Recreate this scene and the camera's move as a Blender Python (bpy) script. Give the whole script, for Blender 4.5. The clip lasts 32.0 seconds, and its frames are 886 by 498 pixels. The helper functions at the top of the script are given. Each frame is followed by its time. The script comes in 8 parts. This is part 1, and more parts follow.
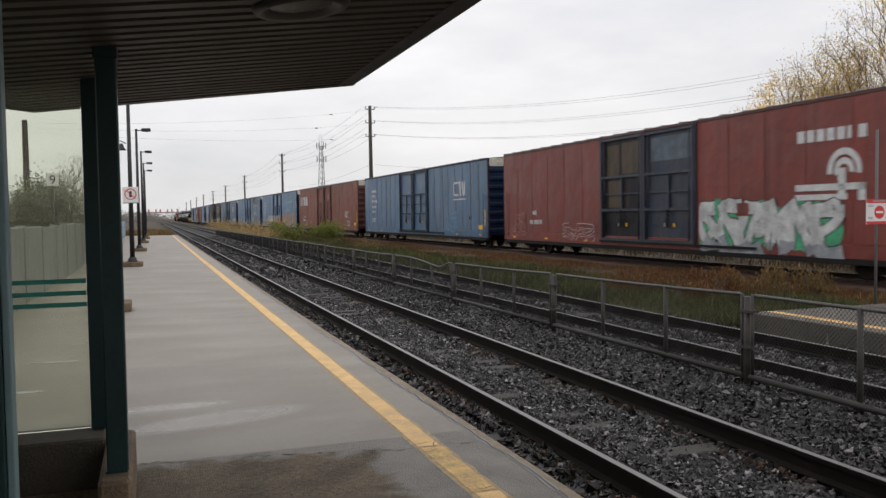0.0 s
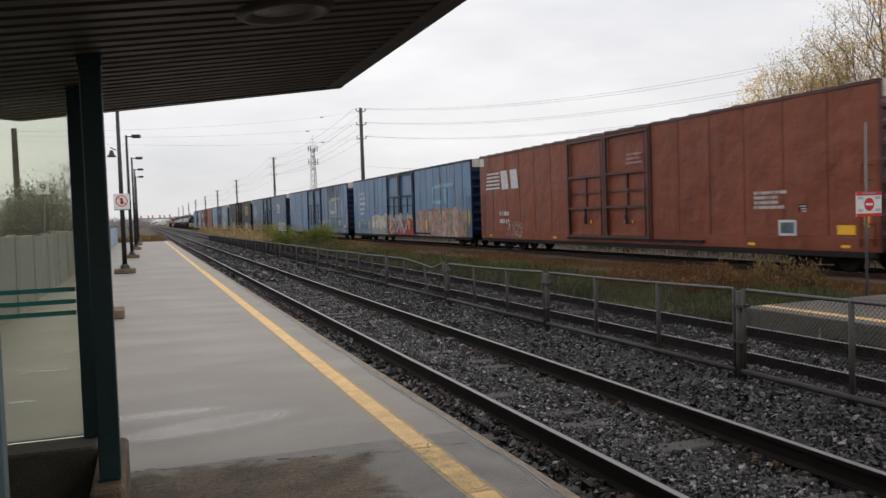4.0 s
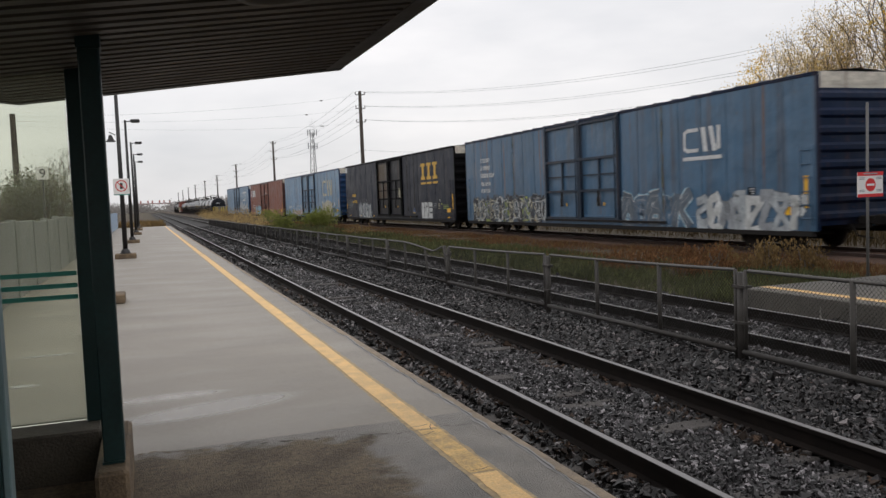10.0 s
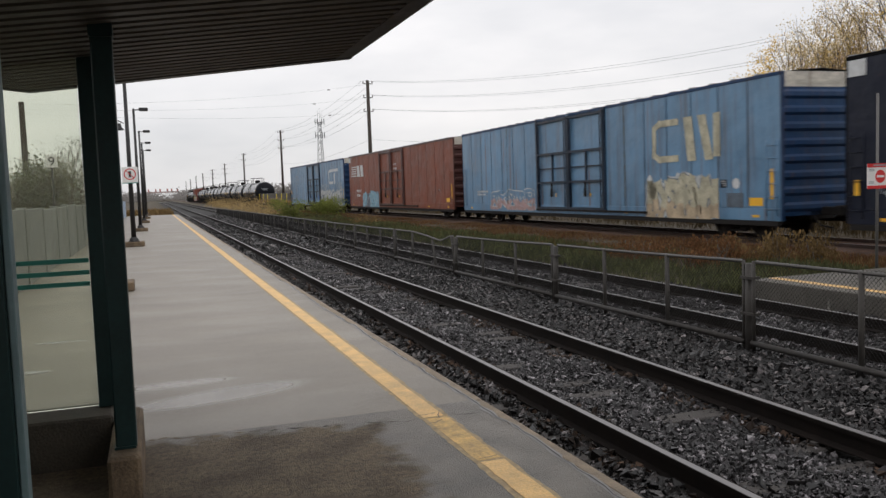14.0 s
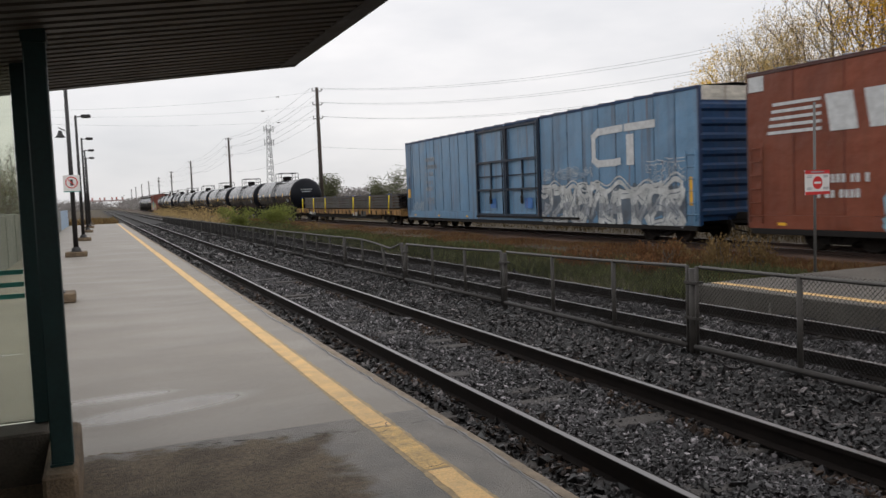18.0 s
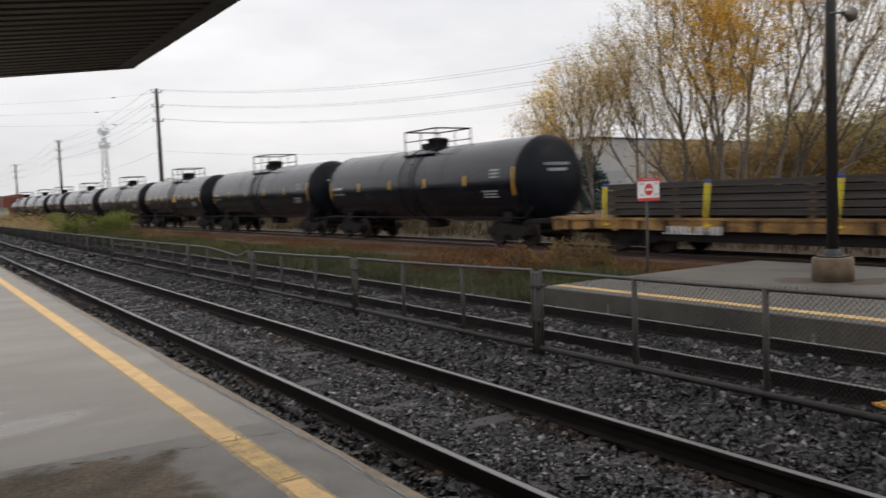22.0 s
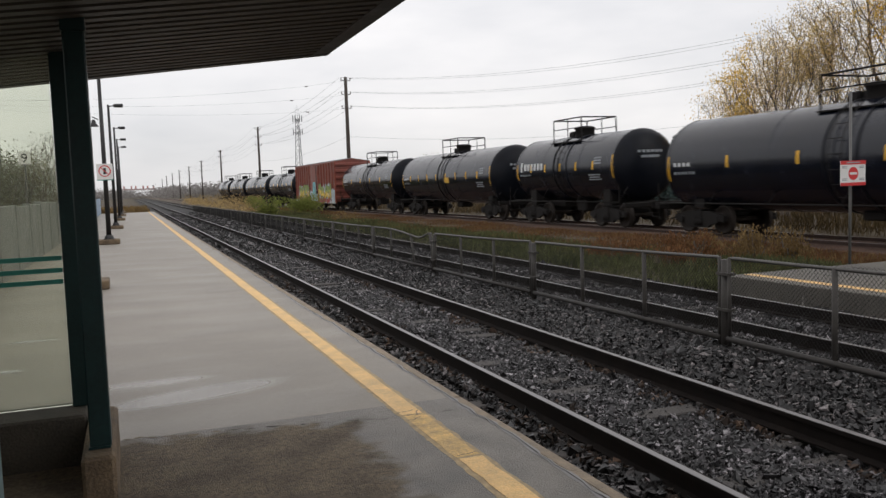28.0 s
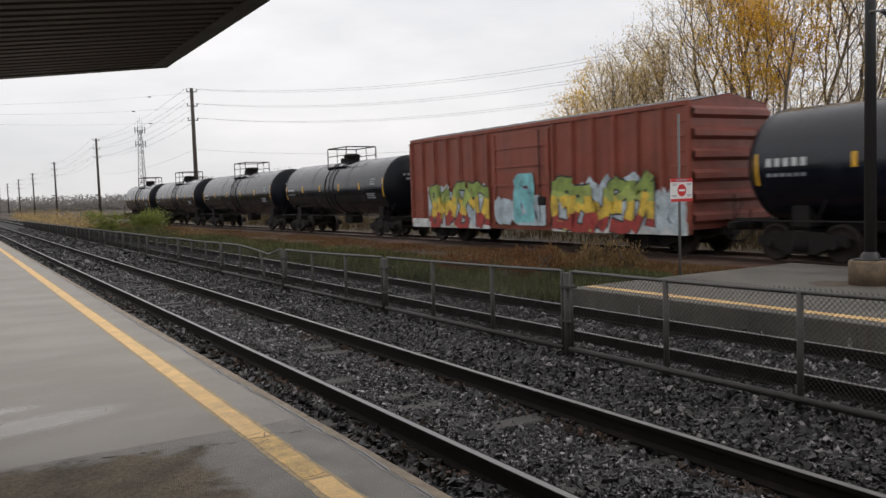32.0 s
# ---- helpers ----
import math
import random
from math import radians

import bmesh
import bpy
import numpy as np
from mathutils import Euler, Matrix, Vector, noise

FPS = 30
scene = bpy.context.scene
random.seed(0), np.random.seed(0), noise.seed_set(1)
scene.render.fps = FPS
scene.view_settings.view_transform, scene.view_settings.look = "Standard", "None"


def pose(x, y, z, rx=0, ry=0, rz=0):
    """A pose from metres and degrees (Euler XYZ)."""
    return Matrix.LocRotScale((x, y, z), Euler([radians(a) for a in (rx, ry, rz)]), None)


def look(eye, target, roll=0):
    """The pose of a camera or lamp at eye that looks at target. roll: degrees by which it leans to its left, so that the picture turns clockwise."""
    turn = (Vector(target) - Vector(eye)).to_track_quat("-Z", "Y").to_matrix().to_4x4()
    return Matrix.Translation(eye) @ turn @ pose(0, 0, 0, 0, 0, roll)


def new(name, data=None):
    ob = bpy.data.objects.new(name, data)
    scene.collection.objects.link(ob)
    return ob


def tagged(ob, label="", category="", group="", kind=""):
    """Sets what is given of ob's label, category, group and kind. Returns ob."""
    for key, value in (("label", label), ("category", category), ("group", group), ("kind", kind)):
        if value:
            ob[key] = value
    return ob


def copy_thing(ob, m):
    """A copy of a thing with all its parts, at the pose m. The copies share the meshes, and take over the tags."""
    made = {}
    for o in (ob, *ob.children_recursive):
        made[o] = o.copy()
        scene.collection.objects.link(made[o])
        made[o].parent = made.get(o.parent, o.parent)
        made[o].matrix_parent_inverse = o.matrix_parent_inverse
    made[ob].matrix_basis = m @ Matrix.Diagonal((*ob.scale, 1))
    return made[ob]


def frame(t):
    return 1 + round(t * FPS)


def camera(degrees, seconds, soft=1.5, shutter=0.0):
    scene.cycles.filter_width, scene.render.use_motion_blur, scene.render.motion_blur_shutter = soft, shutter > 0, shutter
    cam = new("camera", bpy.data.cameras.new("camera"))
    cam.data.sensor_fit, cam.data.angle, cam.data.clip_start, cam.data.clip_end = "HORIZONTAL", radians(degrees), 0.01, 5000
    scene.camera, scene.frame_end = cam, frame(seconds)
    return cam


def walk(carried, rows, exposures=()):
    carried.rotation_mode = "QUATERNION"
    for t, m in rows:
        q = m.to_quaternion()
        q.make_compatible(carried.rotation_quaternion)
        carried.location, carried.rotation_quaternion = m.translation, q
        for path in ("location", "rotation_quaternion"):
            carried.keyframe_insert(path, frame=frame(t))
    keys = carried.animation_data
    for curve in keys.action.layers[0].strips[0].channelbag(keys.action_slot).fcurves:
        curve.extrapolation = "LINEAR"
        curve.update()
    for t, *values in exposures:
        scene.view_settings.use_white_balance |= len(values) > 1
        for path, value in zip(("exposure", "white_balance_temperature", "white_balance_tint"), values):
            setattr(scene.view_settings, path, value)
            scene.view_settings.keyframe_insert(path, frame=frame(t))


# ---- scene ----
cam = camera(56.05, 32.0, soft=1.45, shutter=0.3)
# seconds, eye, then yaw (to the left of the tracks), pitch (up) and lean in degrees
PATH = [
    (0, -0.013, 0.011, 1.726, -19.24, -2.42, -0.87),
    (0.5, -0.018, 0.014, 1.723, -18.84, -2.70, -1.03),
    (1, -0.018, 0.001, 1.725, -17.87, -2.20, -1.12),
    (1.5, -0.016, 0.002, 1.726, -17.97, -1.91, -1.36),
    (2, -0.021, -0.007, 1.726, -17.75, -2.01, -1.68),
    (2.5, -0.019, -0.010, 1.725, -17.80, -2.15, -1.85),
    (3, -0.014, -0.007, 1.725, -17.98, -2.32, -1.91),
    (3.5, -0.008, 0.001, 1.725, -18.22, -2.36, -1.88),
    (4, 0.012, 0.001, 1.729, -19.67, -2.40, -2.00),
    (4.5, 0.011, 0.013, 1.724, -21.53, -2.71, -1.86),
    (6.5, -0.002, -0.008, 1.723, -20.94, -3.02, -2.18),
    (7, 0.000, -0.002, 1.723, -21.06, -3.08, -2.32),
    (7.5, 0.003, 0.002, 1.724, -20.97, -3.13, -2.45),
    (8, 0.005, 0.007, 1.720, -20.83, -3.25, -2.45),
    (8.5, 0.009, 0.008, 1.717, -20.62, -3.28, -2.48),
    (9, 0.008, 0.003, 1.721, -20.29, -3.30, -2.49),
    (9.5, 0.010, 0.004, 1.719, -19.95, -3.28, -2.39),
    (10, 0.006, 0.013, 1.717, -19.61, -3.53, -2.32),
    (10.5, -0.001, 0.008, 1.716, -19.37, -3.70, -2.26),
    (11, -0.004, 0.005, 1.715, -18.98, -3.81, -2.44),
    (11.5, 0.005, 0.001, 1.712, -18.75, -3.87, -2.49),
    (12, 0.002, -0.004, 1.717, -18.83, -4.01, -2.59),
    (12.5, 0.003, -0.005, 1.716, -19.08, -4.04, -2.60),
    (13, -0.003, -0.001, 1.716, -19.14, -4.18, -2.51),
    (13.5, -0.011, -0.001, 1.718, -19.24, -4.21, -2.27),
    (14, -0.016, -0.001, 1.715, -19.11, -4.21, -2.06),
    (14.5, -0.015, 0.000, 1.717, -19.05, -4.11, -1.98),
    (16.5, -0.000, -0.005, 1.718, -19.64, -3.89, -1.99),
    (17, 0.004, -0.002, 1.716, -20.19, -3.81, -2.05),
    (17.5, 0.012, -0.003, 1.718, -20.63, -3.83, -2.14),
    (18, 0.023, -0.004, 1.719, -22.48, -3.84, -2.27),
    (18.5, 0.045, -0.022, 1.729, -25.04, -3.37, -2.06),
    (19, 0.060, -0.028, 1.732, -28.85, -3.36, -1.89),
    (19.5, 0.083, -0.024, 1.729, -33.29, -3.43, -1.92),
    (20, 0.095, -0.038, 1.726, -37.40, -3.35, -2.17),
    (20.5, 0.106, -0.041, 1.731, -41.65, -2.57, -2.52),
    (21, 0.100, -0.034, 1.720, -43.28, -2.69, -2.42),
    (21.5, 0.072, -0.007, 1.726, -40.35, -3.28, -2.58),
    (22, 0.007, -0.020, 1.735, -32.79, -3.87, -2.26),
    (22.5, -0.001, 0.023, 1.725, -25.47, -4.10, -2.17),
    (23, -0.015, 0.013, 1.718, -20.57, -3.99, -2.32),
    (23.5, -0.020, 0.006, 1.718, -18.43, -4.34, -2.37),
    (24, -0.012, 0.003, 1.719, -18.24, -4.41, -2.56),
    (24.5, -0.005, 0.005, 1.715, -18.29, -4.44, -2.49),
    (25, -0.006, 0.019, 1.713, -18.46, -4.46, -2.54),
    (25.5, -0.006, 0.006, 1.717, -18.80, -4.32, -2.32),
    (27.5, -0.006, 0.005, 1.712, -20.38, -4.42, -2.12),
    (28, -0.008, 0.005, 1.713, -20.58, -4.46, -2.06),
    (28.5, -0.010, 0.006, 1.713, -20.77, -4.34, -1.98),
    (29, -0.010, 0.004, 1.715, -20.94, -4.18, -1.96),
    (29.5, -0.003, -0.003, 1.717, -21.41, -4.03, -2.00),
    (30, 0.002, 0.007, 1.713, -22.10, -4.21, -1.96),
    (30.5, 0.010, 0.000, 1.720, -22.72, -4.32, -2.11),
    (31, 0.032, -0.006, 1.724, -24.87, -3.98, -2.19),
    (31.5, 0.047, -0.004, 1.724, -29.62, -3.63, -2.01),
    (32, 0.028, -0.017, 1.732, -30.66, -3.81, -1.94),
]


def eye_pose(x, y, z, yaw, pitch, lean):
    a, p = radians(yaw), radians(pitch)
    ahead = Vector((-math.sin(a) * math.cos(p), math.cos(a) * math.cos(p), math.sin(p)))
    return look((x, y, z), Vector((x, y, z)) + ahead, lean)


walk(cam, [(t, eye_pose(*row)) for t, *row in PATH], [(0, 0.0), (19.0, 0.0), (20.5, 0.05), (21.3, 0.05), (22.5, 0.0), (32, 0.0)])

# ---- sky and light: a bright overcast autumn day ----
SUN_UP, SUN_ROUND = radians(38), radians(150)
world = bpy.data.worlds.new("overcast_sky")
scene.world = world
world.use_nodes = True
wn, wl = world.node_tree.nodes, world.node_tree.links
wn.clear()
sky = wn.new("ShaderNodeTexSky")
sky.sky_type, sky.sun_disc, sky.sun_elevation, sky.sun_rotation = "NISHITA", False, SUN_UP, SUN_ROUND
sky_gain = wn.new("ShaderNodeMixRGB")
sky_gain.blend_type = "MULTIPLY"
sky_gain.inputs[0].default_value = 1.0
sky_gain.inputs[2].default_value = (0.10, 0.10, 0.10, 1)
wl.new(sky.outputs[0], sky_gain.inputs[1])
wco = wn.new("ShaderNodeTexCoord")
wmap = wn.new("ShaderNodeMapping")
wmap.inputs["Scale"].default_value = (1.0, 1.0, 3.2)
wl.new(wco.outputs["Generated"], wmap.inputs[0])
wnoise = wn.new("ShaderNodeTexNoise")
wnoise.inputs["Scale"].default_value, wnoise.inputs["Detail"].default_value = 2.1, 5.0
wnoise.inputs["Roughness"].default_value = 0.55
wl.new(wmap.outputs[0], wnoise.inputs["Vector"])
wramp = wn.new("ShaderNodeValToRGB")
wramp.color_ramp.elements[0].position, wramp.color_ramp.elements[0].color = 0.31, (0.79, 0.788, 0.812, 1)
wramp.color_ramp.elements[1].position, wramp.color_ramp.elements[1].color = 0.64, (1.06, 1.03, 1.03, 1)
wl.new(wnoise.outputs["Fac"], wramp.inputs[0])
wmix = wn.new("ShaderNodeMixRGB")
wmix.inputs[0].default_value = 0.92
wl.new(sky_gain.outputs[0], wmix.inputs[1])
wl.new(wramp.outputs[0], wmix.inputs[2])
# an overcast sky is brighter overhead than near the horizon
wsep, wlift, wmul = wn.new("ShaderNodeSeparateXYZ"), wn.new("ShaderNodeMapRange"), wn.new("ShaderNodeVectorMath")
wl.new(wco.outputs["Generated"], wsep.inputs[0])
wlift.inputs["From Min"].default_value, wlift.inputs["From Max"].default_value = 0.0, 0.34
wlift.inputs["To Min"].default_value, wlift.inputs["To Max"].default_value = 0.85, 1.10
wl.new(wsep.outputs["Z"], wlift.inputs[0])
wmul.operation = "SCALE"
wl.new(wmix.outputs[0], wmul.inputs[0])
wl.new(wlift.outputs[0], wmul.inputs["Scale"])
wbg = wn.new("ShaderNodeBackground")
wbg.inputs["Strength"].default_value = 1.05
wl.new(wmul.outputs[0], wbg.inputs[0])
wout = wn.new("ShaderNodeOutputWorld")
wl.new(wbg.outputs[0], wout.inputs[0])

sun = new("sun", bpy.data.lights.new("sun", "SUN"))
sun.data.energy, sun.data.angle, sun.data.color = 0.25, radians(25), (1.0, 0.97, 0.93)
sun.matrix_world = look((0, 0, 60), (0 - math.sin(SUN_ROUND) * math.cos(SUN_UP), 0 - math.cos(SUN_ROUND) * math.cos(SUN_UP), 60 - math.sin(SUN_UP)))

# ---- materials ----
def mat(name, color, rough=0.7, metal=0.0, vary=0.25, scale=3.0, fine=40.0, bump=0.0, bump_scale=60.0, tint=None, spec=0.5, stretch=(1, 1, 1), random_vary=0.0, island_vary=0.0, skew_power=3.0, streak=0.0, streak_color=(0.05, 0.03, 0.02)):
    """A painted, mineral or metal surface: base colour varied at two scales, roughness breaking up with it, fine relief."""
    m = bpy.data.materials.new(name)
    m.use_nodes = True
    n, l = m.node_tree.nodes, m.node_tree.links
    b = n["Principled BSDF"]
    b.inputs["Metallic"].default_value = metal
    b.inputs["Specular IOR Level"].default_value = spec
    co = n.new("ShaderNodeTexCoord")
    mp = n.new("ShaderNodeMapping")
    mp.inputs["Scale"].default_value = stretch
    l.new(co.outputs["Object"], mp.inputs[0])
    big = n.new("ShaderNodeTexNoise")
    big.inputs["Scale"].default_value, big.inputs["Detail"].default_value = scale, 6
    small = n.new("ShaderNodeTexNoise")
    small.inputs["Scale"].default_value, small.inputs["Detail"].default_value = fine, 3
    l.new(mp.outputs[0], big.inputs["Vector"])
    l.new(mp.outputs[0], small.inputs["Vector"])
    mid = n.new("ShaderNodeMath")
    mid.operation = "MULTIPLY_ADD"
    mid.inputs[1].default_value = 0.4
    l.new(small.outputs["Fac"], mid.inputs[0])
    part_big = n.new("ShaderNodeMath")
    part_big.operation = "MULTIPLY"
    part_big.inputs[1].default_value = 0.6
    l.new(big.outputs["Fac"], part_big.inputs[0])
    l.new(part_big.outputs[0], mid.inputs[2])
    fac = mid.outputs[0]
    ramp = n.new("ShaderNodeValToRGB")
    dark = [c * (1 - vary) for c in color]
    light = list(tint) if tint else [min(1, c * (1 + vary)) for c in color]
    ramp.color_ramp.elements[0].position, ramp.color_ramp.elements[0].color = 0.36, (*dark, 1)
    ramp.color_ramp.elements[1].position, ramp.color_ramp.elements[1].color = 0.64, (*light, 1)
    l.new(fac, ramp.inputs[0])
    col = ramp.outputs[0]
    if streak:
        sm = n.new("ShaderNodeMapping")
        sm.inputs["Scale"].default_value = (2.2, 2.2, 0.12)
        l.new(co.outputs["Object"], sm.inputs[0])
        sn = n.new("ShaderNodeTexNoise")
        sn.inputs["Scale"].default_value, sn.inputs["Detail"].default_value = 1.6, 7
        l.new(sm.outputs[0], sn.inputs["Vector"])
        sr = n.new("ShaderNodeMapRange")
        sr.inputs["From Min"].default_value, sr.inputs["From Max"].default_value = 0.53, 0.72
        sr.inputs["To Max"].default_value = streak
        l.new(sn.outputs["Fac"], sr.inputs[0])
        sx = n.new("ShaderNodeMixRGB")
        sx.inputs[2].default_value = (*streak_color, 1)
        l.new(sr.outputs[0], sx.inputs[0])
        l.new(col, sx.inputs[1])
        col = sx.outputs[0]
    for amount, node, socket in ((random_vary, "ShaderNodeObjectInfo", "Random"), (island_vary, "ShaderNodeNewGeometry", "Random Per Island")):
        if amount:
            src = n.new(node)
            rng = n.new("ShaderNodeMapRange")
            rng.inputs["To Min"].default_value, rng.inputs["To Max"].default_value = max(0.3, 1 - amount * 0.75), 1 + amount * 2.2
            skew = n.new("ShaderNodeMath")
            skew.operation = "POWER"
            skew.inputs[1].default_value = skew_power
            l.new(src.outputs[socket], skew.inputs[0])
            l.new(skew.outputs[0], rng.inputs[0])
            mul = n.new("ShaderNodeVectorMath")
            mul.operation = "SCALE"
            l.new(col, mul.inputs[0])
            l.new(rng.outputs[0], mul.inputs["Scale"])
            col = mul.outputs[0]
    l.new(col, b.inputs["Base Color"])
    rr = n.new("ShaderNodeMapRange")
    rr.inputs["From Min"].default_value, rr.inputs["From Max"].default_value = 0.3, 0.7
    rr.inputs["To Min"].default_value, rr.inputs["To Max"].default_value = max(0.03, rough - 0.14), min(1, rough + 0.12)
    l.new(fac, rr.inputs[0])
    l.new(rr.outputs[0], b.inputs["Roughness"])
    if bump:
        bn = n.new("ShaderNodeTexNoise")
        bn.inputs["Scale"].default_value, bn.inputs["Detail"].default_value = bump_scale, 4
        l.new(co.outputs["Object"], bn.inputs["Vector"])
        bp = n.new("ShaderNodeBump")
        bp.inputs["Strength"].default_value, bp.inputs["Distance"].default_value = bump, 0.02
        l.new(bn.outputs["Fac"], bp.inputs["Height"])
        l.new(bp.outputs[0], b.inputs["Normal"])
    return m


def glass_mat(name, color, rough=0.02, alpha_mix=0.8):
    """A thin tinted pane: mostly see-through, with a gloss coat."""
    m = bpy.data.materials.new(name)
    m.use_nodes = True
    n, l = m.node_tree.nodes, m.node_tree.links
    n.clear()
    tr = n.new("ShaderNodeBsdfTransparent")
    tr.inputs[0].default_value = (*color, 1)
    gl = n.new("ShaderNodeBsdfGlossy")
    gl.inputs["Roughness"].default_value = rough
    fr = n.new("ShaderNodeFresnel")
    fr.inputs[0].default_value = 1.35
    df = n.new("ShaderNodeBsdfDiffuse")
    df.inputs[0].default_value = (0.72, 0.74, 0.64, 1)
    haze = n.new("ShaderNodeMixShader")
    haze.inputs[0].default_value = 1 - alpha_mix
    l.new(tr.outputs[0], haze.inputs[1])
    l.new(df.outputs[0], haze.inputs[2])
    mx = n.new("ShaderNodeMixShader")
    l.new(fr.outputs[0], mx.inputs[0])
    l.new(haze.outputs[0], mx.inputs[1])
    l.new(gl.outputs[0], mx.inputs[2])
    o = n.new("ShaderNodeOutputMaterial")
    l.new(mx.outputs[0], o.inputs[0])
    return m


M = {}
M["ballast_bed"] = mat("wet_ballast_bed", (0.012, 0.0110, 0.0102), 0.85, vary=0.5, scale=14, fine=70, bump=1.0, bump_scale=28)
# A few stones per mesh turn far paler: painted glints of wet facets.
M["stone"] = mat("ballast_stone", (0.0186, 0.0166, 0.0164), 0.36, vary=0.45, scale=30, fine=120, island_vary=5.0, skew_power=11.0, spec=0.36)
M["stone_mid"] = mat("fine_grey_ballast_stone", (0.0325, 0.0300, 0.0312), 0.36, vary=0.45, scale=40, fine=140, island_vary=4.5, skew_power=9.0, spec=0.38)
M["stone_rust"] = mat("rust_stained_stone", (0.046, 0.030, 0.021), 0.7, vary=0.4, scale=30, fine=120, island_vary=0.8, spec=0.2)
M["stone_track2"] = mat("pale_ballast_stone", (0.047, 0.0435, 0.0450), 0.45, vary=0.35, scale=30, fine=120, island_vary=2.2, skew_power=8.0, spec=0.26)
M["rail_side"] = mat("rusty_rail_side", (0.012, 0.0090, 0.0076), 0.9, vary=0.4, scale=6, fine=60, spec=0.15)
M["rail_rust"] = mat("rust_brown_rail_side", (0.040, 0.022, 0.016), 0.85, vary=0.5, scale=3, fine=40)
M["rail_head"] = mat("polished_rail_head", (0.235, 0.226, 0.222), 0.45, metal=1.0, vary=0.12, scale=4, fine=80)
M["tie"] = mat("weathered_tie_wood", (0.052, 0.046, 0.042), 0.8, vary=0.4, scale=5, fine=60, stretch=(1, 8, 8), bump=0.6, bump_scale=50)
M["rust_ballast"] = mat("rust_stained_ballast", (0.085, 0.046, 0.030), 0.9, vary=0.5, scale=2.0, fine=40, bump=1.0, bump_scale=30)
M["rail_top"] = mat("weathered_galvanised_rail", (0.085, 0.080, 0.074), 0.5, metal=0.3, vary=0.3, scale=9, fine=60)
M["post_grey"] = mat("pale_galvanised_post", (0.12, 0.117, 0.113), 0.55, metal=0.2, vary=0.15)
M["earth"] = mat("trackside_earth", (0.060, 0.038, 0.025), 0.95, vary=0.45, scale=1.3, fine=18, bump=1.0, bump_scale=22, tint=(0.085, 0.066, 0.033))
M["yellow_paint"] = mat("worn_yellow_line_paint", (0.52, 0.34, 0.12), 0.6, vary=0.42, scale=7, fine=45, bump=0.3)
M["yellow_new"] = mat("fresh_yellow_patch_paint", (0.70, 0.455, 0.185), 0.6, vary=0.22, scale=5, fine=50, bump=0.3)
M["edge_strip"] = mat("sandy_platform_nosing", (0.24, 0.19, 0.135), 0.8, vary=0.3, scale=7, fine=80, bump=0.5)
M["concrete"] = mat("weathered_concrete", (0.088, 0.080, 0.066), 0.55, vary=0.45, scale=0.9, fine=50, bump=0.5, streak=0.6, streak_color=(0.05, 0.043, 0.032))
# Low wall concrete, darkened so that its colour carries the shelter's shade.
M["concrete_dark"] = mat("dirty_concrete", (0.064, 0.055, 0.043), 0.9, vary=0.4, scale=3.0, fine=50, bump=0.6)
M["plinth"] = mat("tan_concrete_plinth", (0.150, 0.108, 0.068), 0.85, vary=0.5, scale=4, fine=60, bump=0.6)
M["green_steel"] = mat("dark_green_painted_steel", (0.0080, 0.028, 0.028), 0.46, vary=0.25, scale=4, spec=0.34)
M["frame_edge"] = mat("grey_green_aluminium_trim", (0.16, 0.24, 0.25), 0.5, vary=0.1)
M["soffit"] = mat("brown_grey_soffit_steel", (0.066, 0.056, 0.047), 0.6, vary=0.2, scale=2.0, fine=30)
M["fascia"] = mat("dark_fascia_steel", (0.05, 0.045, 0.042), 0.5, vary=0.15)
M["glass"] = glass_mat("tinted_shelter_glass", (0.915, 0.935, 0.855), alpha_mix=0.91)
M["stripe_green"] = mat("green_glass_decal", (0.03, 0.24, 0.19), 0.5, vary=0.1)
M["lamp_black"] = mat("black_lamp_post_paint", (0.018, 0.017, 0.018), 0.5, vary=0.2)
M["lamp_lens"] = mat("frosted_lamp_lens", (0.055, 0.050, 0.045), 0.4, vary=0.05)
M["pipe_dark"] = mat("grimy_dark_pipe", (0.030, 0.026, 0.023), 0.6, metal=0.2, vary=0.4, scale=8, fine=60)
M["galv"] = mat("galvanised_fence_steel", (0.054, 0.049, 0.044), 0.6, metal=0.2, vary=0.3, scale=8, fine=60)
M["mesh_wire"] = mat("dull_fence_wire", (0.016, 0.015, 0.014), 0.8, metal=0.0, vary=0.2)
M["wood_post"] = mat("grey_utility_pole_wood", (0.060, 0.048, 0.040), 0.9, vary=0.3, scale=4, stretch=(6, 6, 0.6))
M["wire"] = mat("overhead_wire", (0.22, 0.225, 0.23), 0.7, vary=0.05)
M["insulator"] = mat("insulator_porcelain", (0.12, 0.10, 0.09), 0.4, vary=0.1)
M["white_sign"] = mat("white_sign_face", (0.72, 0.71, 0.69), 0.5, vary=0.05)
M["red_sign"] = mat("red_sign_ink", (0.55, 0.035, 0.035), 0.5, vary=0.08)
M["black_ink"] = mat("black_sign_ink", (0.02, 0.02, 0.02), 0.5, vary=0.05)
M["tower_steel"] = mat("grey_lattice_steel", (0.17, 0.175, 0.18), 0.6, vary=0.1)
M["noise_wall"] = mat("grey_concrete_fence_panel", (0.225, 0.228, 0.218), 0.85, vary=0.2, scale=1.2, fine=30, streak=0.8, streak_color=(0.10, 0.105, 0.075), bump=0.4)
M["blue_panel"] = mat("pale_blue_hoarding", (0.30, 0.40, 0.52), 0.6, vary=0.1)
M["speaker"] = mat("grey_loudspeaker_shell", (0.13, 0.115, 0.095), 0.5, vary=0.1)
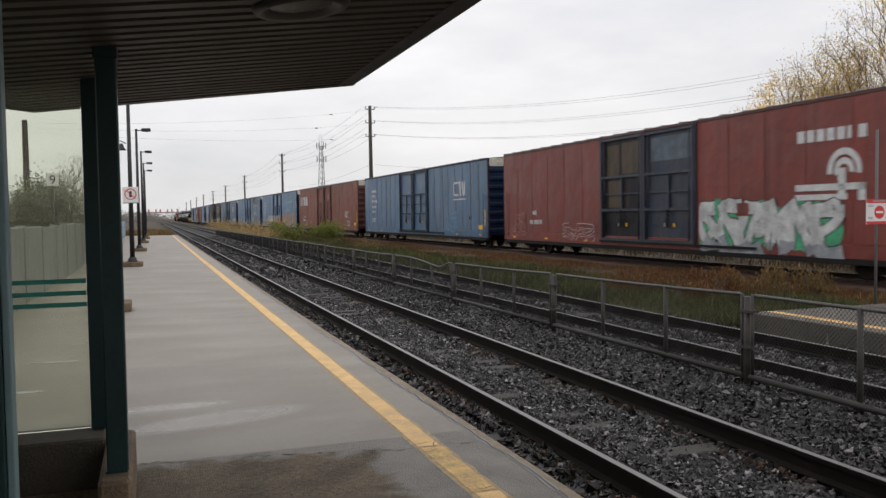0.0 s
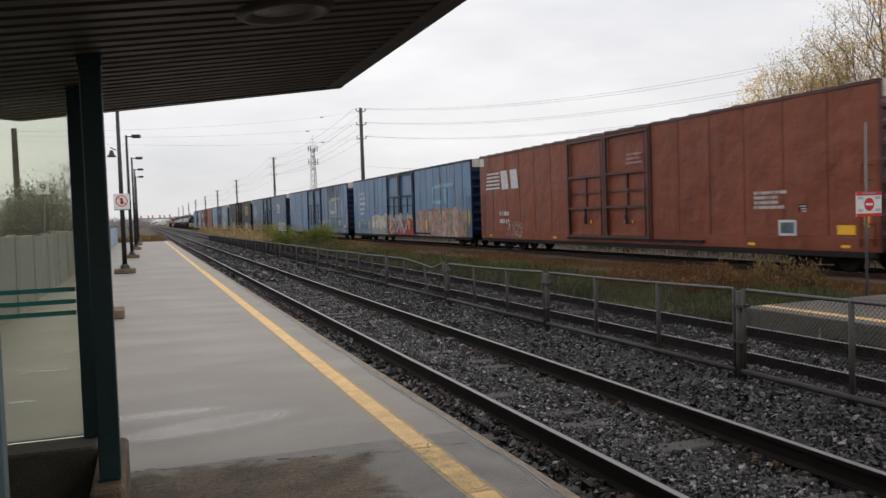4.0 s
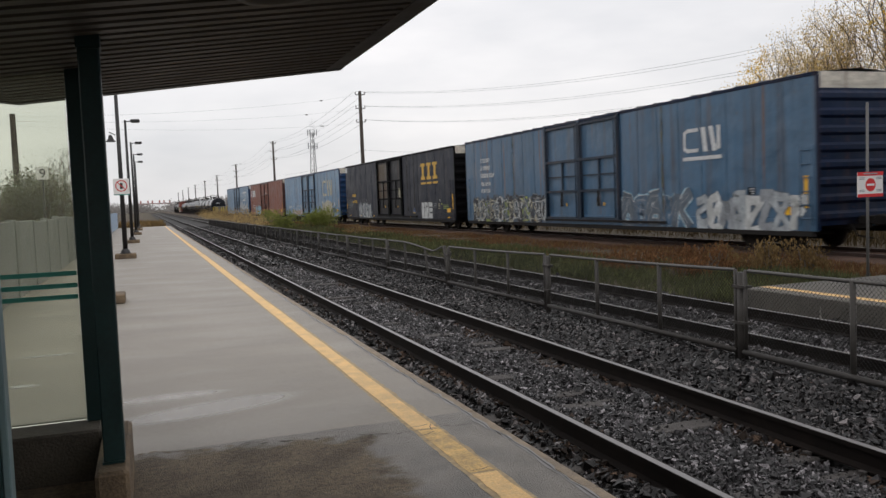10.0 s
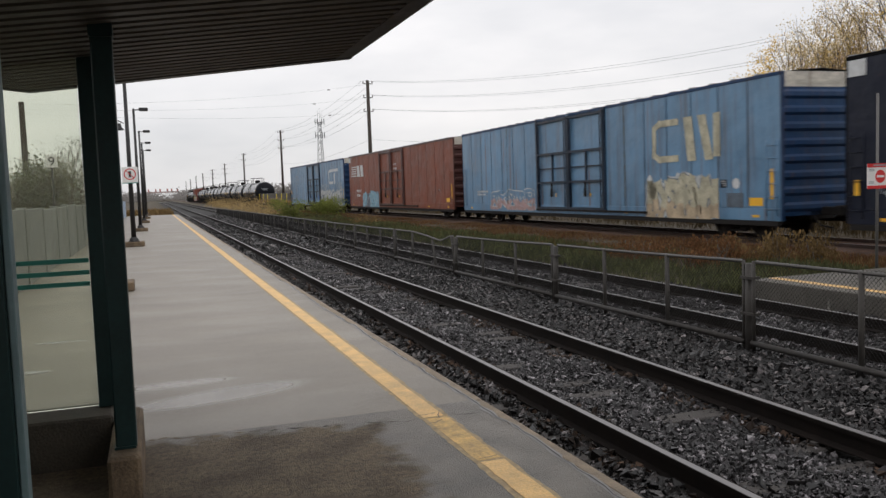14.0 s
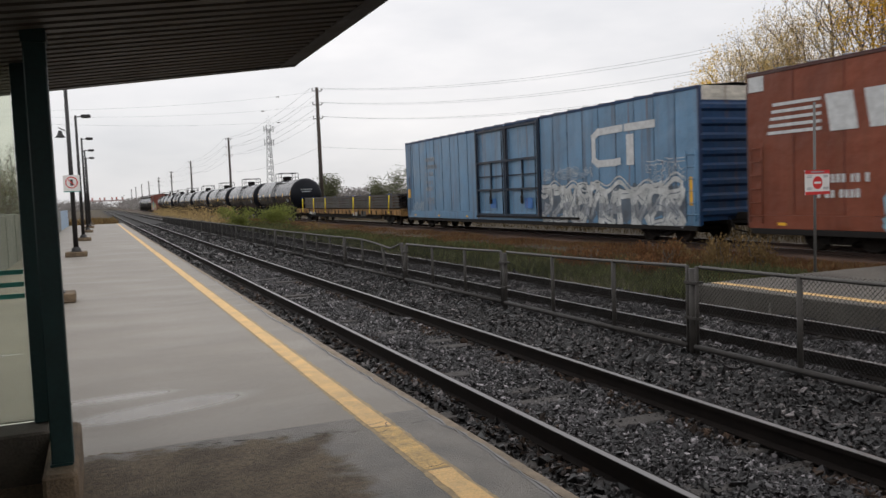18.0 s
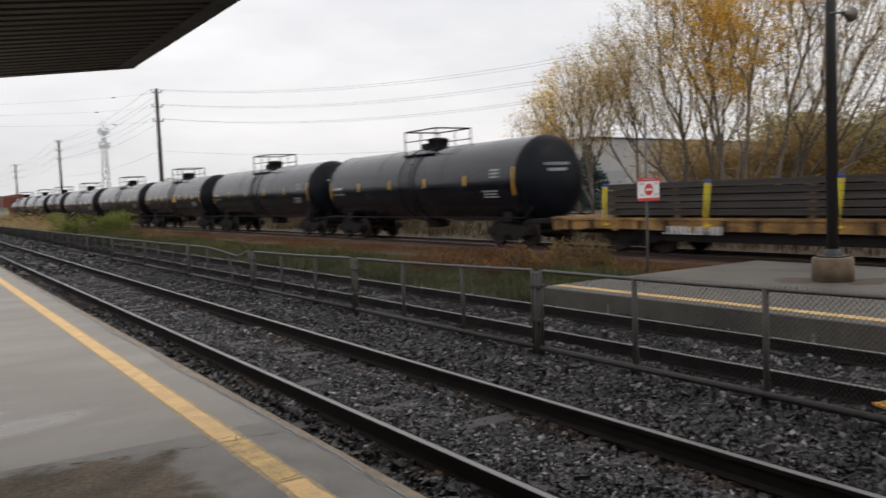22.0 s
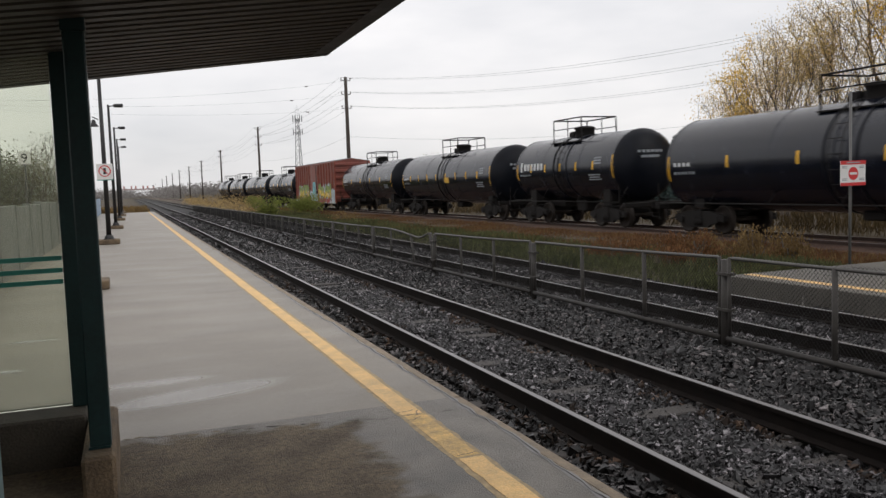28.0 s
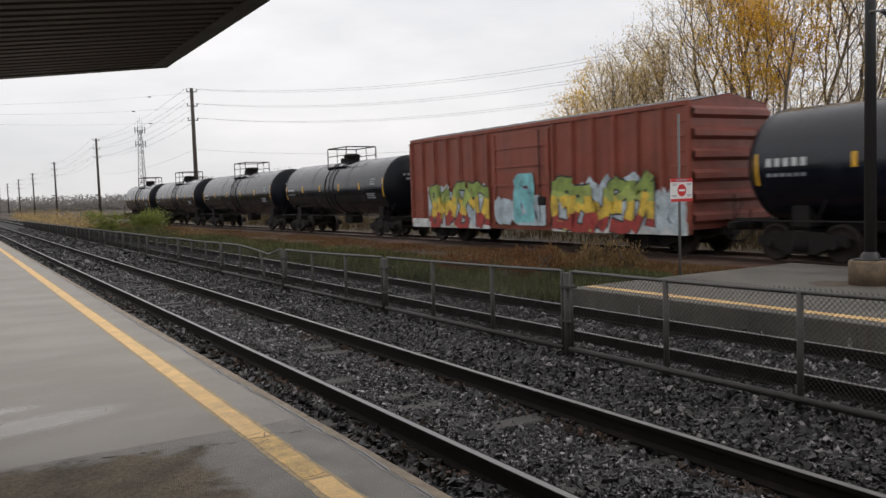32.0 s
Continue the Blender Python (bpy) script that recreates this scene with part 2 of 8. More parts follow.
M["orange_mark"] = mat("amber_plastic_marker", (0.52, 0.255, 0.03), 0.5, vary=0.3, scale=12)


# ---- mesh helpers ----
class Build:
    """Collects vertices and faces for one mesh."""

    def __init__(self):
        self.v, self.f, self.smooth = [], [], []

    def add(self, verts, faces, smooth=False):
        k = len(self.v)
        self.v += [tuple(p) for p in verts]
        self.f += [tuple(k + i for i in face) for face in faces]
        self.smooth += [smooth] * len(faces)
        return self

    def box(self, x0, x1, y0, y1, z0, z1, c=0.0):
        if c <= 0:
            p = [(x, y, z) for x in (x0, x1) for y in (y0, y1) for z in (z0, z1)]
            return self.add(p, [(0, 1, 3, 2), (4, 6, 7, 5), (0, 4, 5, 1), (2, 3, 7, 6), (0, 2, 6, 4), (1, 5, 7, 3)])
        cx, cy, cz = (x0 + x1) / 2, (y0 + y1) / 2, (z0 + z1) / 2
        hx, hy, hz = (x1 - x0) / 2, (y1 - y0) / 2, (z1 - z0) / 2
        c = min(c, hx * 0.95, hy * 0.95, hz * 0.95)
        ring = [(-hx + c, -hy), (hx - c, -hy), (hx, -hy + c), (hx, hy - c), (hx - c, hy), (-hx + c, hy), (-hx, hy - c), (-hx, -hy + c)]
        inner = [(x * (hx - c) / hx, y * (hy - c) / hy) for x, y in ring]
        p = [(cx + x, cy + y, cz + z) for r, z in ((inner, -hz), (ring, -hz + c), (ring, hz - c), (inner, hz)) for x, y in r]
        fs = [tuple(range(7, -1, -1)), tuple(range(24, 32))]
        fs += [(8 * k + i, 8 * k + (i + 1) % 8, 8 * k + 8 + (i + 1) % 8, 8 * k + 8 + i) for k in range(3) for i in range(8)]
        return self.add(p, fs)

    def tube(self, a, b, r0, r1=None, seg=8, caps=True, smooth=True):
        a, b = Vector(a), Vector(b)
        r1 = r0 if r1 is None else r1
        d = (b - a).normalized()
        u = d.orthogonal().normalized()
        w = d.cross(u)
        ring = [(math.cos(2 * math.pi * i / seg), math.sin(2 * math.pi * i / seg)) for i in range(seg)]
        p = [a + (u * c + w * s) * r0 for c, s in ring] + [b + (u * c + w * s) * r1 for c, s in ring]
        self.add(p, [(i, (i + 1) % seg, seg + (i + 1) % seg, seg + i) for i in range(seg)], smooth)
        if caps:
            k = len(self.v) - 2 * seg
            self.f += [tuple(k + i for i in range(seg - 1, -1, -1)), tuple(k + seg + i for i in range(seg))]
            self.smooth += [False, False]
        return self

    def path(self, pts, r, seg=6):
        """One continuous bent pipe."""
        pts = [Vector(p) for p in pts]
        u = None
        p = []
        for i, c in enumerate(pts):
            d = (pts[min(i + 1, len(pts) - 1)] - pts[max(i - 1, 0)]).normalized()
            u = d.orthogonal().normalized() if u is None else (u - d * u.dot(d)).normalized()
            w = d.cross(u)
            p += [c + (u * math.cos(2 * math.pi * k / seg) + w * math.sin(2 * math.pi * k / seg)) * r for k in range(seg)]
        n = len(pts)
        self.add(p, [(j * seg + k, j * seg + (k + 1) % seg, (j + 1) * seg + (k + 1) % seg, (j + 1) * seg + k) for j in range(n - 1) for k in range(seg)], True)
        return self.add([], [])

    def cord(self, pts, r):
        """A thin continuous line with a three-sided section."""
        p = []
        for a in pts:
            p += [(a[0] - r, a[1], a[2] - r * 0.6), (a[0] + r, a[1], a[2] - r * 0.6), (a[0], a[1], a[2] + r)]
        return self.add(p, [(3 * i + k, 3 * i + (k + 1) % 3, 3 * i + 3 + (k + 1) % 3, 3 * i + 3 + k) for i in range(len(pts) - 1) for k in range(3)])

    def lathe(self, profile, axis="y", seg=28, centre=(0, 0, 0), smooth=True):
        """Profile of (along, radius) turned round an axis."""
        cx, cy, cz = centre
        p = []
        for along, r in profile:
            for i in range(seg):
                c, s = math.cos(2 * math.pi * i / seg) * r, math.sin(2 * math.pi * i / seg) * r
                p.append({"y": (cx + c, cy + along, cz + s), "z": (cx + c, cy + s, cz + along), "x": (cx + along, cy + c, cz + s)}[axis])
        fs = [(k * seg + i, k * seg + (i + 1) % seg, (k + 1) * seg + (i + 1) % seg, (k + 1) * seg + i) for k in range(len(profile) - 1) for i in range(seg)]
        return self.add(p, fs, smooth)

    def sweep(self, section, y_list, x_of, z0=0.0):
        """A section of (x, z) points run along y, shifted sideways by x_of(y)."""
        k = len(section)
        p = [(x_of(y) + x, y, z0 + z) for y in y_list for x, z in section]
        fs = [(j * k + i, (j + 1) * k + i, (j + 1) * k + (i + 1) % k, j * k + (i + 1) % k) for j in range(len(y_list) - 1) for i in range(k)]
        fs += [tuple(range(k)), tuple(len(p) - 1 - i for i in range(k))]
        return self.add(p, fs)

    def plate(self, outline, x, depth=0.004, flip=False):
        """A flat outline of (y, z) points lying on the plane x, standing proud by depth towards -x."""
        k = len(outline)
        p = [(x, y, z) for y, z in outline] + [(x - depth, y, z) for y, z in outline]
        fs = [tuple(range(k, 2 * k))] + [(i, (i + 1) % k, k + (i + 1) % k, k + i) for i in range(k)]
        return self.add(p, fs)

    def mesh(self, name, material):
        me = bpy.data.meshes.new(name)
        me.from_pydata(self.v, [], self.f)
        me.polygons.foreach_set("use_smooth", self.smooth)
        me.materials.append(material)
        me.update()
        return me


def part(name, bd, material, parent=None, label="", kind=""):
    ob = new(name, bd.mesh(name, material) if isinstance(bd, Build) else bd)
    if parent:
        ob.parent = parent
    return tagged(ob, label, kind=kind)


def thing(name, label, category, at=None, group="", kind=""):
    ob = new(name)
    ob.empty_display_size = 0.2
    if at is not None:
        ob.matrix_world = at
    return tagged(ob, label, category, group, kind)


def solo(name, bd, material, label, category, group="", kind=""):
    return tagged(new(name, bd.mesh(name, material)), label, category, group, kind)

# ---- plan ----
PLATFORM_EDGE, PLATFORM_END, WALL_X = 2.42, 88.0, -2.5
RAIL_TOP, BED = -0.16, -0.345
TRACK1, TRACK2 = 3.99, 7.93
TRACK3_TOP = -0.23
FENCE_X = 6.45
P2_EDGE, P2_BACK, P2_END = 9.4, 15.5, 11.45
SIDE = [(-900, 17.3), (45, 17.3), (77, 16.75), (94, 16.2), (122, 15.4), (150, 14.6), (178, 13.85), (205, 13.25), (260, 12.85), (320, 12.6), (900, 12.4)]


def track3_x(y):
    """Middle of the freight track, smoothed over its bends."""
    ys, xs = zip(*SIDE)
    return float(np.mean(np.interp(np.linspace(y - 14, y + 14, 9), ys, xs))) + 1.55


def straight(x):
    return lambda y: x


# ---- ground, one sheet to the horizon ----
def ground_height(x, y):
    if x < 2.6:
        base = -0.6
    elif x < 9.6:
        base = BED - 0.10
    elif x < 16.5:
        base = -0.36
    elif x < 22:
        base = -0.45
    else:
        base = -0.5
    return base


def build_ground():
    xs = [-1500, -500, -150, -60, -30, -15, -8, -2.6, 2.44] + [2.6 + 0.7 * i for i in range(10)] + [9.9, 11, 12.5, 14, 15.5, 16.6, 17.5, 19, 21, 22.5, 25, 30, 40, 60, 100, 200, 500, 1500]
    ys = [-1500, -400, -120, -60, -30, -15, -8] + [-4 + 2 * i for i in range(30)] + [60, 70, 80, 90, 110, 140, 180, 240, 320, 450, 650, 1000, 2500]
    bd = Build()
    p = []
    for y in ys:
        for x in xs:
            h = ground_height(x, y)
            if 9.7 < x < 60 and -10 < y < 100:
                h += 0.05 * noise.noise((x * 0.5, y * 0.5, 0))
            p.append((x, y, h))
    k = len(xs)
    bd.add(p, [(j * k + i, j * k + i + 1, (j + 1) * k + i + 1, (j + 1) * k + i) for j in range(len(ys) - 1) for i in range(k - 1)], True)
    return solo("ground", bd, M["earth"], "brown trackside earth with dead grass", "ground", kind="structure")


build_ground()


# ---- ballast: a bed and loose stones ----
def stones(name, count, region, size, top, material, label, seed):
    """Many small broken stones joined in one mesh, each a squashed irregular polyhedron."""
    rng = np.random.default_rng(seed)
    corner = np.array([(1, 0, 0), (-1, 0, 0), (0, 1, 0), (0, -1, 0), (0, 0, 1), (0, 0, -1)]) * 1.22
    tri = np.array([(0, 2, 4), (2, 1, 4), (1, 3, 4), (3, 0, 4), (2, 0, 5), (1, 2, 5), (3, 1, 5), (0, 3, 5)])
    pos = region(rng, count)
    count = len(pos)
    shape = (corner[None] + rng.uniform(-0.55, 0.55, (count, 6, 3))) * rng.uniform(0.45, 1.35, (count, 1, 3))
    q = rng.normal(size=(count, 4))
    q /= np.linalg.norm(q, axis=1)[:, None]
    w, x, y, z = q.T
    rot = np.stack([1 - 2 * (y * y + z * z), 2 * (x * y - z * w), 2 * (x * z + y * w), 2 * (x * y + z * w), 1 - 2 * (x * x + z * z), 2 * (y * z - x * w), 2 * (x * z - y * w), 2 * (y * z + x * w), 1 - 2 * (x * x + y * y)], 1).reshape(-1, 3, 3)
    r = size * rng.lognormal(0, 0.28, (count, 1, 1))
    v = np.einsum("nij,nkj->nki", rot, shape) * r
    z0 = top(pos[:, 0], pos[:, 1])
    v += np.stack([pos[:, 0], pos[:, 1], z0 + rng.uniform(-0.7, 0.55, count) * r[:, 0, 0]], 1)[:, None]
    faces = (tri[None] + 6 * np.arange(count)[:, None, None]).reshape(-1, 3)
    me = bpy.data.meshes.new(name)
    me.vertices.add(count * 6)
    me.vertices.foreach_set("co", v.ravel())
    me.loops.add(faces.size)
    me.loops.foreach_set("vertex_index", faces.ravel())
    me.polygons.add(len(faces))
    me.polygons.foreach_set("loop_start", np.arange(0, faces.size, 3))
    me.polygons.foreach_set("loop_total", np.full(len(faces), 3))
    me.polygons.foreach_set("use_smooth", np.zeros(len(faces), bool))
    me.materials.append(material)
    me.update(calc_edges=True)
    return tagged(new(name, me), label, "ballast", kind="stuff")


def bed_top(x, y):
    """Height of the ballast across both near tracks: low between the rails, heaped towards the fence."""
    h = np.full_like(x, BED + 0.015)
    h = np.where((x > 4.95) & (x < 6.9), BED + 0.05 - 0.02 * np.abs(x - 5.9), h)
    h = np.where((np.abs(x - TRACK1) < 0.72) | (np.abs(x - TRACK2) < 0.72), BED - 0.008, h)
    h = np.where(x < 3.0, BED - 0.03, h)
    return h + 0.018 * np.sin(x * 5.1 + y * 1.3) + 0.015 * np.sin(y * 4.3 - x * 2.0)


def bed_sheet(name, x0, x1, y0, y1, step, label):
    xs, ys = np.arange(x0, x1 + 1e-6, step), np.concatenate([np.arange(y0, 30, step * 1.5), np.arange(30, y1, 3.0)])
    X, Y = np.meshgrid(xs, ys)
    Z = bed_top(X, Y) - 0.02
    bd = Build()
    k = len(xs)
    bd.add(np.stack([X, Y, Z], -1).reshape(-1, 3).tolist(), [(j * k + i, j * k + i + 1, (j + 1) * k + i + 1, (j + 1) * k + i) for j in range(len(ys) - 1) for i in range(k - 1)], True)
    return solo(name, bd, M["ballast_bed"], label, "ballast", kind="structure")


bed_sheet("ballast_bed", 2.46, 9.38, -40, 420, 0.2, "dark wet ballast bed under the two near tracks")


def spread(x0, x1, bands, keep=None):
    def pick(rng, count):
        out = []
        total = sum(w for *_, w in bands)
        for a, b, w in bands:
            n = int(count * w / total)
            out.append(np.stack([rng.uniform(x0, x1, n), rng.uniform(a, b, n)], 1))
        p = np.concatenate(out)
        return p[keep(p)] if keep else p

    return pick


def off_rails(p):
    ok = np.ones(len(p), bool)
    for c in (TRACK1, TRACK2):
        for s in (-0.7525, 0.7525):
            ok &= np.abs(p[:, 0] - c - s) > 0.085
    return ok


NEAR_BANDS = [(-10, 2.2, 0.06), (2.2, 6, 0.29), (6, 10, 0.27), (10, 16, 0.21), (16, 28, 0.17)]


def outside_gauge(p):
    return off_rails(p) & (np.abs(p[:, 0] - TRACK1) > 0.74)


stones("ballast_stones", 165000, spread(2.5, 6.9, NEAR_BANDS, outside_gauge), 0.0215, bed_top, M["stone"], "dark grey wet crushed stone ballast", 3)
stones("gauge_stones", 88000, spread(TRACK1 - 0.74, TRACK1 + 0.74, NEAR_BANDS, off_rails), 0.0160, bed_top, M["stone_mid"], "fine grey crushed stone between the near rails", 7)
stones("ballast_stones_far", 18000, spread(2.5, 6.9, [(28, 45, 0.5), (45, 90, 0.5)], off_rails), 0.045, bed_top, M["stone"], "dark grey wet crushed stone ballast", 4)
stones("ballast_stones_second_track", 58000, spread(6.9, 9.36, [(0.5, 6, 0.3), (6, 12, 0.3), (12, 22, 0.25), (22, 40, 0.15)], off_rails), 0.0245, bed_top, M["stone_track2"], "grey crushed stone ballast between the rails of the second track", 5)


def by_rails(p):
    near = np.zeros(len(p), bool)
    for s in (-0.7525, 0.7525):
        d = p[:, 0] - TRACK1 - s
        near |= (np.abs(d) > 0.08) & (np.abs(d) < 0.24 + 0.10 * np.sin(p[:, 1] * 2.3) + 0.08 * np.sin(p[:, 1] * 5.1))
    return near


stones("rusty_stones", 26000, spread(2.5, 5.4, [(2.2, 6, 0.4), (6, 12, 0.35), (12, 22, 0.25)], by_rails), 0.024, bed_top, M["stone_rust"], "rust-stained stones and grit along the rails", 6)


# ---- tracks ----
RAIL_SECTION = [(-0.07, -0.17), (0.07, -0.17), (0.07, -0.158), (0.012, -0.14), (0.010, -0.045), (0.036, -0.036), (0.036, -0.004), (-0.036, -0.004), (-0.036, -0.036), (-0.010, -0.045), (-0.012, -0.14), (-0.07, -0.158)]
HEAD_SECTION = [(-0.036, -0.004), (0.020, -0.004), (0.016, 0.0), (-0.033, 0.0)]


def build_track(name, x_of, top, ys, tie_ys, label, side="rail_side"):
    root = thing(name, label, "railway track", kind="structure")
    for s in (-0.7525, 0.7525):
        rail = part("rail", Build().sweep(RAIL_SECTION, ys, lambda y: x_of(y) + s, top), M[side], root)
        part("rail_head", Build().sweep(HEAD_SECTION, ys, lambda y: x_of(y) + s, top), M["rail_head"], rail, "shiny worn running surface")
    tie_bd = Build().box(-1.28, 1.28, -0.115, 0.115, -0.16, 0.0, 0.012)
    for s in (-0.7525, 0.7525):
        for e in (-1, 1):
            tie_bd.box(s + e * 0.085 - 0.02, s + e * 0.085 + 0.02, -0.03, 0.03, -0.01, 0.028)
    me = tie_bd.mesh("tie", M["tie"])
    rng = random.Random(len(name))
    for y in tie_ys:
        ob = part("tie", me, None, root)
        ob.matrix_local = pose(x_of(y) + rng.uniform(-0.04, 0.04), y + rng.uniform(-0.03, 0.03), top - 0.190 + rng.uniform(-0.012, 0.006), 0, 0, rng.uniform(-1.2, 1.2))
    return root


near_ys = [-40, -8, 0, 10, 20, 40, 60, 90, 140, 220, 350, 700]
build_track("track_near", straight(TRACK1), RAIL_TOP, near_ys, [-15.7 + 0.53 * i for i in range(120)], "near railway track with polished rails in dark ballast")
build_track("track_second", straight(TRACK2), RAIL_TOP, near_ys, [-15.8 + 0.53 * i for i in range(90)], "second railway track behind the chain link fence")
build_track("track_freight", track3_x, TRACK3_TOP, [-60, -20] + [4 * i for i in range(90)] + [380, 420, 480, 560, 700], [1.0 + 0.55 * i for i in range(120)], "freight railway track beyond the weeds", "rail_rust")
bd = Build()
ys = [-60, 0] + [8 * i for i in range(1, 45)] + [420, 520, 700]
sec = [(-2.7, -0.28), (-1.7, -0.105), (1.7, -0.105), (2.7, -0.28)]
bd.add([(track3_x(y) + x, y, TRACK3_TOP + z) for y in ys for x, z in sec], [(j * 4 + i, j * 4 + i + 1, j * 4 + 5 + i, j * 4 + 4 + i) for j in range(len(ys) - 1) for i in range(3)])
solo("freight_ballast", bd, M["rust_ballast"], "brown stained ballast under the freight track", "ballast", kind="structure")

# ---- platform 1 ----
platform_mat = mat("wet_platform_concrete", (0.226, 0.201, 0.167), 0.42, vary=0.14, scale=0.9, fine=26, bump=0.30, bump_scale=90, stretch=(0.7, 1.3, 1))
pn, pl = platform_mat.node_tree.nodes, platform_mat.node_tree.links
# puddles: shallow water films, long across the platform
pco, pmap, pnoise, pr = pn.new("ShaderNodeTexCoord"), pn.new("ShaderNodeMapping"), pn.new("ShaderNodeTexNoise"), pn.new("ShaderNodeMapRange")
pmap.inputs["Scale"].default_value = (0.55, 1.5, 1)
pl.new(pco.outputs["Object"], pmap.inputs[0])
pl.new(pmap.outputs[0], pnoise.inputs["Vector"])
pnoise.inputs["Scale"].default_value, pnoise.inputs["Detail"].default_value = 0.8, 3
pr.inputs["From Min"].default_value, pr.inputs["From Max"].default_value = 0.48, 0.62
pr.inputs["To Min"].default_value, pr.inputs["To Max"].default_value = 0.53, 0.455
pl.new(pnoise.outputs["Fac"], pr.inputs[0])
wet = pr.outputs[0]
# soft-edged streaks of standing water: middle, half lengths, turn
for cx, cy, rx, ry, turn in ((0.10, 7.95, 0.66, 0.18, 2), (0.46, 7.32, 1.0, 0.33, 14), (0.26, 7.24, 0.62, 0.20, 13), (-1.23, 9.2, 0.22, 0.14, 3), (-1.2, 11.05, 0.42, 0.10, 0), (-0.75, 12.6, 0.4, 0.12, 0)):
    sm_, sg_, sr_, sx_ = pn.new("ShaderNodeMapping"), pn.new("ShaderNodeTexGradient"), pn.new("ShaderNodeMapRange"), pn.new("ShaderNodeMixRGB")
    sm_.vector_type = "TEXTURE"
    sm_.inputs["Location"].default_value, sm_.inputs["Rotation"].default_value, sm_.inputs["Scale"].default_value = (cx, cy, 0), (0, 0, radians(turn)), (rx, ry, 1)
    sg_.gradient_type = "SPHERICAL"
    sr_.interpolation_type = "SMOOTHSTEP"
    sr_.inputs["From Min"].default_value, sr_.inputs["From Max"].default_value = 0.0, 0.62
    sx_.inputs[2].default_value = (0.10, 0.10, 0.10, 1)
    pl.new(pco.outputs["Object"], sm_.inputs[0])
    pl.new(sm_.outputs[0], sg_.inputs[0])
    pl.new(sg_.outputs[0], sr_.inputs[0])
    pl.new(sr_.outputs[0], sx_.inputs[0])
    pl.new(wet, sx_.inputs[1])
    wet = sx_.outputs[0]
pl.new(wet, pn["Principled BSDF"].inputs["Roughness"])
M["platform"] = platform_mat

M["puddle"] = mat("rain_water_film", (0.24, 0.235, 0.225), 0.16, vary=0.1, scale=4, fine=12)
old = mat("rough_old_concrete", (0.182, 0.166, 0.145), 0.50, vary=0.42, scale=2.6, fine=70, bump=0.8, bump_scale=90, spec=0.45)
on, ol = old.node_tree.nodes, old.node_tree.links


def old_node(kind, **values):
    """A node of the old slab's material with its unlinked inputs set by position (i0, i1, ...)."""
    nd = on.new(kind)
    for key, value in values.items():
        if key == "operation":
            nd.operation = value
        else:
            nd.inputs[int(key[1:])].default_value = value
    return nd


# a damp brown patch: it ends along a slanting ragged line and at the seam beside the safety line
oco, osep = on.new("ShaderNodeTexCoord"), on.new("ShaderNodeSeparateXYZ")
ol.new(oco.outputs["Object"], osep.inputs[0])
edge_y = old_node("ShaderNodeMath", operation="MULTIPLY_ADD", i1=-0.17, i2=6.10)
ol.new(osep.outputs["X"], edge_y.inputs[0])
in_y, in_x, both, rough_edge, wander = old_node("ShaderNodeMath", operation="SUBTRACT"), old_node("ShaderNodeMath", operation="SUBTRACT", i0=1.42), old_node("ShaderNodeMath", operation="MINIMUM"), old_node("ShaderNodeMath", operation="MULTIPLY_ADD", i1=0.75), on.new("ShaderNodeTexNoise")
ol.new(edge_y.outputs[0], in_y.inputs[0])
ol.new(osep.outputs["Y"], in_y.inputs[1])
ol.new(osep.outputs["X"], in_x.inputs[1])
ol.new(in_y.outputs[0], both.inputs[0])
ol.new(in_x.outputs[0], both.inputs[1])
wander.inputs["Scale"].default_value, wander.inputs["Detail"].default_value = 4.5, 9
ol.new(oco.outputs["Object"], wander.inputs["Vector"])
ol.new(wander.outputs["Fac"], rough_edge.inputs[0])
ol.new(both.outputs[0], rough_edge.inputs[2])
damp = on.new("ShaderNodeMapRange")
damp.interpolation_type = "SMOOTHSTEP"
damp.inputs["From Min"].default_value, damp.inputs["From Max"].default_value = 0.27, 0.50
damp.inputs["To Max"].default_value = 0.92
ol.new(rough_edge.outputs[0], damp.inputs[0])
grit, grit_ramp, omix, orough = on.new("ShaderNodeTexNoise"), on.new("ShaderNodeValToRGB"), on.new("ShaderNodeMixRGB"), on.new("ShaderNodeMixRGB")
grit.inputs["Scale"].default_value, grit.inputs["Detail"].default_value, grit.inputs["Roughness"].default_value = 30.0, 9, 0.80
grit_map = on.new("ShaderNodeMapping")
grit_map.inputs["Scale"].default_value = (1.0, 0.75, 1)
ol.new(oco.outputs["Object"], grit_map.inputs[0])
ol.new(grit_map.outputs[0], grit.inputs["Vector"])
grit_ramp.color_ramp.elements[0].position, grit_ramp.color_ramp.elements[0].color = 0.36, (0.052, 0.039, 0.026, 1)
grit_ramp.color_ramp.elements[1].position, grit_ramp.color_ramp.elements[1].color = 0.64, (0.205, 0.158, 0.105, 1)
ol.new(grit.outputs["Fac"], grit_ramp.inputs[0])
obase, orough_in = on["Principled BSDF"].inputs["Base Color"], on["Principled BSDF"].inputs["Roughness"]
ol.new(damp.outputs[0], omix.inputs[0])
ol.new(obase.links[0].from_socket, omix.inputs[1])
blotch, blotch_ramp, blotched = on.new("ShaderNodeTexNoise"), on.new("ShaderNodeValToRGB"), on.new("ShaderNodeMixRGB")
blotch.inputs["Scale"].default_value, blotch.inputs["Detail"].default_value = 2.4, 9
blotch_ramp.color_ramp.elements[0].position, blotch_ramp.color_ramp.elements[0].color = 0.36, (0.70, 0.68, 0.65, 1)
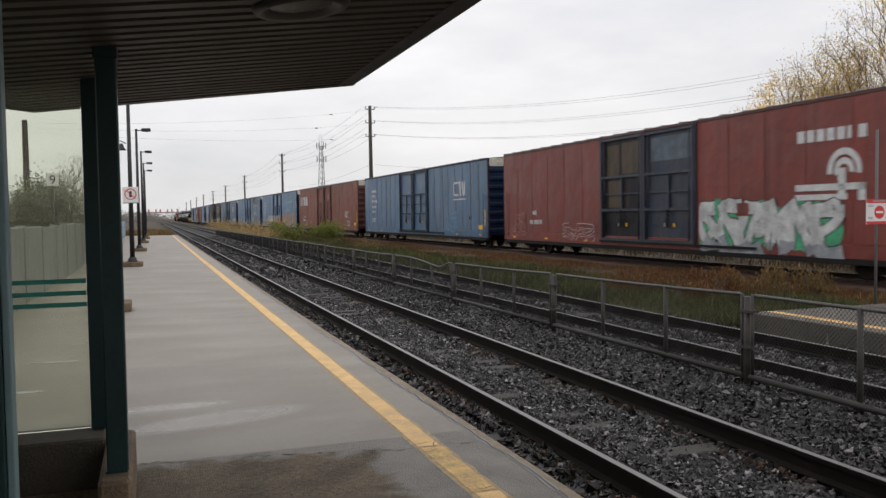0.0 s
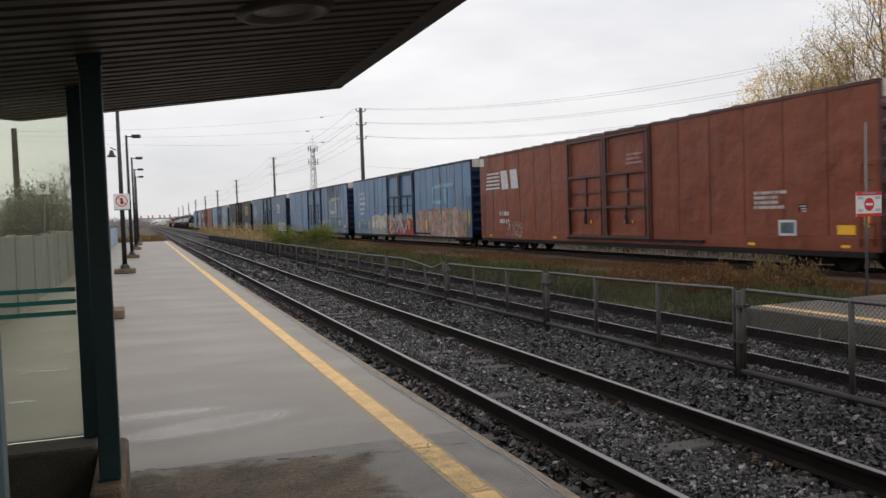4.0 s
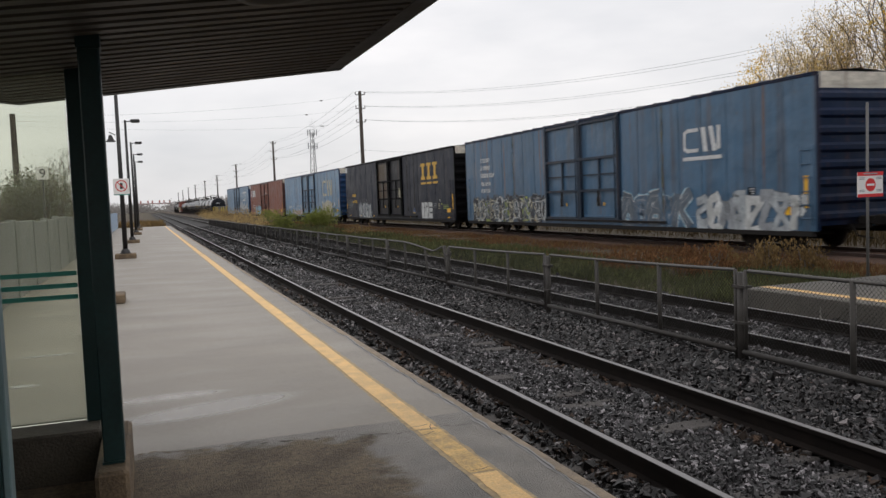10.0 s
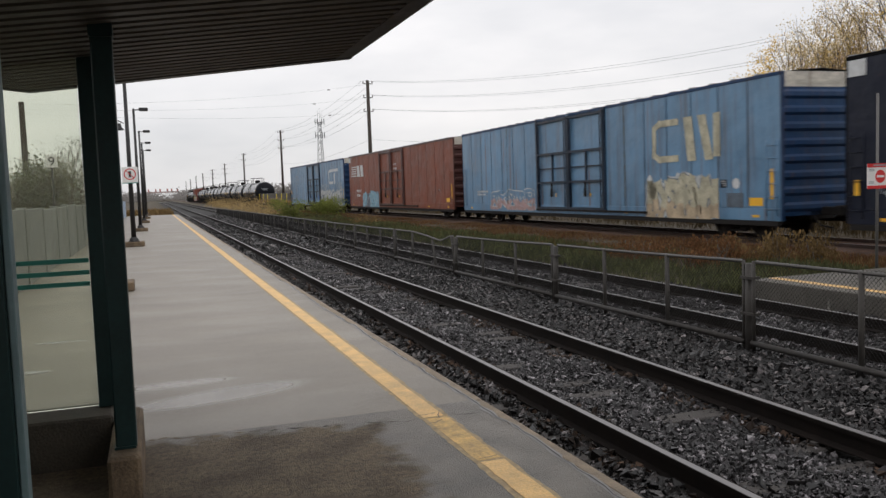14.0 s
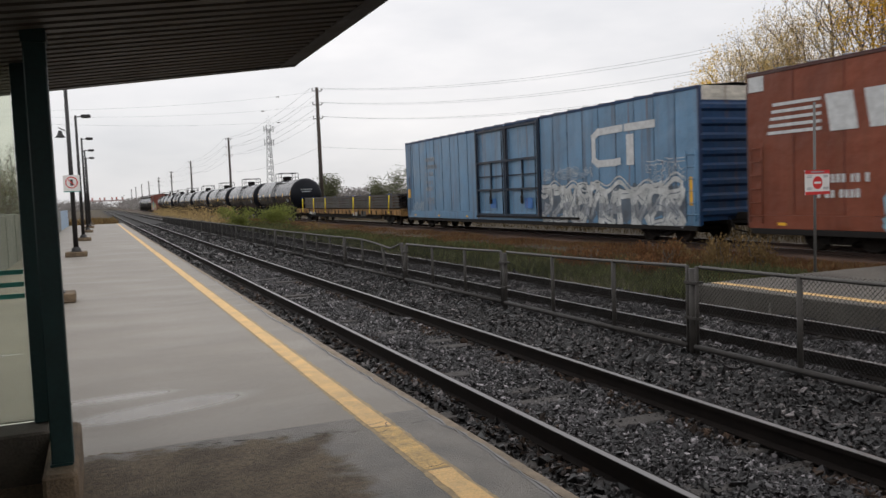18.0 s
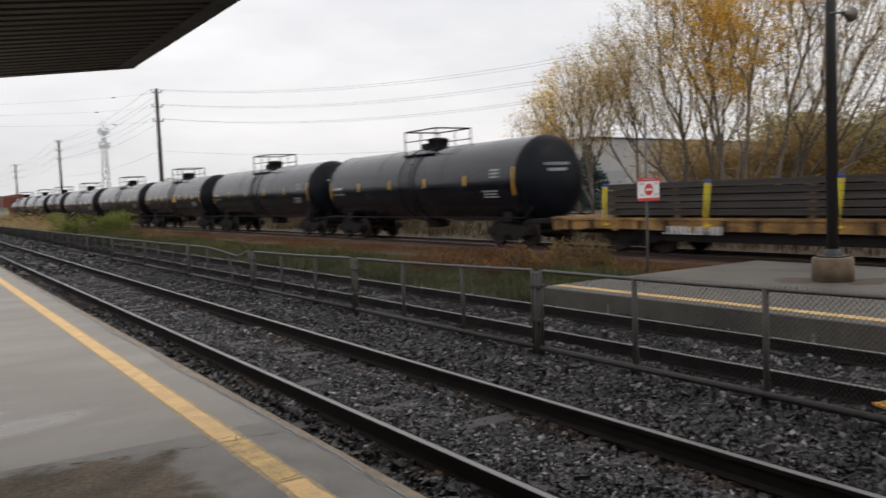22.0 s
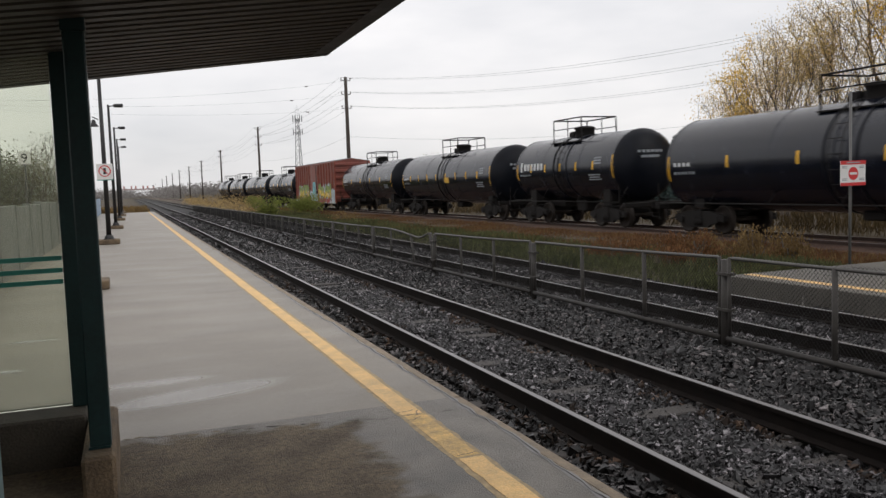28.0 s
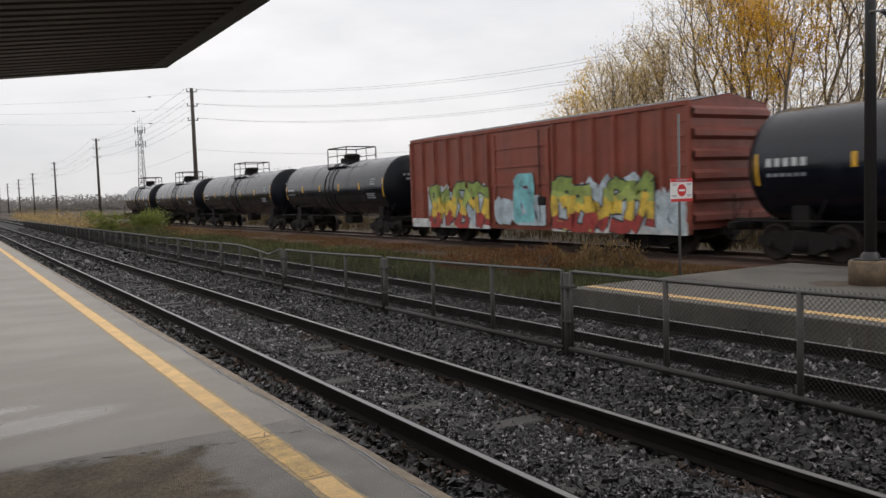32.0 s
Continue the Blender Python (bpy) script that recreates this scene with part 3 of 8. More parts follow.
blotch_ramp.color_ramp.elements[1].position, blotch_ramp.color_ramp.elements[1].color = 0.60, (1.20, 1.18, 1.13, 1)
blotched.blend_type = "MULTIPLY"
blotched.inputs[0].default_value = 1.0
ol.new(oco.outputs["Object"], blotch.inputs["Vector"])
ol.new(blotch.outputs["Fac"], blotch_ramp.inputs[0])
ol.new(grit_ramp.outputs[0], blotched.inputs[1])
ol.new(blotch_ramp.outputs[0], blotched.inputs[2])
ol.new(blotched.outputs[0], omix.inputs[2])
ol.new(omix.outputs[0], obase)
ol.new(damp.outputs[0], orough.inputs[0])
ol.new(orough_in.links[0].from_socket, orough.inputs[1])
orough.inputs[2].default_value = (0.86, 0.86, 0.86, 1)
ol.new(orough.outputs[0], orough_in)
M["old_slab"] = old

platform = thing("platform", "wet grey concrete station platform with a yellow safety line", "platform", kind="structure")
slab_y = [6.17, 12.3, 19.5, 29.0, 38.5, 48.0, 57.5, 67.0, 76.5, PLATFORM_END]
for a, b in [(-40.0, -22.0), (-22.0, -8.0), (-8.0, 6.17)] + list(zip(slab_y, slab_y[1:])):
    old_edge = a in (-8.0, 6.17)
    part("slab", Build().box(WALL_X, PLATFORM_EDGE - 0.098, a if old_edge else a + 0.0015, b if old_edge else b - 0.0015, -0.6, 0.0, 0.0 if old_edge else 0.003), M["old_slab"] if a == -8.0 else M["platform"], platform, "" if a != -8.0 else "rough stained older concrete slab")
    part("nosing", Build().box(PLATFORM_EDGE - 0.095, PLATFORM_EDGE, a + 0.006, b - 0.006, -0.6, -0.004, 0.012), M["edge_strip"], platform, "sandy worn nosing along the platform edge")


def ragged_strip(x0, x1, y0, y1, z, step, wob, seed):
    rng = random.Random(seed)
    n = max(2, int((y1 - y0) / step))
    bd = Build()
    rows = [(x0 + rng.uniform(-wob, wob), x1 + rng.uniform(-wob, wob), y0 + (y1 - y0) * i / n) for i in range(n + 1)]
    p = [q for a, b, y in rows for q in ((a, y, z), (b, y, z))]
    bd.add(p, [(2 * i, 2 * i + 1, 2 * i + 3, 2 * i + 2) for i in range(n)])
    return bd


overspray = mat("dull_yellow_overspray", (0.36, 0.265, 0.145), 0.7, vary=0.4, scale=14, fine=90)
for a, b, k in ((-39, 5.9, 31), (5.9, 60, 32)):
    part("line_overspray", ragged_strip(1.778, 2.004, a + 0.003, b - 0.003, 0.0015, 0.07, 0.009, k), overspray, platform, "dull overspray beside the safety line")
part("yellow_line", ragged_strip(1.82, 1.975, -39, 4.73, 0.004, 0.12, 0.006, 1), M["yellow_new"], platform, "freshly painted yellow safety line")
part("yellow_line", ragged_strip(1.812, 1.975, 4.76, 5.82, 0.004, 0.12, 0.007, 2), M["yellow_paint"], platform, "worn yellow safety line")
part("yellow_line", ragged_strip(1.805, 1.968, 5.84, 31.6, 0.004, 0.5, 0.004, 3), M["yellow_new"], platform, "painted yellow safety line")
part("yellow_line", ragged_strip(1.80, 1.95, 31.8, PLATFORM_END - 0.4, 0.004, 0.6, 0.01, 4), M["yellow_new"], platform, "painted yellow safety line")
def puddle(cx, cy, rx, ry, turn, seed):
    rg = random.Random(seed)
    pts = []
    for i in range(36):
        a = 2 * math.pi * i / 36
        r = 1 + 0.22 * math.sin(3 * a + seed) + rg.uniform(-0.08, 0.08)
        u, v = rx * r * math.cos(a), ry * r * math.sin(a)
        pts.append((cx + u * math.cos(turn) - v * math.sin(turn), cy + u * math.sin(turn) + v * math.cos(turn), 0.0025))
    bd = Build()
    bd.add(pts, [tuple(range(36))])
    return part("puddle", bd, M["puddle"], platform, "thin film of rain water")


for q in ((-1.18, 11.04, 0.24, 0.045, 0.0, 2), (-1.27, 9.2, 0.13, 0.07, 0.1, 3)):
    puddle(*q)


def crack_line(width, wander, seed, z, y0=1.5, y1=30.0):
    """A wandering joint along the platform edge."""
    rg = random.Random(seed)
    bd, y, x, rows = Build(), y0, 2.305, []
    while y < y1:
        x += rg.uniform(-wander, wander) + (2.305 - x) * 0.25
        rows.append((x, y, width * rg.uniform(0.3, 1.5)))
        y += rg.uniform(0.06, 0.16)
    bd.add([(x + k * w, y, z) for x, y, w in rows for k in (-1, 1)], [(2 * i, 2 * i + 1, 2 * i + 3, 2 * i + 2) for i in range(len(rows) - 1)])
    return bd


part("crack_filler", crack_line(0.022, 0.016, 21, 0.0025), mat("bluish_crack_filler", (0.20, 0.192, 0.188), 0.5, vary=0.3, scale=9), platform, "bluish sealed joint")
part("crack", crack_line(0.0040, 0.016, 21, 0.0045), mat("black_open_crack", (0.03, 0.028, 0.026), 0.9, vary=0.3, scale=9), platform, "dark open crack along the edge")
for k, (x, y, turn) in enumerate(((1.86, 5.92, 0.2), (1.90, 5.80, -0.1), (1.86, 5.70, 0.5), (1.93, 5.86, 1.3), (1.90, 4.80, 0.15))):
    rg = random.Random(k)
    pts = [((i - 3) * 0.024, rg.uniform(-0.008, 0.008)) for i in range(7)]
    bd = Build()
    bd.add([(x + (u * math.cos(turn) - (v + q * 0.0035) * math.sin(turn)), y + u * math.sin(turn) + (v + q * 0.0035) * math.cos(turn), 0.006) for u, v in pts for q in (-1, 1)], [(2 * i, 2 * i + 1, 2 * i + 3, 2 * i + 2) for i in range(6)])
    part("crack", bd, M["black_ink"], platform)

M["stain_tan"] = mat("tan_silt", (0.17, 0.135, 0.092), 0.9, vary=0.4, scale=9, fine=60)
M["stain_dark"] = mat("black_wet_dirt", (0.045, 0.037, 0.028), 0.85, vary=0.5, scale=9, fine=60)
for k, (x0, x1, y, w, key) in enumerate(((-0.14, 0.55, 6.17, 0.022, "stain_tan"), (0.55, 1.30, 6.16, 0.016, "stain_dark"), (1.35, 1.80, 6.12, 0.012, "stain_dark"), (2.0, 2.28, 6.19, 0.010, "stain_dark"))):
    rg = random.Random(60 + k)
    bd, rows, y_off = Build(), [], 0.0
    count = int((x1 - x0) / 0.03)
    for i in range(count):
        y_off = y_off * 0.8 + rg.uniform(-0.022, 0.022)
        rows.append((x0 + 0.03 * i, y - 0.17 * (x0 + 0.03 * i) + y_off, w * max(0.0, rg.uniform(-0.6, 1.2))))
    bd.add([(x, yy + q * ww, 0.0022 + 0.0006 * k) for x, yy, ww in rows for q in (-1, 1)], [(2 * i, 2 * i + 1, 2 * i + 3, 2 * i + 2) for i in range(count - 1)])
    part("dirt_line", bd, M[key], platform, "ragged line of washed-up dirt")

# ---- platform 2, opposite ----
platform2 = thing("platform_opposite", "grey concrete island platform with a yellow edge line", "platform", kind="structure")
for a, b in ((-40, -20), (-20, -8), (-8, 0.4), (0.4, 6.0), (6.0, P2_END)):
    part("slab", Build().box(P2_EDGE + 0.02, P2_BACK, a + 0.006, b - 0.006, -0.6, 0.0, 0.008), M["concrete"], platform2)
    part("nosing", Build().box(P2_EDGE - 0.03, P2_EDGE + 0.02, a, b, -0.6, 0.002, 0.01), M["concrete"], platform2)
part("yellow_line", ragged_strip(P2_EDGE + 0.26, P2_EDGE + 0.46, -38, P2_END - 0.1, 0.005, 0.3, 0.008, 6), M["yellow_new"], platform2, "painted yellow edge line")
for k, (cx, cy, rx, ry) in enumerate(((12.75, 8.6, 0.5, 0.45), (13.3, 7.6, 0.6, 0.4))):
    rg = random.Random(300 + k)
    pts = [(cx + rx * q * math.cos(a), cy + ry * q * math.sin(a), 0.003 + 0.0005 * k) for a, q in ((2 * math.pi * i / 26, rg.uniform(0.72, 1.1)) for i in range(26))]
    part("damp_stain", Build().add(pts, [tuple(range(26))]), mat("brown_damp_litter", (0.070, 0.050, 0.032), 0.8, vary=0.5, scale=5, fine=50), platform2, "brown leaf litter and damp")
bd = Build()
rng = random.Random(5)
for y in (9.7, 6.1, 4.9):
    w = rng.uniform(0.02, 0.05)
    bd.plate([(y - w, -0.45), (y + w, -0.45), (y + w * 0.6, -0.2), (y, -0.12), (y - w * 0.5, -0.22)], P2_EDGE - 0.031, 0.003)
part("lime_stain", bd, mat("white_lime_stain", (0.20, 0.19, 0.17), 0.9, vary=0.5, scale=14), platform2, "white lime stains on the platform face")


# ---- shelter: canopy, column, glazing ----
CAN_Y0, CAN_Y1, VALLEY, OUTER = -4.0, 7.44, -0.88, 1.74


def soffit_z(x):
    return 2.59 + abs(x - VALLEY) * 0.31 / (OUTER - VALLEY)


canopy = thing("canopy", "dark ribbed steel shelter canopy with an upswept edge", "canopy", kind="structure")
for name, xa, xb in (("soffit", VALLEY, OUTER - 0.16), ("soffit", -3.5, VALLEY)):
    bd = Build()
    pitch = 0.155
    n = int((CAN_Y1 - 0.12 - CAN_Y0) / pitch)
    prof = []
    for i in range(n):
        y = CAN_Y0 + i * pitch
        prof += [(y, 0.0), (y + 0.088, 0.0), (y + 0.10, 0.05), (y + 0.143, 0.05)]
    prof.append((CAN_Y0 + n * pitch, 0.0))
    bd.add([(x, y, soffit_z(x) + h) for y, h in prof for x in (xa, xb)], [(2 * i, 2 * i + 1, 2 * i + 3, 2 * i + 2) for i in range(len(prof) - 1)])
    part(name, bd, M["soffit"], canopy, "ribbed brown steel soffit")
bd = Build()
top = [(-3.5, soffit_z(-3.5)), (VALLEY, soffit_z(VALLEY)), (OUTER, soffit_z(OUTER))]
bd.add([(x, y, z + 0.10) for y in (CAN_Y0, CAN_Y1) for x, z in top] + [(x, y, z + 0.16) for y in (CAN_Y0, CAN_Y1) for x, z in top], [(0, 1, 4, 3), (1, 2, 5, 4), (6, 9, 10, 7), (7, 10, 11, 8)])
part("roof_deck", bd, M["fascia"], canopy)
bd = Build()
bd.add([(OUTER - 0.16, y, soffit_z(OUTER - 0.16) - 0.002) for y in (CAN_Y0, CAN_Y1)] + [(OUTER - 0.10, y, soffit_z(OUTER) - 0.012) for y in (CAN_Y0, CAN_Y1)] + [(OUTER, y, soffit_z(OUTER)) for y in (CAN_Y0, CAN_Y1)] + [(OUTER, y, soffit_z(OUTER) + 0.17) for y in (CAN_Y0, CAN_Y1)] + [(OUTER - 0.16, y, soffit_z(OUTER) + 0.17) for y in (CAN_Y0, CAN_Y1)], [(0, 2, 3, 1), (2, 4, 5, 3), (4, 6, 7, 5), (6, 8, 9, 7)])
part("edge_gutter", bd, M["fascia"], canopy, "dark edge gutter")
bd = Build()
for (xa, za), (xb, zb) in zip(top, top[1:]):
    q = [(xa, CAN_Y1 - 0.12, za - 0.004), (xb, CAN_Y1 - 0.12, zb - 0.004), (xb, CAN_Y1, zb - 0.004), (xa, CAN_Y1, za - 0.004), (xa, CAN_Y1 - 0.12, za + 0.165), (xb, CAN_Y1 - 0.12, zb + 0.165), (xb, CAN_Y1, zb + 0.165), (xa, CAN_Y1, za + 0.165)]
    bd.add(q, [(0, 3, 2, 1), (2, 3, 7, 6), (0, 1, 5, 4), (4, 5, 6, 7)])
part("end_fascia", bd, M["fascia"], canopy, "dark end fascia")

lx, ly = 0.72, 4.2
ceiling_lamp = thing("canopy_lamp", "round recessed canopy lamp with a dark rim", "ceiling lamp", pose(lx, ly, soffit_z(lx), 0, -6.7, 0))
part("rim", Build().lathe([(0.0, 0.15), (-0.03, 0.19), (-0.035, 0.22), (-0.015, 0.245), (0.02, 0.25)], "z", 24), M["fascia"], ceiling_lamp)
part("lens", Build().lathe([(-0.02, 0.0001), (-0.018, 0.09), (-0.004, 0.16)], "z", 24), M["lamp_lens"], ceiling_lamp, "frosted lens")

shelter = thing("shelter_frame", "dark green steel shelter posts on concrete plinths", "shelter", kind="structure")
part("column", Build().box(-0.288, -0.175, 4.97, 5.12, 0.305, soffit_z(-0.24) + 0.05, 0.008), M["green_steel"], shelter, "dark green square column")
part("column_cap", Build().box(-0.294, -0.169, 4.955, 5.135, soffit_z(-0.24) - 0.06, soffit_z(-0.24) + 0.03, 0.006), M["green_steel"], shelter)
part("base_plate", Build().box(-0.295, -0.18, 4.955, 5.135, 0.305, 0.32, 0.003), M["green_steel"], shelter)
part("mullion", Build().box(-0.43, -0.335, 5.95, 6.05, 0.33, soffit_z(-0.38) + 0.04, 0.006), M["green_steel"], shelter, "dark green glazing post")
part("mullion", Build().box(-0.655, -0.577, 3.60, 3.74, 0.0, soffit_z(-0.57) + 0.04, 0.006), M["green_steel"], shelter, "dark green glazing post")
part("trim", Build().box(-0.576, -0.548, 3.62, 3.72, 0.0, soffit_z(-0.53) + 0.04, 0.004), M["frame_edge"], shelter, "grey aluminium trim")
part("plinth", Build().box(-0.33, -0.155, 4.80, 5.98, -0.02, 0.305, 0.02), M["plinth"], shelter, "tan concrete plinth")
part("low_wall", Build().box(-3.4, -0.335, 5.72, 6.12, -0.02, 0.325, 0.015), M["concrete_dark"], shelter, "dirty low concrete wall")
pane = part("pane", Build().box(-2.6, -0.435, 5.99, 6.01, 0.335, 2.72), M["glass"], shelter, "yellowish tinted glass pane")
pane.visible_shadow = False
pane2 = part("pane", Build().box(-2.6, -0.657, 3.66, 3.68, 0.33, 2.72), M["glass"], shelter, "yellowish tinted glass pane")
pane2.visible_shadow = False
part("low_wall", Build().box(-3.4, -0.70, 3.5, 3.86, -0.02, 0.325, 0.015), M["concrete_dark"], shelter, "dirty low concrete wall")
for z0, z1 in ((1.305, 1.335), (1.225, 1.255), (1.15, 1.18)):
    part("decal_stripe", Build().box(-2.6, -0.436, 5.984, 5.9885, z0, z1), M["stripe_green"], shelter, "green visibility stripe on the glass")

# ---- freight train ----
SPEED = 13.69


def paint(name, color, vary=0.22, streak=0.55, streak_color=(0.06, 0.035, 0.022), rough=0.48, fine=35.0, faded=None, rust=0.75, rust_color=(0.13, 0.055, 0.022), wave=0.05, spec=0.50):
    """Weathered car-body paint: sun-faded blotches, grime runs, thin rust runs, dented sheet. Each sheet differs a little."""
    m = mat(name, color, rough, vary=vary, scale=1.1, fine=fine, streak=streak, streak_color=streak_color, bump=1.0, bump_scale=1.5, spec=spec, random_vary=0.06)
    n, l = m.node_tree.nodes, m.node_tree.links
    n["Bump"].inputs["Distance"].default_value = wave
    base = n["Principled BSDF"].inputs["Base Color"]
    info, co, shift, jump = n.new("ShaderNodeObjectInfo"), n.new("ShaderNodeTexCoord"), n.new("ShaderNodeVectorMath"), n.new("ShaderNodeVectorMath")
    shift.operation, jump.operation = "ADD", "SCALE"
    jump.inputs[0].default_value = (37.0, 61.0, 0.0)
    l.new(info.outputs["Random"], jump.inputs["Scale"])
    l.new(co.outputs["Object"], shift.inputs[0])
    l.new(jump.outputs[0], shift.inputs[1])
    pale = faded or [c * 1.22 + 0.028 * min(1.0, max(color) * 6) for c in color]
    for stretch, scale, lo, hi, amount, tone in (((0.8, 0.8, 0.45), 0.7, 0.46, 0.70, 0.55, pale), ((5.0, 5.0, 0.22), 1.0, 0.50, 0.70, 0.40, pale), ((3.4, 3.4, 0.10), 1.3, 0.615, 0.70, rust, rust_color), ((1.0, 1.0, 1.0), 9.0, 0.67, 0.72, 0.5, rust_color)):
        mp, nz, rg, mx = n.new("ShaderNodeMapping"), n.new("ShaderNodeTexNoise"), n.new("ShaderNodeMapRange"), n.new("ShaderNodeMixRGB")
        mp.inputs["Scale"].default_value = stretch
        nz.inputs["Scale"].default_value, nz.inputs["Detail"].default_value = scale, 6
        rg.inputs["From Min"].default_value, rg.inputs["From Max"].default_value, rg.inputs["To Max"].default_value = lo, hi, amount
        mx.inputs[2].default_value = (*tone, 1)
        l.new(shift.outputs[0], mp.inputs[0])
        l.new(mp.outputs[0], nz.inputs["Vector"])
        l.new(nz.outputs["Fac"], rg.inputs[0])
        l.new(rg.outputs[0], mx.inputs[0])
        l.new(base.links[0].from_socket, mx.inputs[1])
        l.new(mx.outputs[0], base)
    return m


M["blue_a"] = paint("faded_blue_car_paint", (0.068, 0.164, 0.300), spec=0.60, rough=0.42)
M["blue_b"] = paint("dull_blue_car_paint", (0.048, 0.122, 0.222), spec=0.58, rough=0.42)
M["blue_c"] = paint("teal_blue_car_paint", (0.032, 0.094, 0.172), spec=0.60, rough=0.42)
M["blue_d"] = paint("light_blue_car_paint", (0.086, 0.196, 0.322), spec=0.66, rough=0.40)
# Blue end paints: dirt and the shade between cars, both put into the colour.
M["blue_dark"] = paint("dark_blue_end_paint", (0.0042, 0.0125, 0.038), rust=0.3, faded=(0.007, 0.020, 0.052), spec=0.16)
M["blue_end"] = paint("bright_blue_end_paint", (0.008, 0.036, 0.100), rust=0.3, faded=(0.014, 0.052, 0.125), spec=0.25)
# Door-frame paint: grime plus shade put into a darker copy of the side blue.
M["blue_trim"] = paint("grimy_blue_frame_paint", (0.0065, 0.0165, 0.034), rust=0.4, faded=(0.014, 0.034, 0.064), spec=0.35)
# Seam paints: side colours darkened, the groove shade put into the colour.
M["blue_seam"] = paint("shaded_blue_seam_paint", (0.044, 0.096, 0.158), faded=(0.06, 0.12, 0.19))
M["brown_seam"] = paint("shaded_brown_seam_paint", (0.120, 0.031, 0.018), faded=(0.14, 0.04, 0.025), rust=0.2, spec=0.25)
# Brown door frames: the same mix of grime and shade put into the colour.
M["brown_trim"] = paint("grimy_brown_frame_paint", (0.062, 0.018, 0.013), rust=0.3, faded=(0.085, 0.028, 0.02))
M["red_oxide"] = paint("red_oxide_car_paint", (0.168, 0.030, 0.021), streak_color=(0.085, 0.02, 0.015), faded=(0.20, 0.050, 0.038), rust=0.2)
M["brown_red"] = paint("brown_red_car_paint", (0.190, 0.054, 0.029), streak_color=(0.12, 0.036, 0.022), faded=(0.215, 0.070, 0.041), rust=0.2, streak=0.35, wave=0.08, spec=0.25)
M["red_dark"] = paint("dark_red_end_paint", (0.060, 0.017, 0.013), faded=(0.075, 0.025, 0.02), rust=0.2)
M["black_car"] = paint("faded_black_car_paint", (0.0042, 0.0070, 0.0195), streak_color=(0.020, 0.017, 0.016), faded=(0.0085, 0.0120, 0.0265), rust=0.35, rust_color=(0.040, 0.023, 0.014), spec=0.24)
M["black_end"] = mat("black_end_paint", (0.0028, 0.0028, 0.0034), 0.75, vary=0.4, scale=2, spec=0.10)
M["rust_pane"] = paint("rusty_brown_door_pane", (0.058, 0.038, 0.022), vary=0.5, faded=(0.080, 0.064, 0.036), spec=0.3)
M["door_navy"] = paint("grimy_navy_door_paint", (0.013, 0.022, 0.042), vary=0.5, faded=(0.045, 0.046, 0.052), rust=0.35)
M["door_black"] = paint("grimy_dark_door_paint", (0.0085, 0.0090, 0.0130), vary=0.6, streak=0.7, streak_color=(0.036, 0.023, 0.019), faded=(0.017, 0.016, 0.019), rust=0.5, spec=0.22)
M["box_red"] = paint("rust_red_boxcar_paint", (0.205, 0.052, 0.032), streak_color=(0.10, 0.028, 0.020), faded=(0.232, 0.074, 0.050), rust=0.3, spec=0.3)
M["box_end"] = paint("rust_red_end_paint", (0.175, 0.044, 0.031), faded=(0.19, 0.06, 0.044), rust=0.3)
M["tank_black"] = mat("weathered_black_tank_paint", (0.0036, 0.0052, 0.0112), 0.20, vary=0.35, scale=1.2, fine=40, streak=0.22, streak_color=(0.014, 0.015, 0.019), spec=0.46)
M["tank_head"] = mat("matt_black_tank_head", (0.0052, 0.0064, 0.0100), 0.42, vary=0.3, scale=2, spec=0.14)
M["undergear"] = mat("grimy_running_gear", (0.0120, 0.0105, 0.0098), 0.8, vary=0.4, scale=6, spec=0.25)
M["wheel"] = mat("brown_wheel_steel", (0.020, 0.015, 0.012), 0.7, vary=0.3, spec=0.3)
M["white_mark"] = mat("faded_white_lettering", (0.55, 0.56, 0.56), 0.6, vary=0.18, scale=5, fine=30)
M["white_top"] = mat("dirty_white_end_paint", (0.48, 0.45, 0.39), 0.6, vary=0.35, scale=2.5, stretch=(1, 1, 3), streak=0.7, streak_color=(0.13, 0.09, 0.06))
M["yellow_mark"] = mat("faded_yellow_lettering", (0.60, 0.36, 0.05), 0.6, vary=0.2, scale=5)
M["reflector"] = mat("yellow_reflector_tape", (0.80, 0.43, 0.02), 0.5, vary=0.12)
M["flat_yellow"] = mat("rusty_yellow_flatcar_paint", (0.28, 0.158, 0.056), 0.7, vary=0.66, scale=1.5, fine=14, streak=0.95, streak_color=(0.030, 0.016, 0.011), spec=0.3)
M["deck_wood"] = mat("brown_flatcar_deck", (0.14, 0.085, 0.05), 0.9, vary=0.35)
M["new_rail"] = mat("dark_brown_rail_load", (0.028, 0.0215, 0.0185), 0.48, vary=0.3, scale=1.5, island_vary=0.35)
M["strap"] = mat("yellow_load_strap", (0.85, 0.68, 0.02), 0.5, vary=0.1)
M["door_blue"] = paint("bright_blue_door_patch", (0.028, 0.125, 0.36))
M["blue_cap"] = mat("blue_strap_cap", (0.03, 0.08, 0.45), 0.5, vary=0.1)
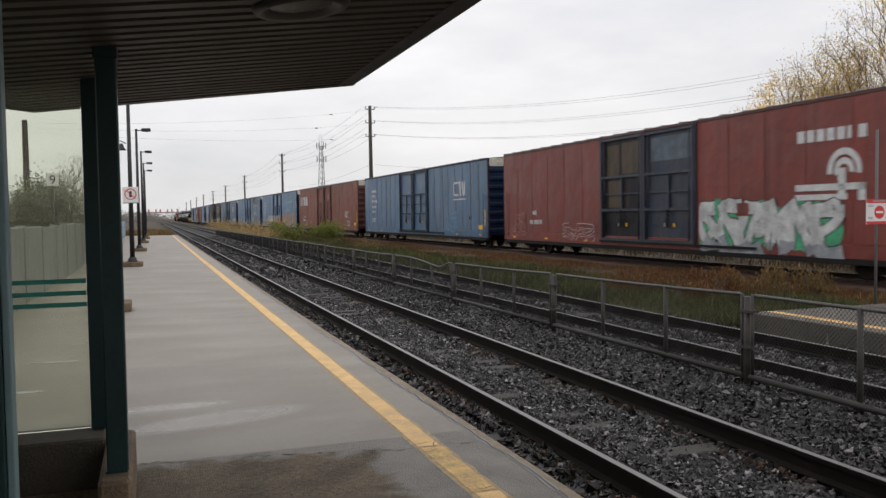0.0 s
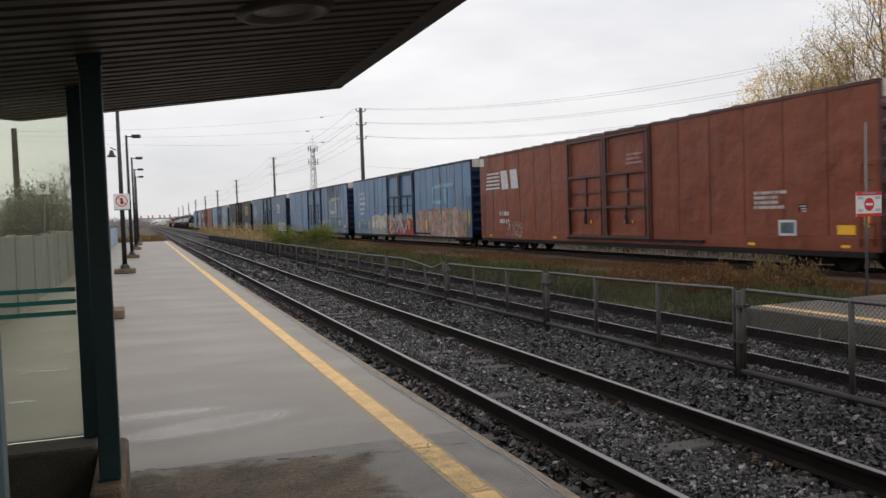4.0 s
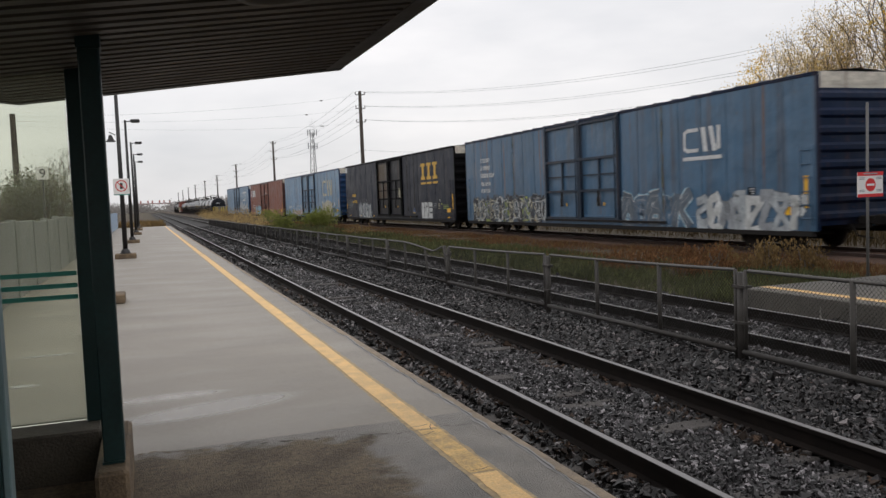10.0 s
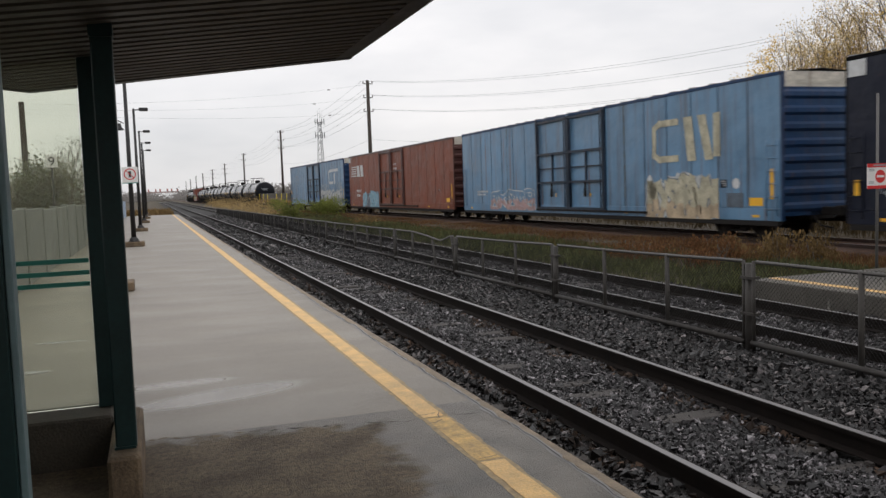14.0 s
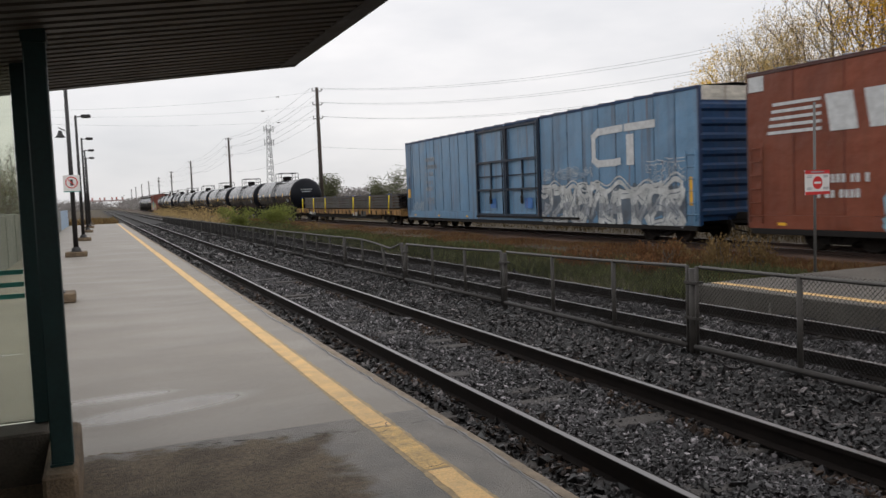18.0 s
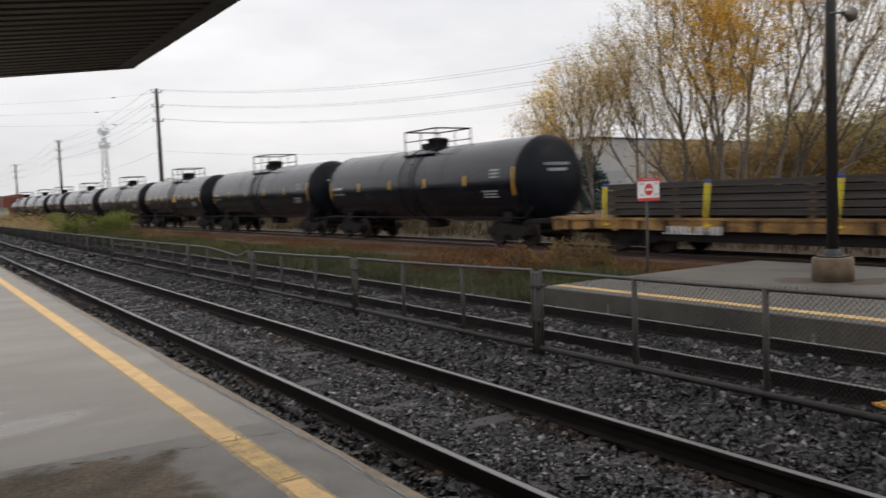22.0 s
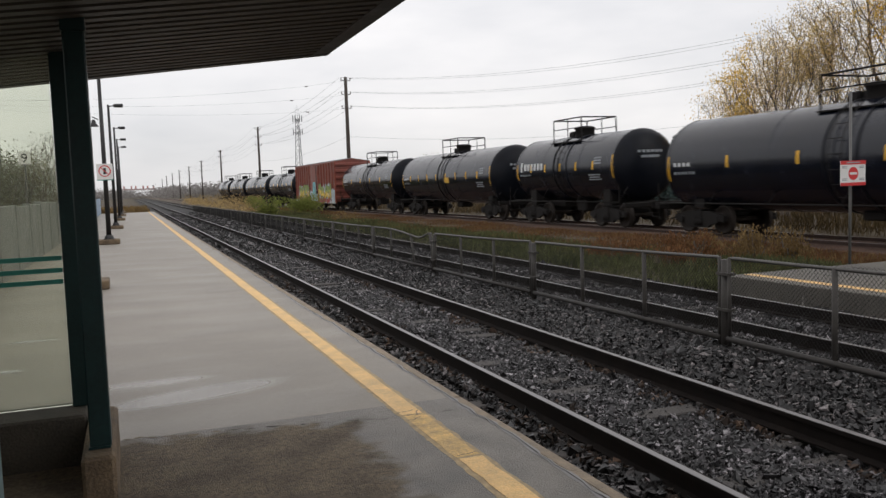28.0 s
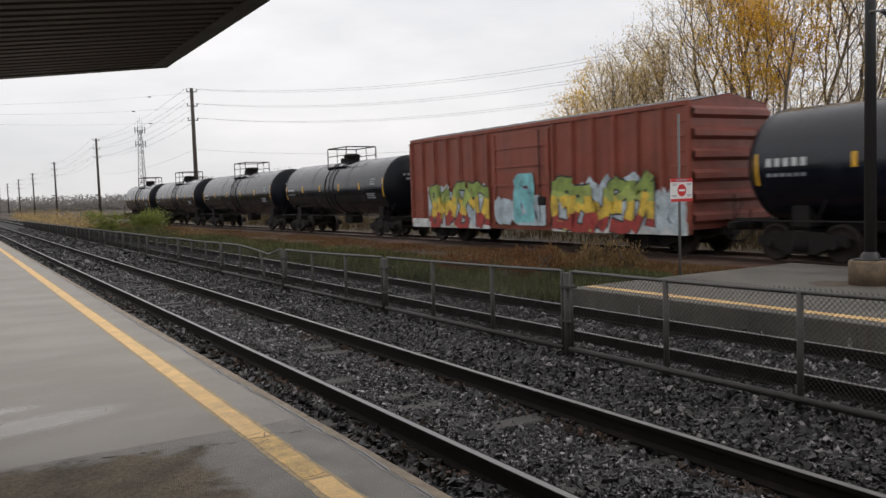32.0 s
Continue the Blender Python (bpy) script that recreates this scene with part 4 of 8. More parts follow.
for key, col in {"g_white": (0.47, 0.485, 0.48), "g_grey": (0.25, 0.27, 0.29), "g_green": (0.06, 0.33, 0.17), "g_black": (0.02, 0.02, 0.025), "g_yellow": (0.60, 0.41, 0.05), "g_red": (0.30, 0.036, 0.028), "g_blue": (0.19, 0.36, 0.46), "g_pink": (0.38, 0.25, 0.24), "g_olive": (0.30, 0.36, 0.09), "g_orange": (0.65, 0.22, 0.04), "g_cream": (0.43, 0.40, 0.29), "g_teal": (0.16, 0.42, 0.44), "g_shade": (0.085, 0.11, 0.14), "g_silver": (0.33, 0.36, 0.38), "g_mud": (0.24, 0.20, 0.15), "g_mudred": (0.30, 0.15, 0.12), "g_maroon": (0.16, 0.025, 0.022), "g_tan": (0.42, 0.33, 0.22), "g_sky": (0.36, 0.43, 0.47), "g_leaf": (0.20, 0.27, 0.055)}.items():
    M[key] = mat("spray_paint_" + key[2:], col, 0.6, vary=0.4, scale=2.5, fine=22, streak=0.35, streak_color=tuple(q * 0.45 + 0.02 for q in col))


def truck(parent, y, gauge_z=0.0):
    """A two-axle truck: side frames, bolster, springs, and four wheels."""
    bd = Build()
    for s in (-1, 1):
        x = s * 1.0
        prof = [(-1.25, 0.40), (-1.25, 0.60), (-1.0, 0.66), (-0.45, 0.74), (0.45, 0.74), (1.0, 0.66), (1.25, 0.60), (1.25, 0.40), (1.0, 0.42), (0.6, 0.30), (0.42, 0.20), (-0.42, 0.20), (-0.6, 0.30), (-1.0, 0.42)]
        k = len(prof)
        p = [(x + dx, y + a, b) for dx in (-0.07, 0.07) for a, b in prof]
        bd.add(p, [tuple(range(k)), tuple(range(2 * k - 1, k - 1, -1))] + [(i, (i + 1) % k, k + (i + 1) % k, k + i) for i in range(k)])
        for a in (-0.9, 0.9):
            bd.tube((x - 0.1 * s, y + a, 0.46), (x + 0.14 * s, y + a, 0.46), 0.13, seg=12)
        for a in (-0.14, 0.0, 0.14):
            bd.tube((x + 0.09 * s, y + a, 0.27), (x + 0.09 * s, y + a, 0.52), 0.06, seg=8)
    bd.box(-1.1, 1.1, y - 0.18, y + 0.18, 0.5, 0.78, 0.03)
    tr = part("truck", bd, M["undergear"], parent)
    for a in (-0.9, 0.9):
        part("axle", Build().tube((-0.9, y + a, 0.46), (0.9, y + a, 0.46), 0.08, seg=10), M["wheel"], tr)
        for s in (-1, 1):
            wb = Build().lathe([(-0.03, 0.08), (-0.05, 0.14), (-0.02, 0.18), (-0.025, 0.38), (-0.06, 0.40), (-0.06, 0.465), (0.06, 0.455), (0.08, 0.49), (0.08, 0.38), (0.03, 0.36), (0.02, 0.14), (0.03, 0.08)], "x", 20, (s * 0.7525, y + a, 0.458))
            if s > 0:
                wb.v[-240:] = [(2 * 0.7525 - x, yy, z) for x, yy, z in wb.v[-240:]]
            part("wheel", wb, M["wheel"], tr)
    return tr


def coupler(parent, y, s):
    bd = Build().box(-0.12, 0.12, min(y, y + s * 0.75), max(y, y + s * 0.75), 0.74, 0.98, 0.03)
    bd.box(-0.2, 0.2, min(y + s * 0.6, y + s * 0.9), max(y + s * 0.6, y + s * 0.9), 0.70, 1.02, 0.05)
    part("coupler", bd, M["undergear"], parent)
    part("air_hose", Build().path([(-0.35, y, 0.75), (-0.4, y + s * 0.3, 0.45), (-0.3, y + s * 0.7, 0.38)], 0.025), M["undergear"], parent)


def outline_bar(y0, y1, z0, z1):
    return [(y0, z0), (y1, z0), (y1, z1), (y0, z1)]


def bars(parent, name, material, x, rects, label=""):
    if name == "lettering" and len(rects) > 1:
        bd = Build()
        for r in rects:
            bd.plate(outline_bar(*r), x, 0.003)
        return part(name, bd, material, parent, label, "stuff")
    for r in rects:
        part(name, Build().plate(outline_bar(*r), x, 0.003), material, parent, label)


def text_bars(parent, material, x, y_start, z_top, rows, height, length, seed, label="rows of faded white lettering"):
    """Lettering too small to read: short bars row by row. Reading runs towards -y."""
    rng = random.Random(seed)
    rects = []
    for r in range(rows):
        z = z_top - r * height * 1.6
        y, end = y_start, y_start - length * rng.uniform(0.55, 1.0)
        while y > end:
            w = height * rng.uniform(0.34, 0.5)
            rects.append((y - w, y, z - height, z) if height < 0.16 else (y - w, y, z - height * 0.94, z - height * rng.uniform(0.0, 0.12)))
            y -= w + height * (0.24 if rng.random() < 0.8 else 0.7)
    return bars(parent, "lettering", material, x, rects, label)


def ring_arc(bd, x, yc, zc, ry, rz, thick, a0, a1, steps=16, depth=0.003):
    """A curved band on the side plane, from angle a0 to a1 in degrees; angle 0 looks towards -y."""
    p = []
    for i in range(steps + 1):
        a = radians(a0 + (a1 - a0) * i / steps)
        for k in (1.0, 0.0):
            p.append((x - depth, yc - math.cos(a) * (ry - thick * (1 - k)), zc + math.sin(a) * (rz - thick * (1 - k))))
    bd.add(p, [(2 * i, 2 * i + 1, 2 * i + 3, 2 * i + 2) for i in range(steps)])


def emblem(parent, kind, x, y_left, z_top, w, h, material):
    """Large painted company emblem reduced to plain bands and blocks. y_left is the end from which it is read; it runs towards -y."""
    bd = Build()
    y0, y1, z0, z1 = y_left, y_left - w, z_top - h, z_top

    def block(a, b, c, d):
        part("emblem_block", Build().plate(outline_bar(min(y0 - a * w, y0 - b * w), max(y0 - a * w, y0 - b * w), z0 + c * h, z0 + d * h), x, 0.003), material, parent)

    def slant(a, b, t):
        part("emblem_block", Build().plate([(y0 - a * w, z1), (y0 - (a + t) * w, z1), (y0 - (b + t) * w, z0), (y0 - b * w, z0)], x, 0.0035), material, parent)

    def band(pts, t):
        """A thick line of constant width through points in the emblem's own 0 to 1 frame, joints rounded off."""
        q = [(y0 - a * w, z0 + b * h) for a, b in pts]
        for i, ((ya, za), (yb, zb)) in enumerate(zip(q, q[1:])):
            l = math.hypot(yb - ya, zb - za) or 1
            uy, uz = (yb - ya) / l * t * 0.42, (zb - za) / l * t * 0.42
            ny, nz = -(zb - za) / l * t / 2, (yb - ya) / l * t / 2
            bd.plate([(ya - uy + ny, za - uz + nz), (ya - uy - ny, za - uz - nz), (yb + uy - ny, zb + uz - nz), (yb + uy + ny, zb + uz + nz)], x, 0.003 + 0.0002 * (i % 2))

    if kind == "loop_zigzag":
        band([(0.40, 0.92), (0.14, 0.92), (0.05, 0.82), (0.05, 0.18), (0.13, 0.08), (0.40, 0.08)], 0.15 * h)
        slant(0.50, 0.56, 0.12)
        slant(0.70, 0.80, 0.11)
        block(0.91, 1.0, 0.06, 1.0)
    elif kind == "loop_tee":
        band([(0.50, 0.91), (0.13, 0.89), (0.05, 0.78), (0.05, 0.20), (0.12, 0.09), (0.38, 0.09), (0.46, 0.11)], 0.175 * h)
        block(0.55, 1.0, 0.82, 1)
        block(0.58, 0.69, 0.0, 0.74)
    elif kind == "stripes_block":
        for i in range(5):
            block(0.0 + 0.012 * i, 0.44, 0.06 + 0.2 * i, 0.06 + 0.2 * i + 0.09)
        slant(0.47, 0.51, 0.20)
        slant(0.75, 0.79, 0.20)
    elif kind == "three_blocks":
        for k in range(3):
            a = k * 0.35
            block(a + 0.07, a + 0.19, 0.36, 0.86)
            block(a, a + 0.26, 0.86, 1.0)
            block(a, a + 0.26, 0.22, 0.36)
            block(a, a + 0.28, 0.0, 0.1)
    elif kind == "wheel_on_bars":
        yc, zc, r = y0 - 0.68 * w, z0 + 0.56 * h, 0.44 * h
        ring_arc(bd, x, yc, zc, r * 0.95, r, 0.13 * h, -8, 188)
        ring_arc(bd, x, yc, zc, r * 0.55, r * 0.58, 0.12 * h, -8, 200)
        block(0.0, 0.95, 0.20, 0.33)
        block(0.0, 0.72, 0.02, 0.13)
        block(0.60, 0.70, 0.13, 0.62)
        block(0.86, 0.95, 0.0, 0.33)
        for k in range(7):
            a = 0.03 + 0.138 * k
            block(a, a + (0.05 if k == 5 else 0.105), 1.16, 1.40)
    if bd.v:
        part("emblem", bd, material, parent, "large painted emblem")


STROKES = [
    [[(.1, 0), (.12, 1)], [(.1, 1), (.95, .78), (.12, .5)], [(.35, .5), (1, 0)]],
    [[(.95, .9), (.3, 1), (.08, .7), (.92, .42), (.8, .05), (.02, .1)]],
    [[(.1, 0), (.15, 1)], [(.15, .95), (1, .97)], [(.15, .5), (.85, .55)], [(.1, .05), (1, .0)]],
    [[(.0, 0), (.5, 1), (1, 0)], [(.2, .35), (.85, .32)]],
    [[(.0, 1), (.28, 0), (.5, .65), (.72, 0), (1, 1)]],
    [[(.08, 0), (.1, 1), (.9, 0), (.92, 1)]],
    [[(.05, 1), (1, .0)], [(1, 1), (.0, 0)]],
    [[(.95, .95), (.25, 1), (.04, .5), (.25, 0), (.95, .05), (.92, .48), (.5, .45)]],
    [[(.05, 1), (1, 1), (.0, 0), (1, .02)]],
    [[(.1, 1), (.1, 0)], [(1, 1), (.15, .5), (1, 0)]],
]


def graffiti(parent, x, y0, y1, z0, z1, fills, outline, seed, glyphs=None, shadow=None, bands=None, thick=0.13, rim=None, halo=None, shine=None):
    """Sprayed shapes: bent flared strokes with a rim, over an optional ragged cloud of ground paint.
    bands: colours of the filling from the foot up; halo: a second outer rim; shine: thin light strokes inside."""
    rng = random.Random(seed)
    keys = dict.fromkeys([k for k in [shadow, halo, outline, *fills, *(bands or []), shine] if k])
    layers = {k: Build() for k in keys}
    w, h = y1 - y0, z1 - z0
    n = glyphs or max(3, int(w / (h * 0.62)))
    gw = w / n
    rim = max(0.022, min(gw, h) * 0.045) if rim is None else rim
    step = [0]

    def depth(level):
        step[0] += 1
        return 0.002 + 0.0018 * level + 0.000012 * step[0]

    def keep(a, b):
        return min(max(a, y0 - 0.1), y1 + 0.1), min(max(b, z0 - 0.03), z1 + 0.06)

    def ribbon(pick, pts, t, d):
        rows = []
        for i, (ya, za) in enumerate(pts):
            yb, zb = pts[min(i + 1, len(pts) - 1)]
            yc, zc = pts[max(i - 1, 0)]
            q = math.hypot(yb - yc, zb - zc) or 1
            ny, nz = -(zb - zc) / q * t[i], (yb - yc) / q * t[i]
            rows.append(((x - d, *keep(ya + ny, za + nz)), (x - d, *keep(ya - ny, za - nz))))
        for (a, b), (c, e) in zip(rows, rows[1:]):
            layers[pick((a[2] + b[2] + c[2] + e[2]) / 4)].add([a, b, e, c], [(0, 1, 2, 3)])

    def bend(p, steps=5):
        """A line through the points with its corners a little rounded."""
        out = []
        for i in range(len(p) - 1):
            a, b = p[i], p[i + 1]
            for k in range(steps):
                u = k / steps
                bow = math.sin(math.pi * u) * 0.05 * (1 if i % 2 else -1)
                out.append((a[0] + (b[0] - a[0]) * u + bow * gw, a[1] + (b[1] - a[1]) * u + bow * h * 0.5))
        out.append(p[-1])
        return [out[0]] + [((out[i - 1][0] + out[i][0] * 2 + out[i + 1][0]) / 4, (out[i - 1][1] + out[i][1] * 2 + out[i + 1][1]) / 4) for i in range(1, len(out) - 1)] + [out[-1]]

    if shadow:
        m = max(5, int(w / 0.55))
        for i in range(m):
            cy, cz = y0 + w * (i + 0.5) / m, (z0 + z1) / 2 + rng.uniform(-0.05, 0.05) * h
            ry, rz = w / m * rng.uniform(0.6, 0.95), h * rng.uniform(0.34, 0.54)
            pts = [keep(cy + ry * math.cos(a) * q, cz + rz * math.sin(a) * q) for a, q in ((2 * math.pi * j / 14, rng.uniform(0.72, 1.15)) for j in range(14))]
            d = depth(0)
            layers[shadow].add([(x - d, *p) for p in pts], [tuple(range(14))])
    for i in range(n):
        left, lean, tall = y1 - gw * i, rng.uniform(-0.12, 0.12) * gw, rng.uniform(0.86, 1.0)
        key = fills[i % len(fills)]
        lines = []
        mixed = rng.choice(STROKES)[:2] + rng.sample(rng.choice(STROKES), 1)
        for line in mixed:
            fu, fv = rng.random() < 0.5, rng.random() < 0.5
            grow = rng.uniform(0.85, 1.25)
            pts = [(left - gw * (0.5 + grow * ((1 - u if fu else u) - 0.5) + rng.uniform(-0.12, 0.12)) - lean * v, z0 + h * 0.05 + h * 0.88 * tall * ((1 - v if fv else v) + rng.uniform(-0.10, 0.10))) for u, v in line]
            line = bend(pts)
            t = min(gw * 0.30, h * thick) * rng.uniform(0.85, 1.15)
            k = len(line) - 1
            lines.append((line, [t * (0.82 + 0.40 * abs(2 * q / k - 1) ** 1.6) for q in range(k + 1)]))
        for line, wide in lines:
            if halo:
                ribbon(lambda z: halo, line, [q + rim * 2.4 for q in wide], depth(0.5))
        for line, wide in lines:
            ribbon(lambda z: outline, line, [q + rim for q in wide], depth(1))
        for line, wide in lines:
            def pick(z):
                if not bands:
                    return key
                return bands[int(min(0.999, max(0.0, (z - z0) / h + rng.uniform(-0.05, 0.05))) * len(bands))]
            ribbon(pick, line, wide, depth(2))
            if shine:
                ribbon(lambda z: shine, [(a + 0.35 * wide[2], b + 0.02) for a, b in line[1:-1]], [rim * 0.45] * (len(line) - 2), depth(3))
    for _ in range(int(w * 1.2)):
        cy, cz, r = rng.uniform(y0, y1), z0 + h * rng.random() * 0.9, rng.uniform(0.03, 0.09)
        d = depth(3)
        layers[fills[0]].add([(x - d, *keep(cy + r * math.cos(a), cz + r * 0.8 * math.sin(a))) for a in (0, 1.1, 2.2, 3.1, 4.2, 5.2)], [tuple(range(6))])
    group = part("graffiti", layers[outline], M[outline], parent, "sprayed graffiti lettering", "stuff")
    for key, bd in layers.items():
        if key != outline and bd.v:
            part("spray_coat", bd, M[key], group, "", "stuff")
    return group


def corrugated_end(y, s, half, z0, z1, ribs, amp=0.07):
    """A pressed car end with horizontal ribs, facing s along y."""
    bd = Build()
    rows = [(z0, 0.0)]
    step = (z1 - z0) / ribs
    for i in range(ribs):
        a = z0 + i * step
        rows += [(a + step * 0.25, 0.0), (a + step * 0.42, amp), (a + step * 0.68, amp), (a + step * 0.85, 0.0)]
    rows.append((z1, 0.0))
    p = [(x, y + s * d, z) for z, d in rows for x in (-half, half)]
    bd.add(p, [(2 * i, 2 * i + 1, 2 * i + 3, 2 * i + 2) for i in range(len(rows) - 1)])
    return bd


def roof_sheet(half, L2, z, rise, rib, panels):
    """A low-pitched steel roof in one sheet, with a raised rib at the end of each panel."""
    rows = [(-L2, 0.0)]
    for i in range(panels):
        b = -L2 + 2 * L2 * (i + 1) / panels
        rows += [(b - 0.10, 0.0), (b - 0.05, rib), (b, 0.0)]
    bd = Build()
    bd.add([(x, y, z + up + h) for y, h in rows for x, up in ((-half, 0), (0, rise), (half, 0))], [(3 * i + k, 3 * i + k + 1, 3 * i + k + 4, 3 * i + k + 3) for i in range(len(rows) - 1) for k in (0, 1)])
    return bd


def thing_part(name, parent):
    """A bare holder for the sheets of one side."""
    ob = new(name)
    ob.parent = parent
    ob.empty_display_size = 0.2
    return tagged(ob)


def bulged(y0, y1, x, z0, z1, depth):
    """A thin steel sheet, pillowed outwards between its seams, with a closed back."""
    bd, n, k = Build(), 4, 7
    pts = [(x - depth * math.sin(math.pi * i / n) * (0.4 + 0.6 * abs(math.sin(2.2 * math.pi * j / k + y0))), y0 + (y1 - y0) * i / n, z0 + (z1 - z0) * j / k) for j in range(k + 1) for i in range(n + 1)]
    bd.add(pts, [(j * (n + 1) + i, j * (n + 1) + i + 1, (j + 1) * (n + 1) + i + 1, (j + 1) * (n + 1) + i) for j in range(k) for i in range(n)], True)
    bd.add([(x + 0.06, y, z) for y, z in ((y0, z0), (y1, z0), (y1, z1), (y0, z1))], [(0, 3, 2, 1)])
    return bd


def hicube(name, label, side, end, door, seams, sill=None, trim=None, patch=True):
    """An 86-foot high-cube boxcar, 26 m long. Local y = 0 is its middle, +y its rear; x = -1.55 is the side seen."""
    car = thing(name, label, "freight car", group="freight train cars")
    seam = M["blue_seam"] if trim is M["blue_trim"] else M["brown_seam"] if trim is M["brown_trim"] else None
    H, L2, Z0, Z1 = 1.55, 13.0, 0.98, 4.95
    d0, d1, d2 = L2 - 16.1, L2 - 13.0, L2 - 9.9
    for s in (-1, 1):
        for a, b in ((-L2, d0), (d2, L2)):
            if s > 0:
                wall = part("side", Build().box(H - 0.06, H, a, b, Z0, Z1), side, car)
            else:
                wall = thing_part("side", car)
                step = (b - a) / (seams + 1)
                for i in range(seams + 1):
                    part("side_panel", bulged(a + step * i, a + step * (i + 1), -H, Z0, Z1, 0.006 + 0.003 * ((i * 7) % 4)), side, wall)
            for i in range(1, seams + 1):
                y = a + (b - a) * i / (seams + 1)
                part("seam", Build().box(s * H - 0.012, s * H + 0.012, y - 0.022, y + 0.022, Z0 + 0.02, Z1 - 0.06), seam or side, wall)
        part("side_sill", Build().box(min(s * (H - 0.1), s * (H + 0.012)), max(s * (H - 0.1), s * (H + 0.012)), -L2, L2, 0.605, Z0 - 0.004, 0.01), sill or side, car)
        part("bottom_rail", Build().box(min(s * (H - 0.12), s * (H + 0.03)), max(s * (H - 0.12), s * (H + 0.03)), -L2 + 0.1, L2 - 0.1, 0.45, 0.60, 0.01), M["undergear"], car, "grimy dark bottom rail")
        part("top_chord", Build().box(min(s * (H - 0.1), s * (H + 0.03)), max(s * (H - 0.1), s * (H + 0.03)), -L2, L2, Z1 - 0.09, Z1 + 0.012, 0.01), end, car)
        for a, b in ((d0, d1), (d1, d2)):
            a, b = a + 0.04, b - 0.04
            skin = door[1 if a < d1 - 0.5 else 0] if isinstance(door, tuple) else door
            leaf = part("door", Build().box(min(s * (H - 0.07), s * (H - 0.02)), max(s * (H - 0.07), s * (H - 0.02)), a, b, Z0 - 0.2, Z1 - 0.08, 0.01), skin, car)
            fr = Build()
            for z in (Z0 - 0.18, 1.95, 3.25, Z1 - 0.22):
                fr.box(s * (H + 0.04) - 0.05, s * (H + 0.04) + 0.05, a, b, z, z + 0.10)
            for y in (a, b - 0.09):
                fr.box(s * (H + 0.045) - 0.055, s * (H + 0.045) + 0.055, y, y + 0.11, Z0 - 0.18, Z1 - 0.1)
            fr.box(s * (H + 0.03) - 0.025, s * (H + 0.03) + 0.025, (a + b) / 2 - 0.05, (a + b) / 2 + 0.05, 1.95, 3.3)
            fr.box(s * (H + 0.03) - 0.02, s * (H + 0.03) + 0.02, a, b, 2.6, 2.66)
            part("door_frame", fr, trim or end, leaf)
            for y in (a + 0.25, b - 0.25):
                part("lock_rod", Build().tube((s * (H + 0.075), y, Z0 - 0.1), (s * (H + 0.075), y, Z1 - 0.2), 0.026, seg=6), trim or end, leaf)
            rods = Build()
            rods.box(s * (H + 0.09) - 0.03, s * (H + 0.09) + 0.03, (a + b) / 2 - 0.09, (a + b) / 2 + 0.09, 1.35, 1.72, 0.02)
            rods.box(s * (H + 0.08) - 0.02, s * (H + 0.08) + 0.02, (a + b) / 2 - 0.05, (a + b) / 2 + 0.05, 1.72, 2.0)
            part("lock_gear", rods, M["undergear"], leaf, "dark lock gear box")
            if s < 0:
                for y in ((a + b) / 2 - 0.30, (a + b) / 2 + 0.24):
                    part("lock_plate", Build().box(-H - 0.018, -H - 0.003, y - 0.05, y + 0.05, 1.36, 1.50, 0.006), M["g_grey"] if y > (a + b) / 2 else M["reflector"], leaf, "small worn lock plate")
        for y in (d0, d1, d2):
            part("door_post", Build().box(s * (H + 0.02) - 0.05, s * (H + 0.02) + 0.05, y - 0.06, y + 0.06, 0.7, Z1 - 0.02), (trim or end) if y != d1 else side, car)
        tr = Build().box(s * (H + 0.05) - 0.05, s * (H + 0.05) + 0.05, d0 - 3.0 if s < 0 else d0, d2 + 0.1, 0.72, 0.80)
        part("door_track", tr, M["undergear"], car)
    bd = roof_sheet(H + 0.035, L2, Z1 + 0.005, 0.12, 0.048, 24)
    part("roof", bd, M["roof_grey"], car, "ribbed grey steel roof")
    part("corner_stripe", Build().box(-H - 0.010, -H - 0.003, -L2 + 0.30, -L2 + 0.44, 1.25, 2.15), M["reflector"], car, "upright yellow reflective stripe")
    if patch:
        part("corner_patch", Build().box(-H - 0.010, -H - 0.003, -L2 + 0.75, -L2 + 1.35, 1.05, 1.30), M["reflector"], car, "yellow reflective patch")
    part("data_panel", Build().box(-H - 0.010, -H - 0.003, -L2 + 2.4, -L2 + 2.72, 1.62, 1.88), M["black_end"], car, "small dark data panel")
    for k in range(3):
        part("data_line", Build().box(-H - 0.014, -H - 0.011, -L2 + 2.44, -L2 + 2.68 - 0.06 * k, 1.82 - 0.07 * k, 1.845 - 0.07 * k), M["white_mark"], car)
    for s in (-1, 1):
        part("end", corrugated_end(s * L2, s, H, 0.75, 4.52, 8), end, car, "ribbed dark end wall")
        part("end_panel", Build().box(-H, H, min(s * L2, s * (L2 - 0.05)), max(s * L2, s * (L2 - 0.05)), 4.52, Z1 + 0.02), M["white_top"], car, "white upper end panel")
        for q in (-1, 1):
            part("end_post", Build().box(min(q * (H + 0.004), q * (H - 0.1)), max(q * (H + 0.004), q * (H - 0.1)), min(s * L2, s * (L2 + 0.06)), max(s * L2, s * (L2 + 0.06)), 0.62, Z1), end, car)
        lad = Build()
        for i in range(6):
            z = 0.95 + 0.38 * i
            lad.tube((-H - 0.05, s * (L2 - 0.1), z), (-H - 0.05, s * (L2 - 0.55), z), 0.014, seg=5)
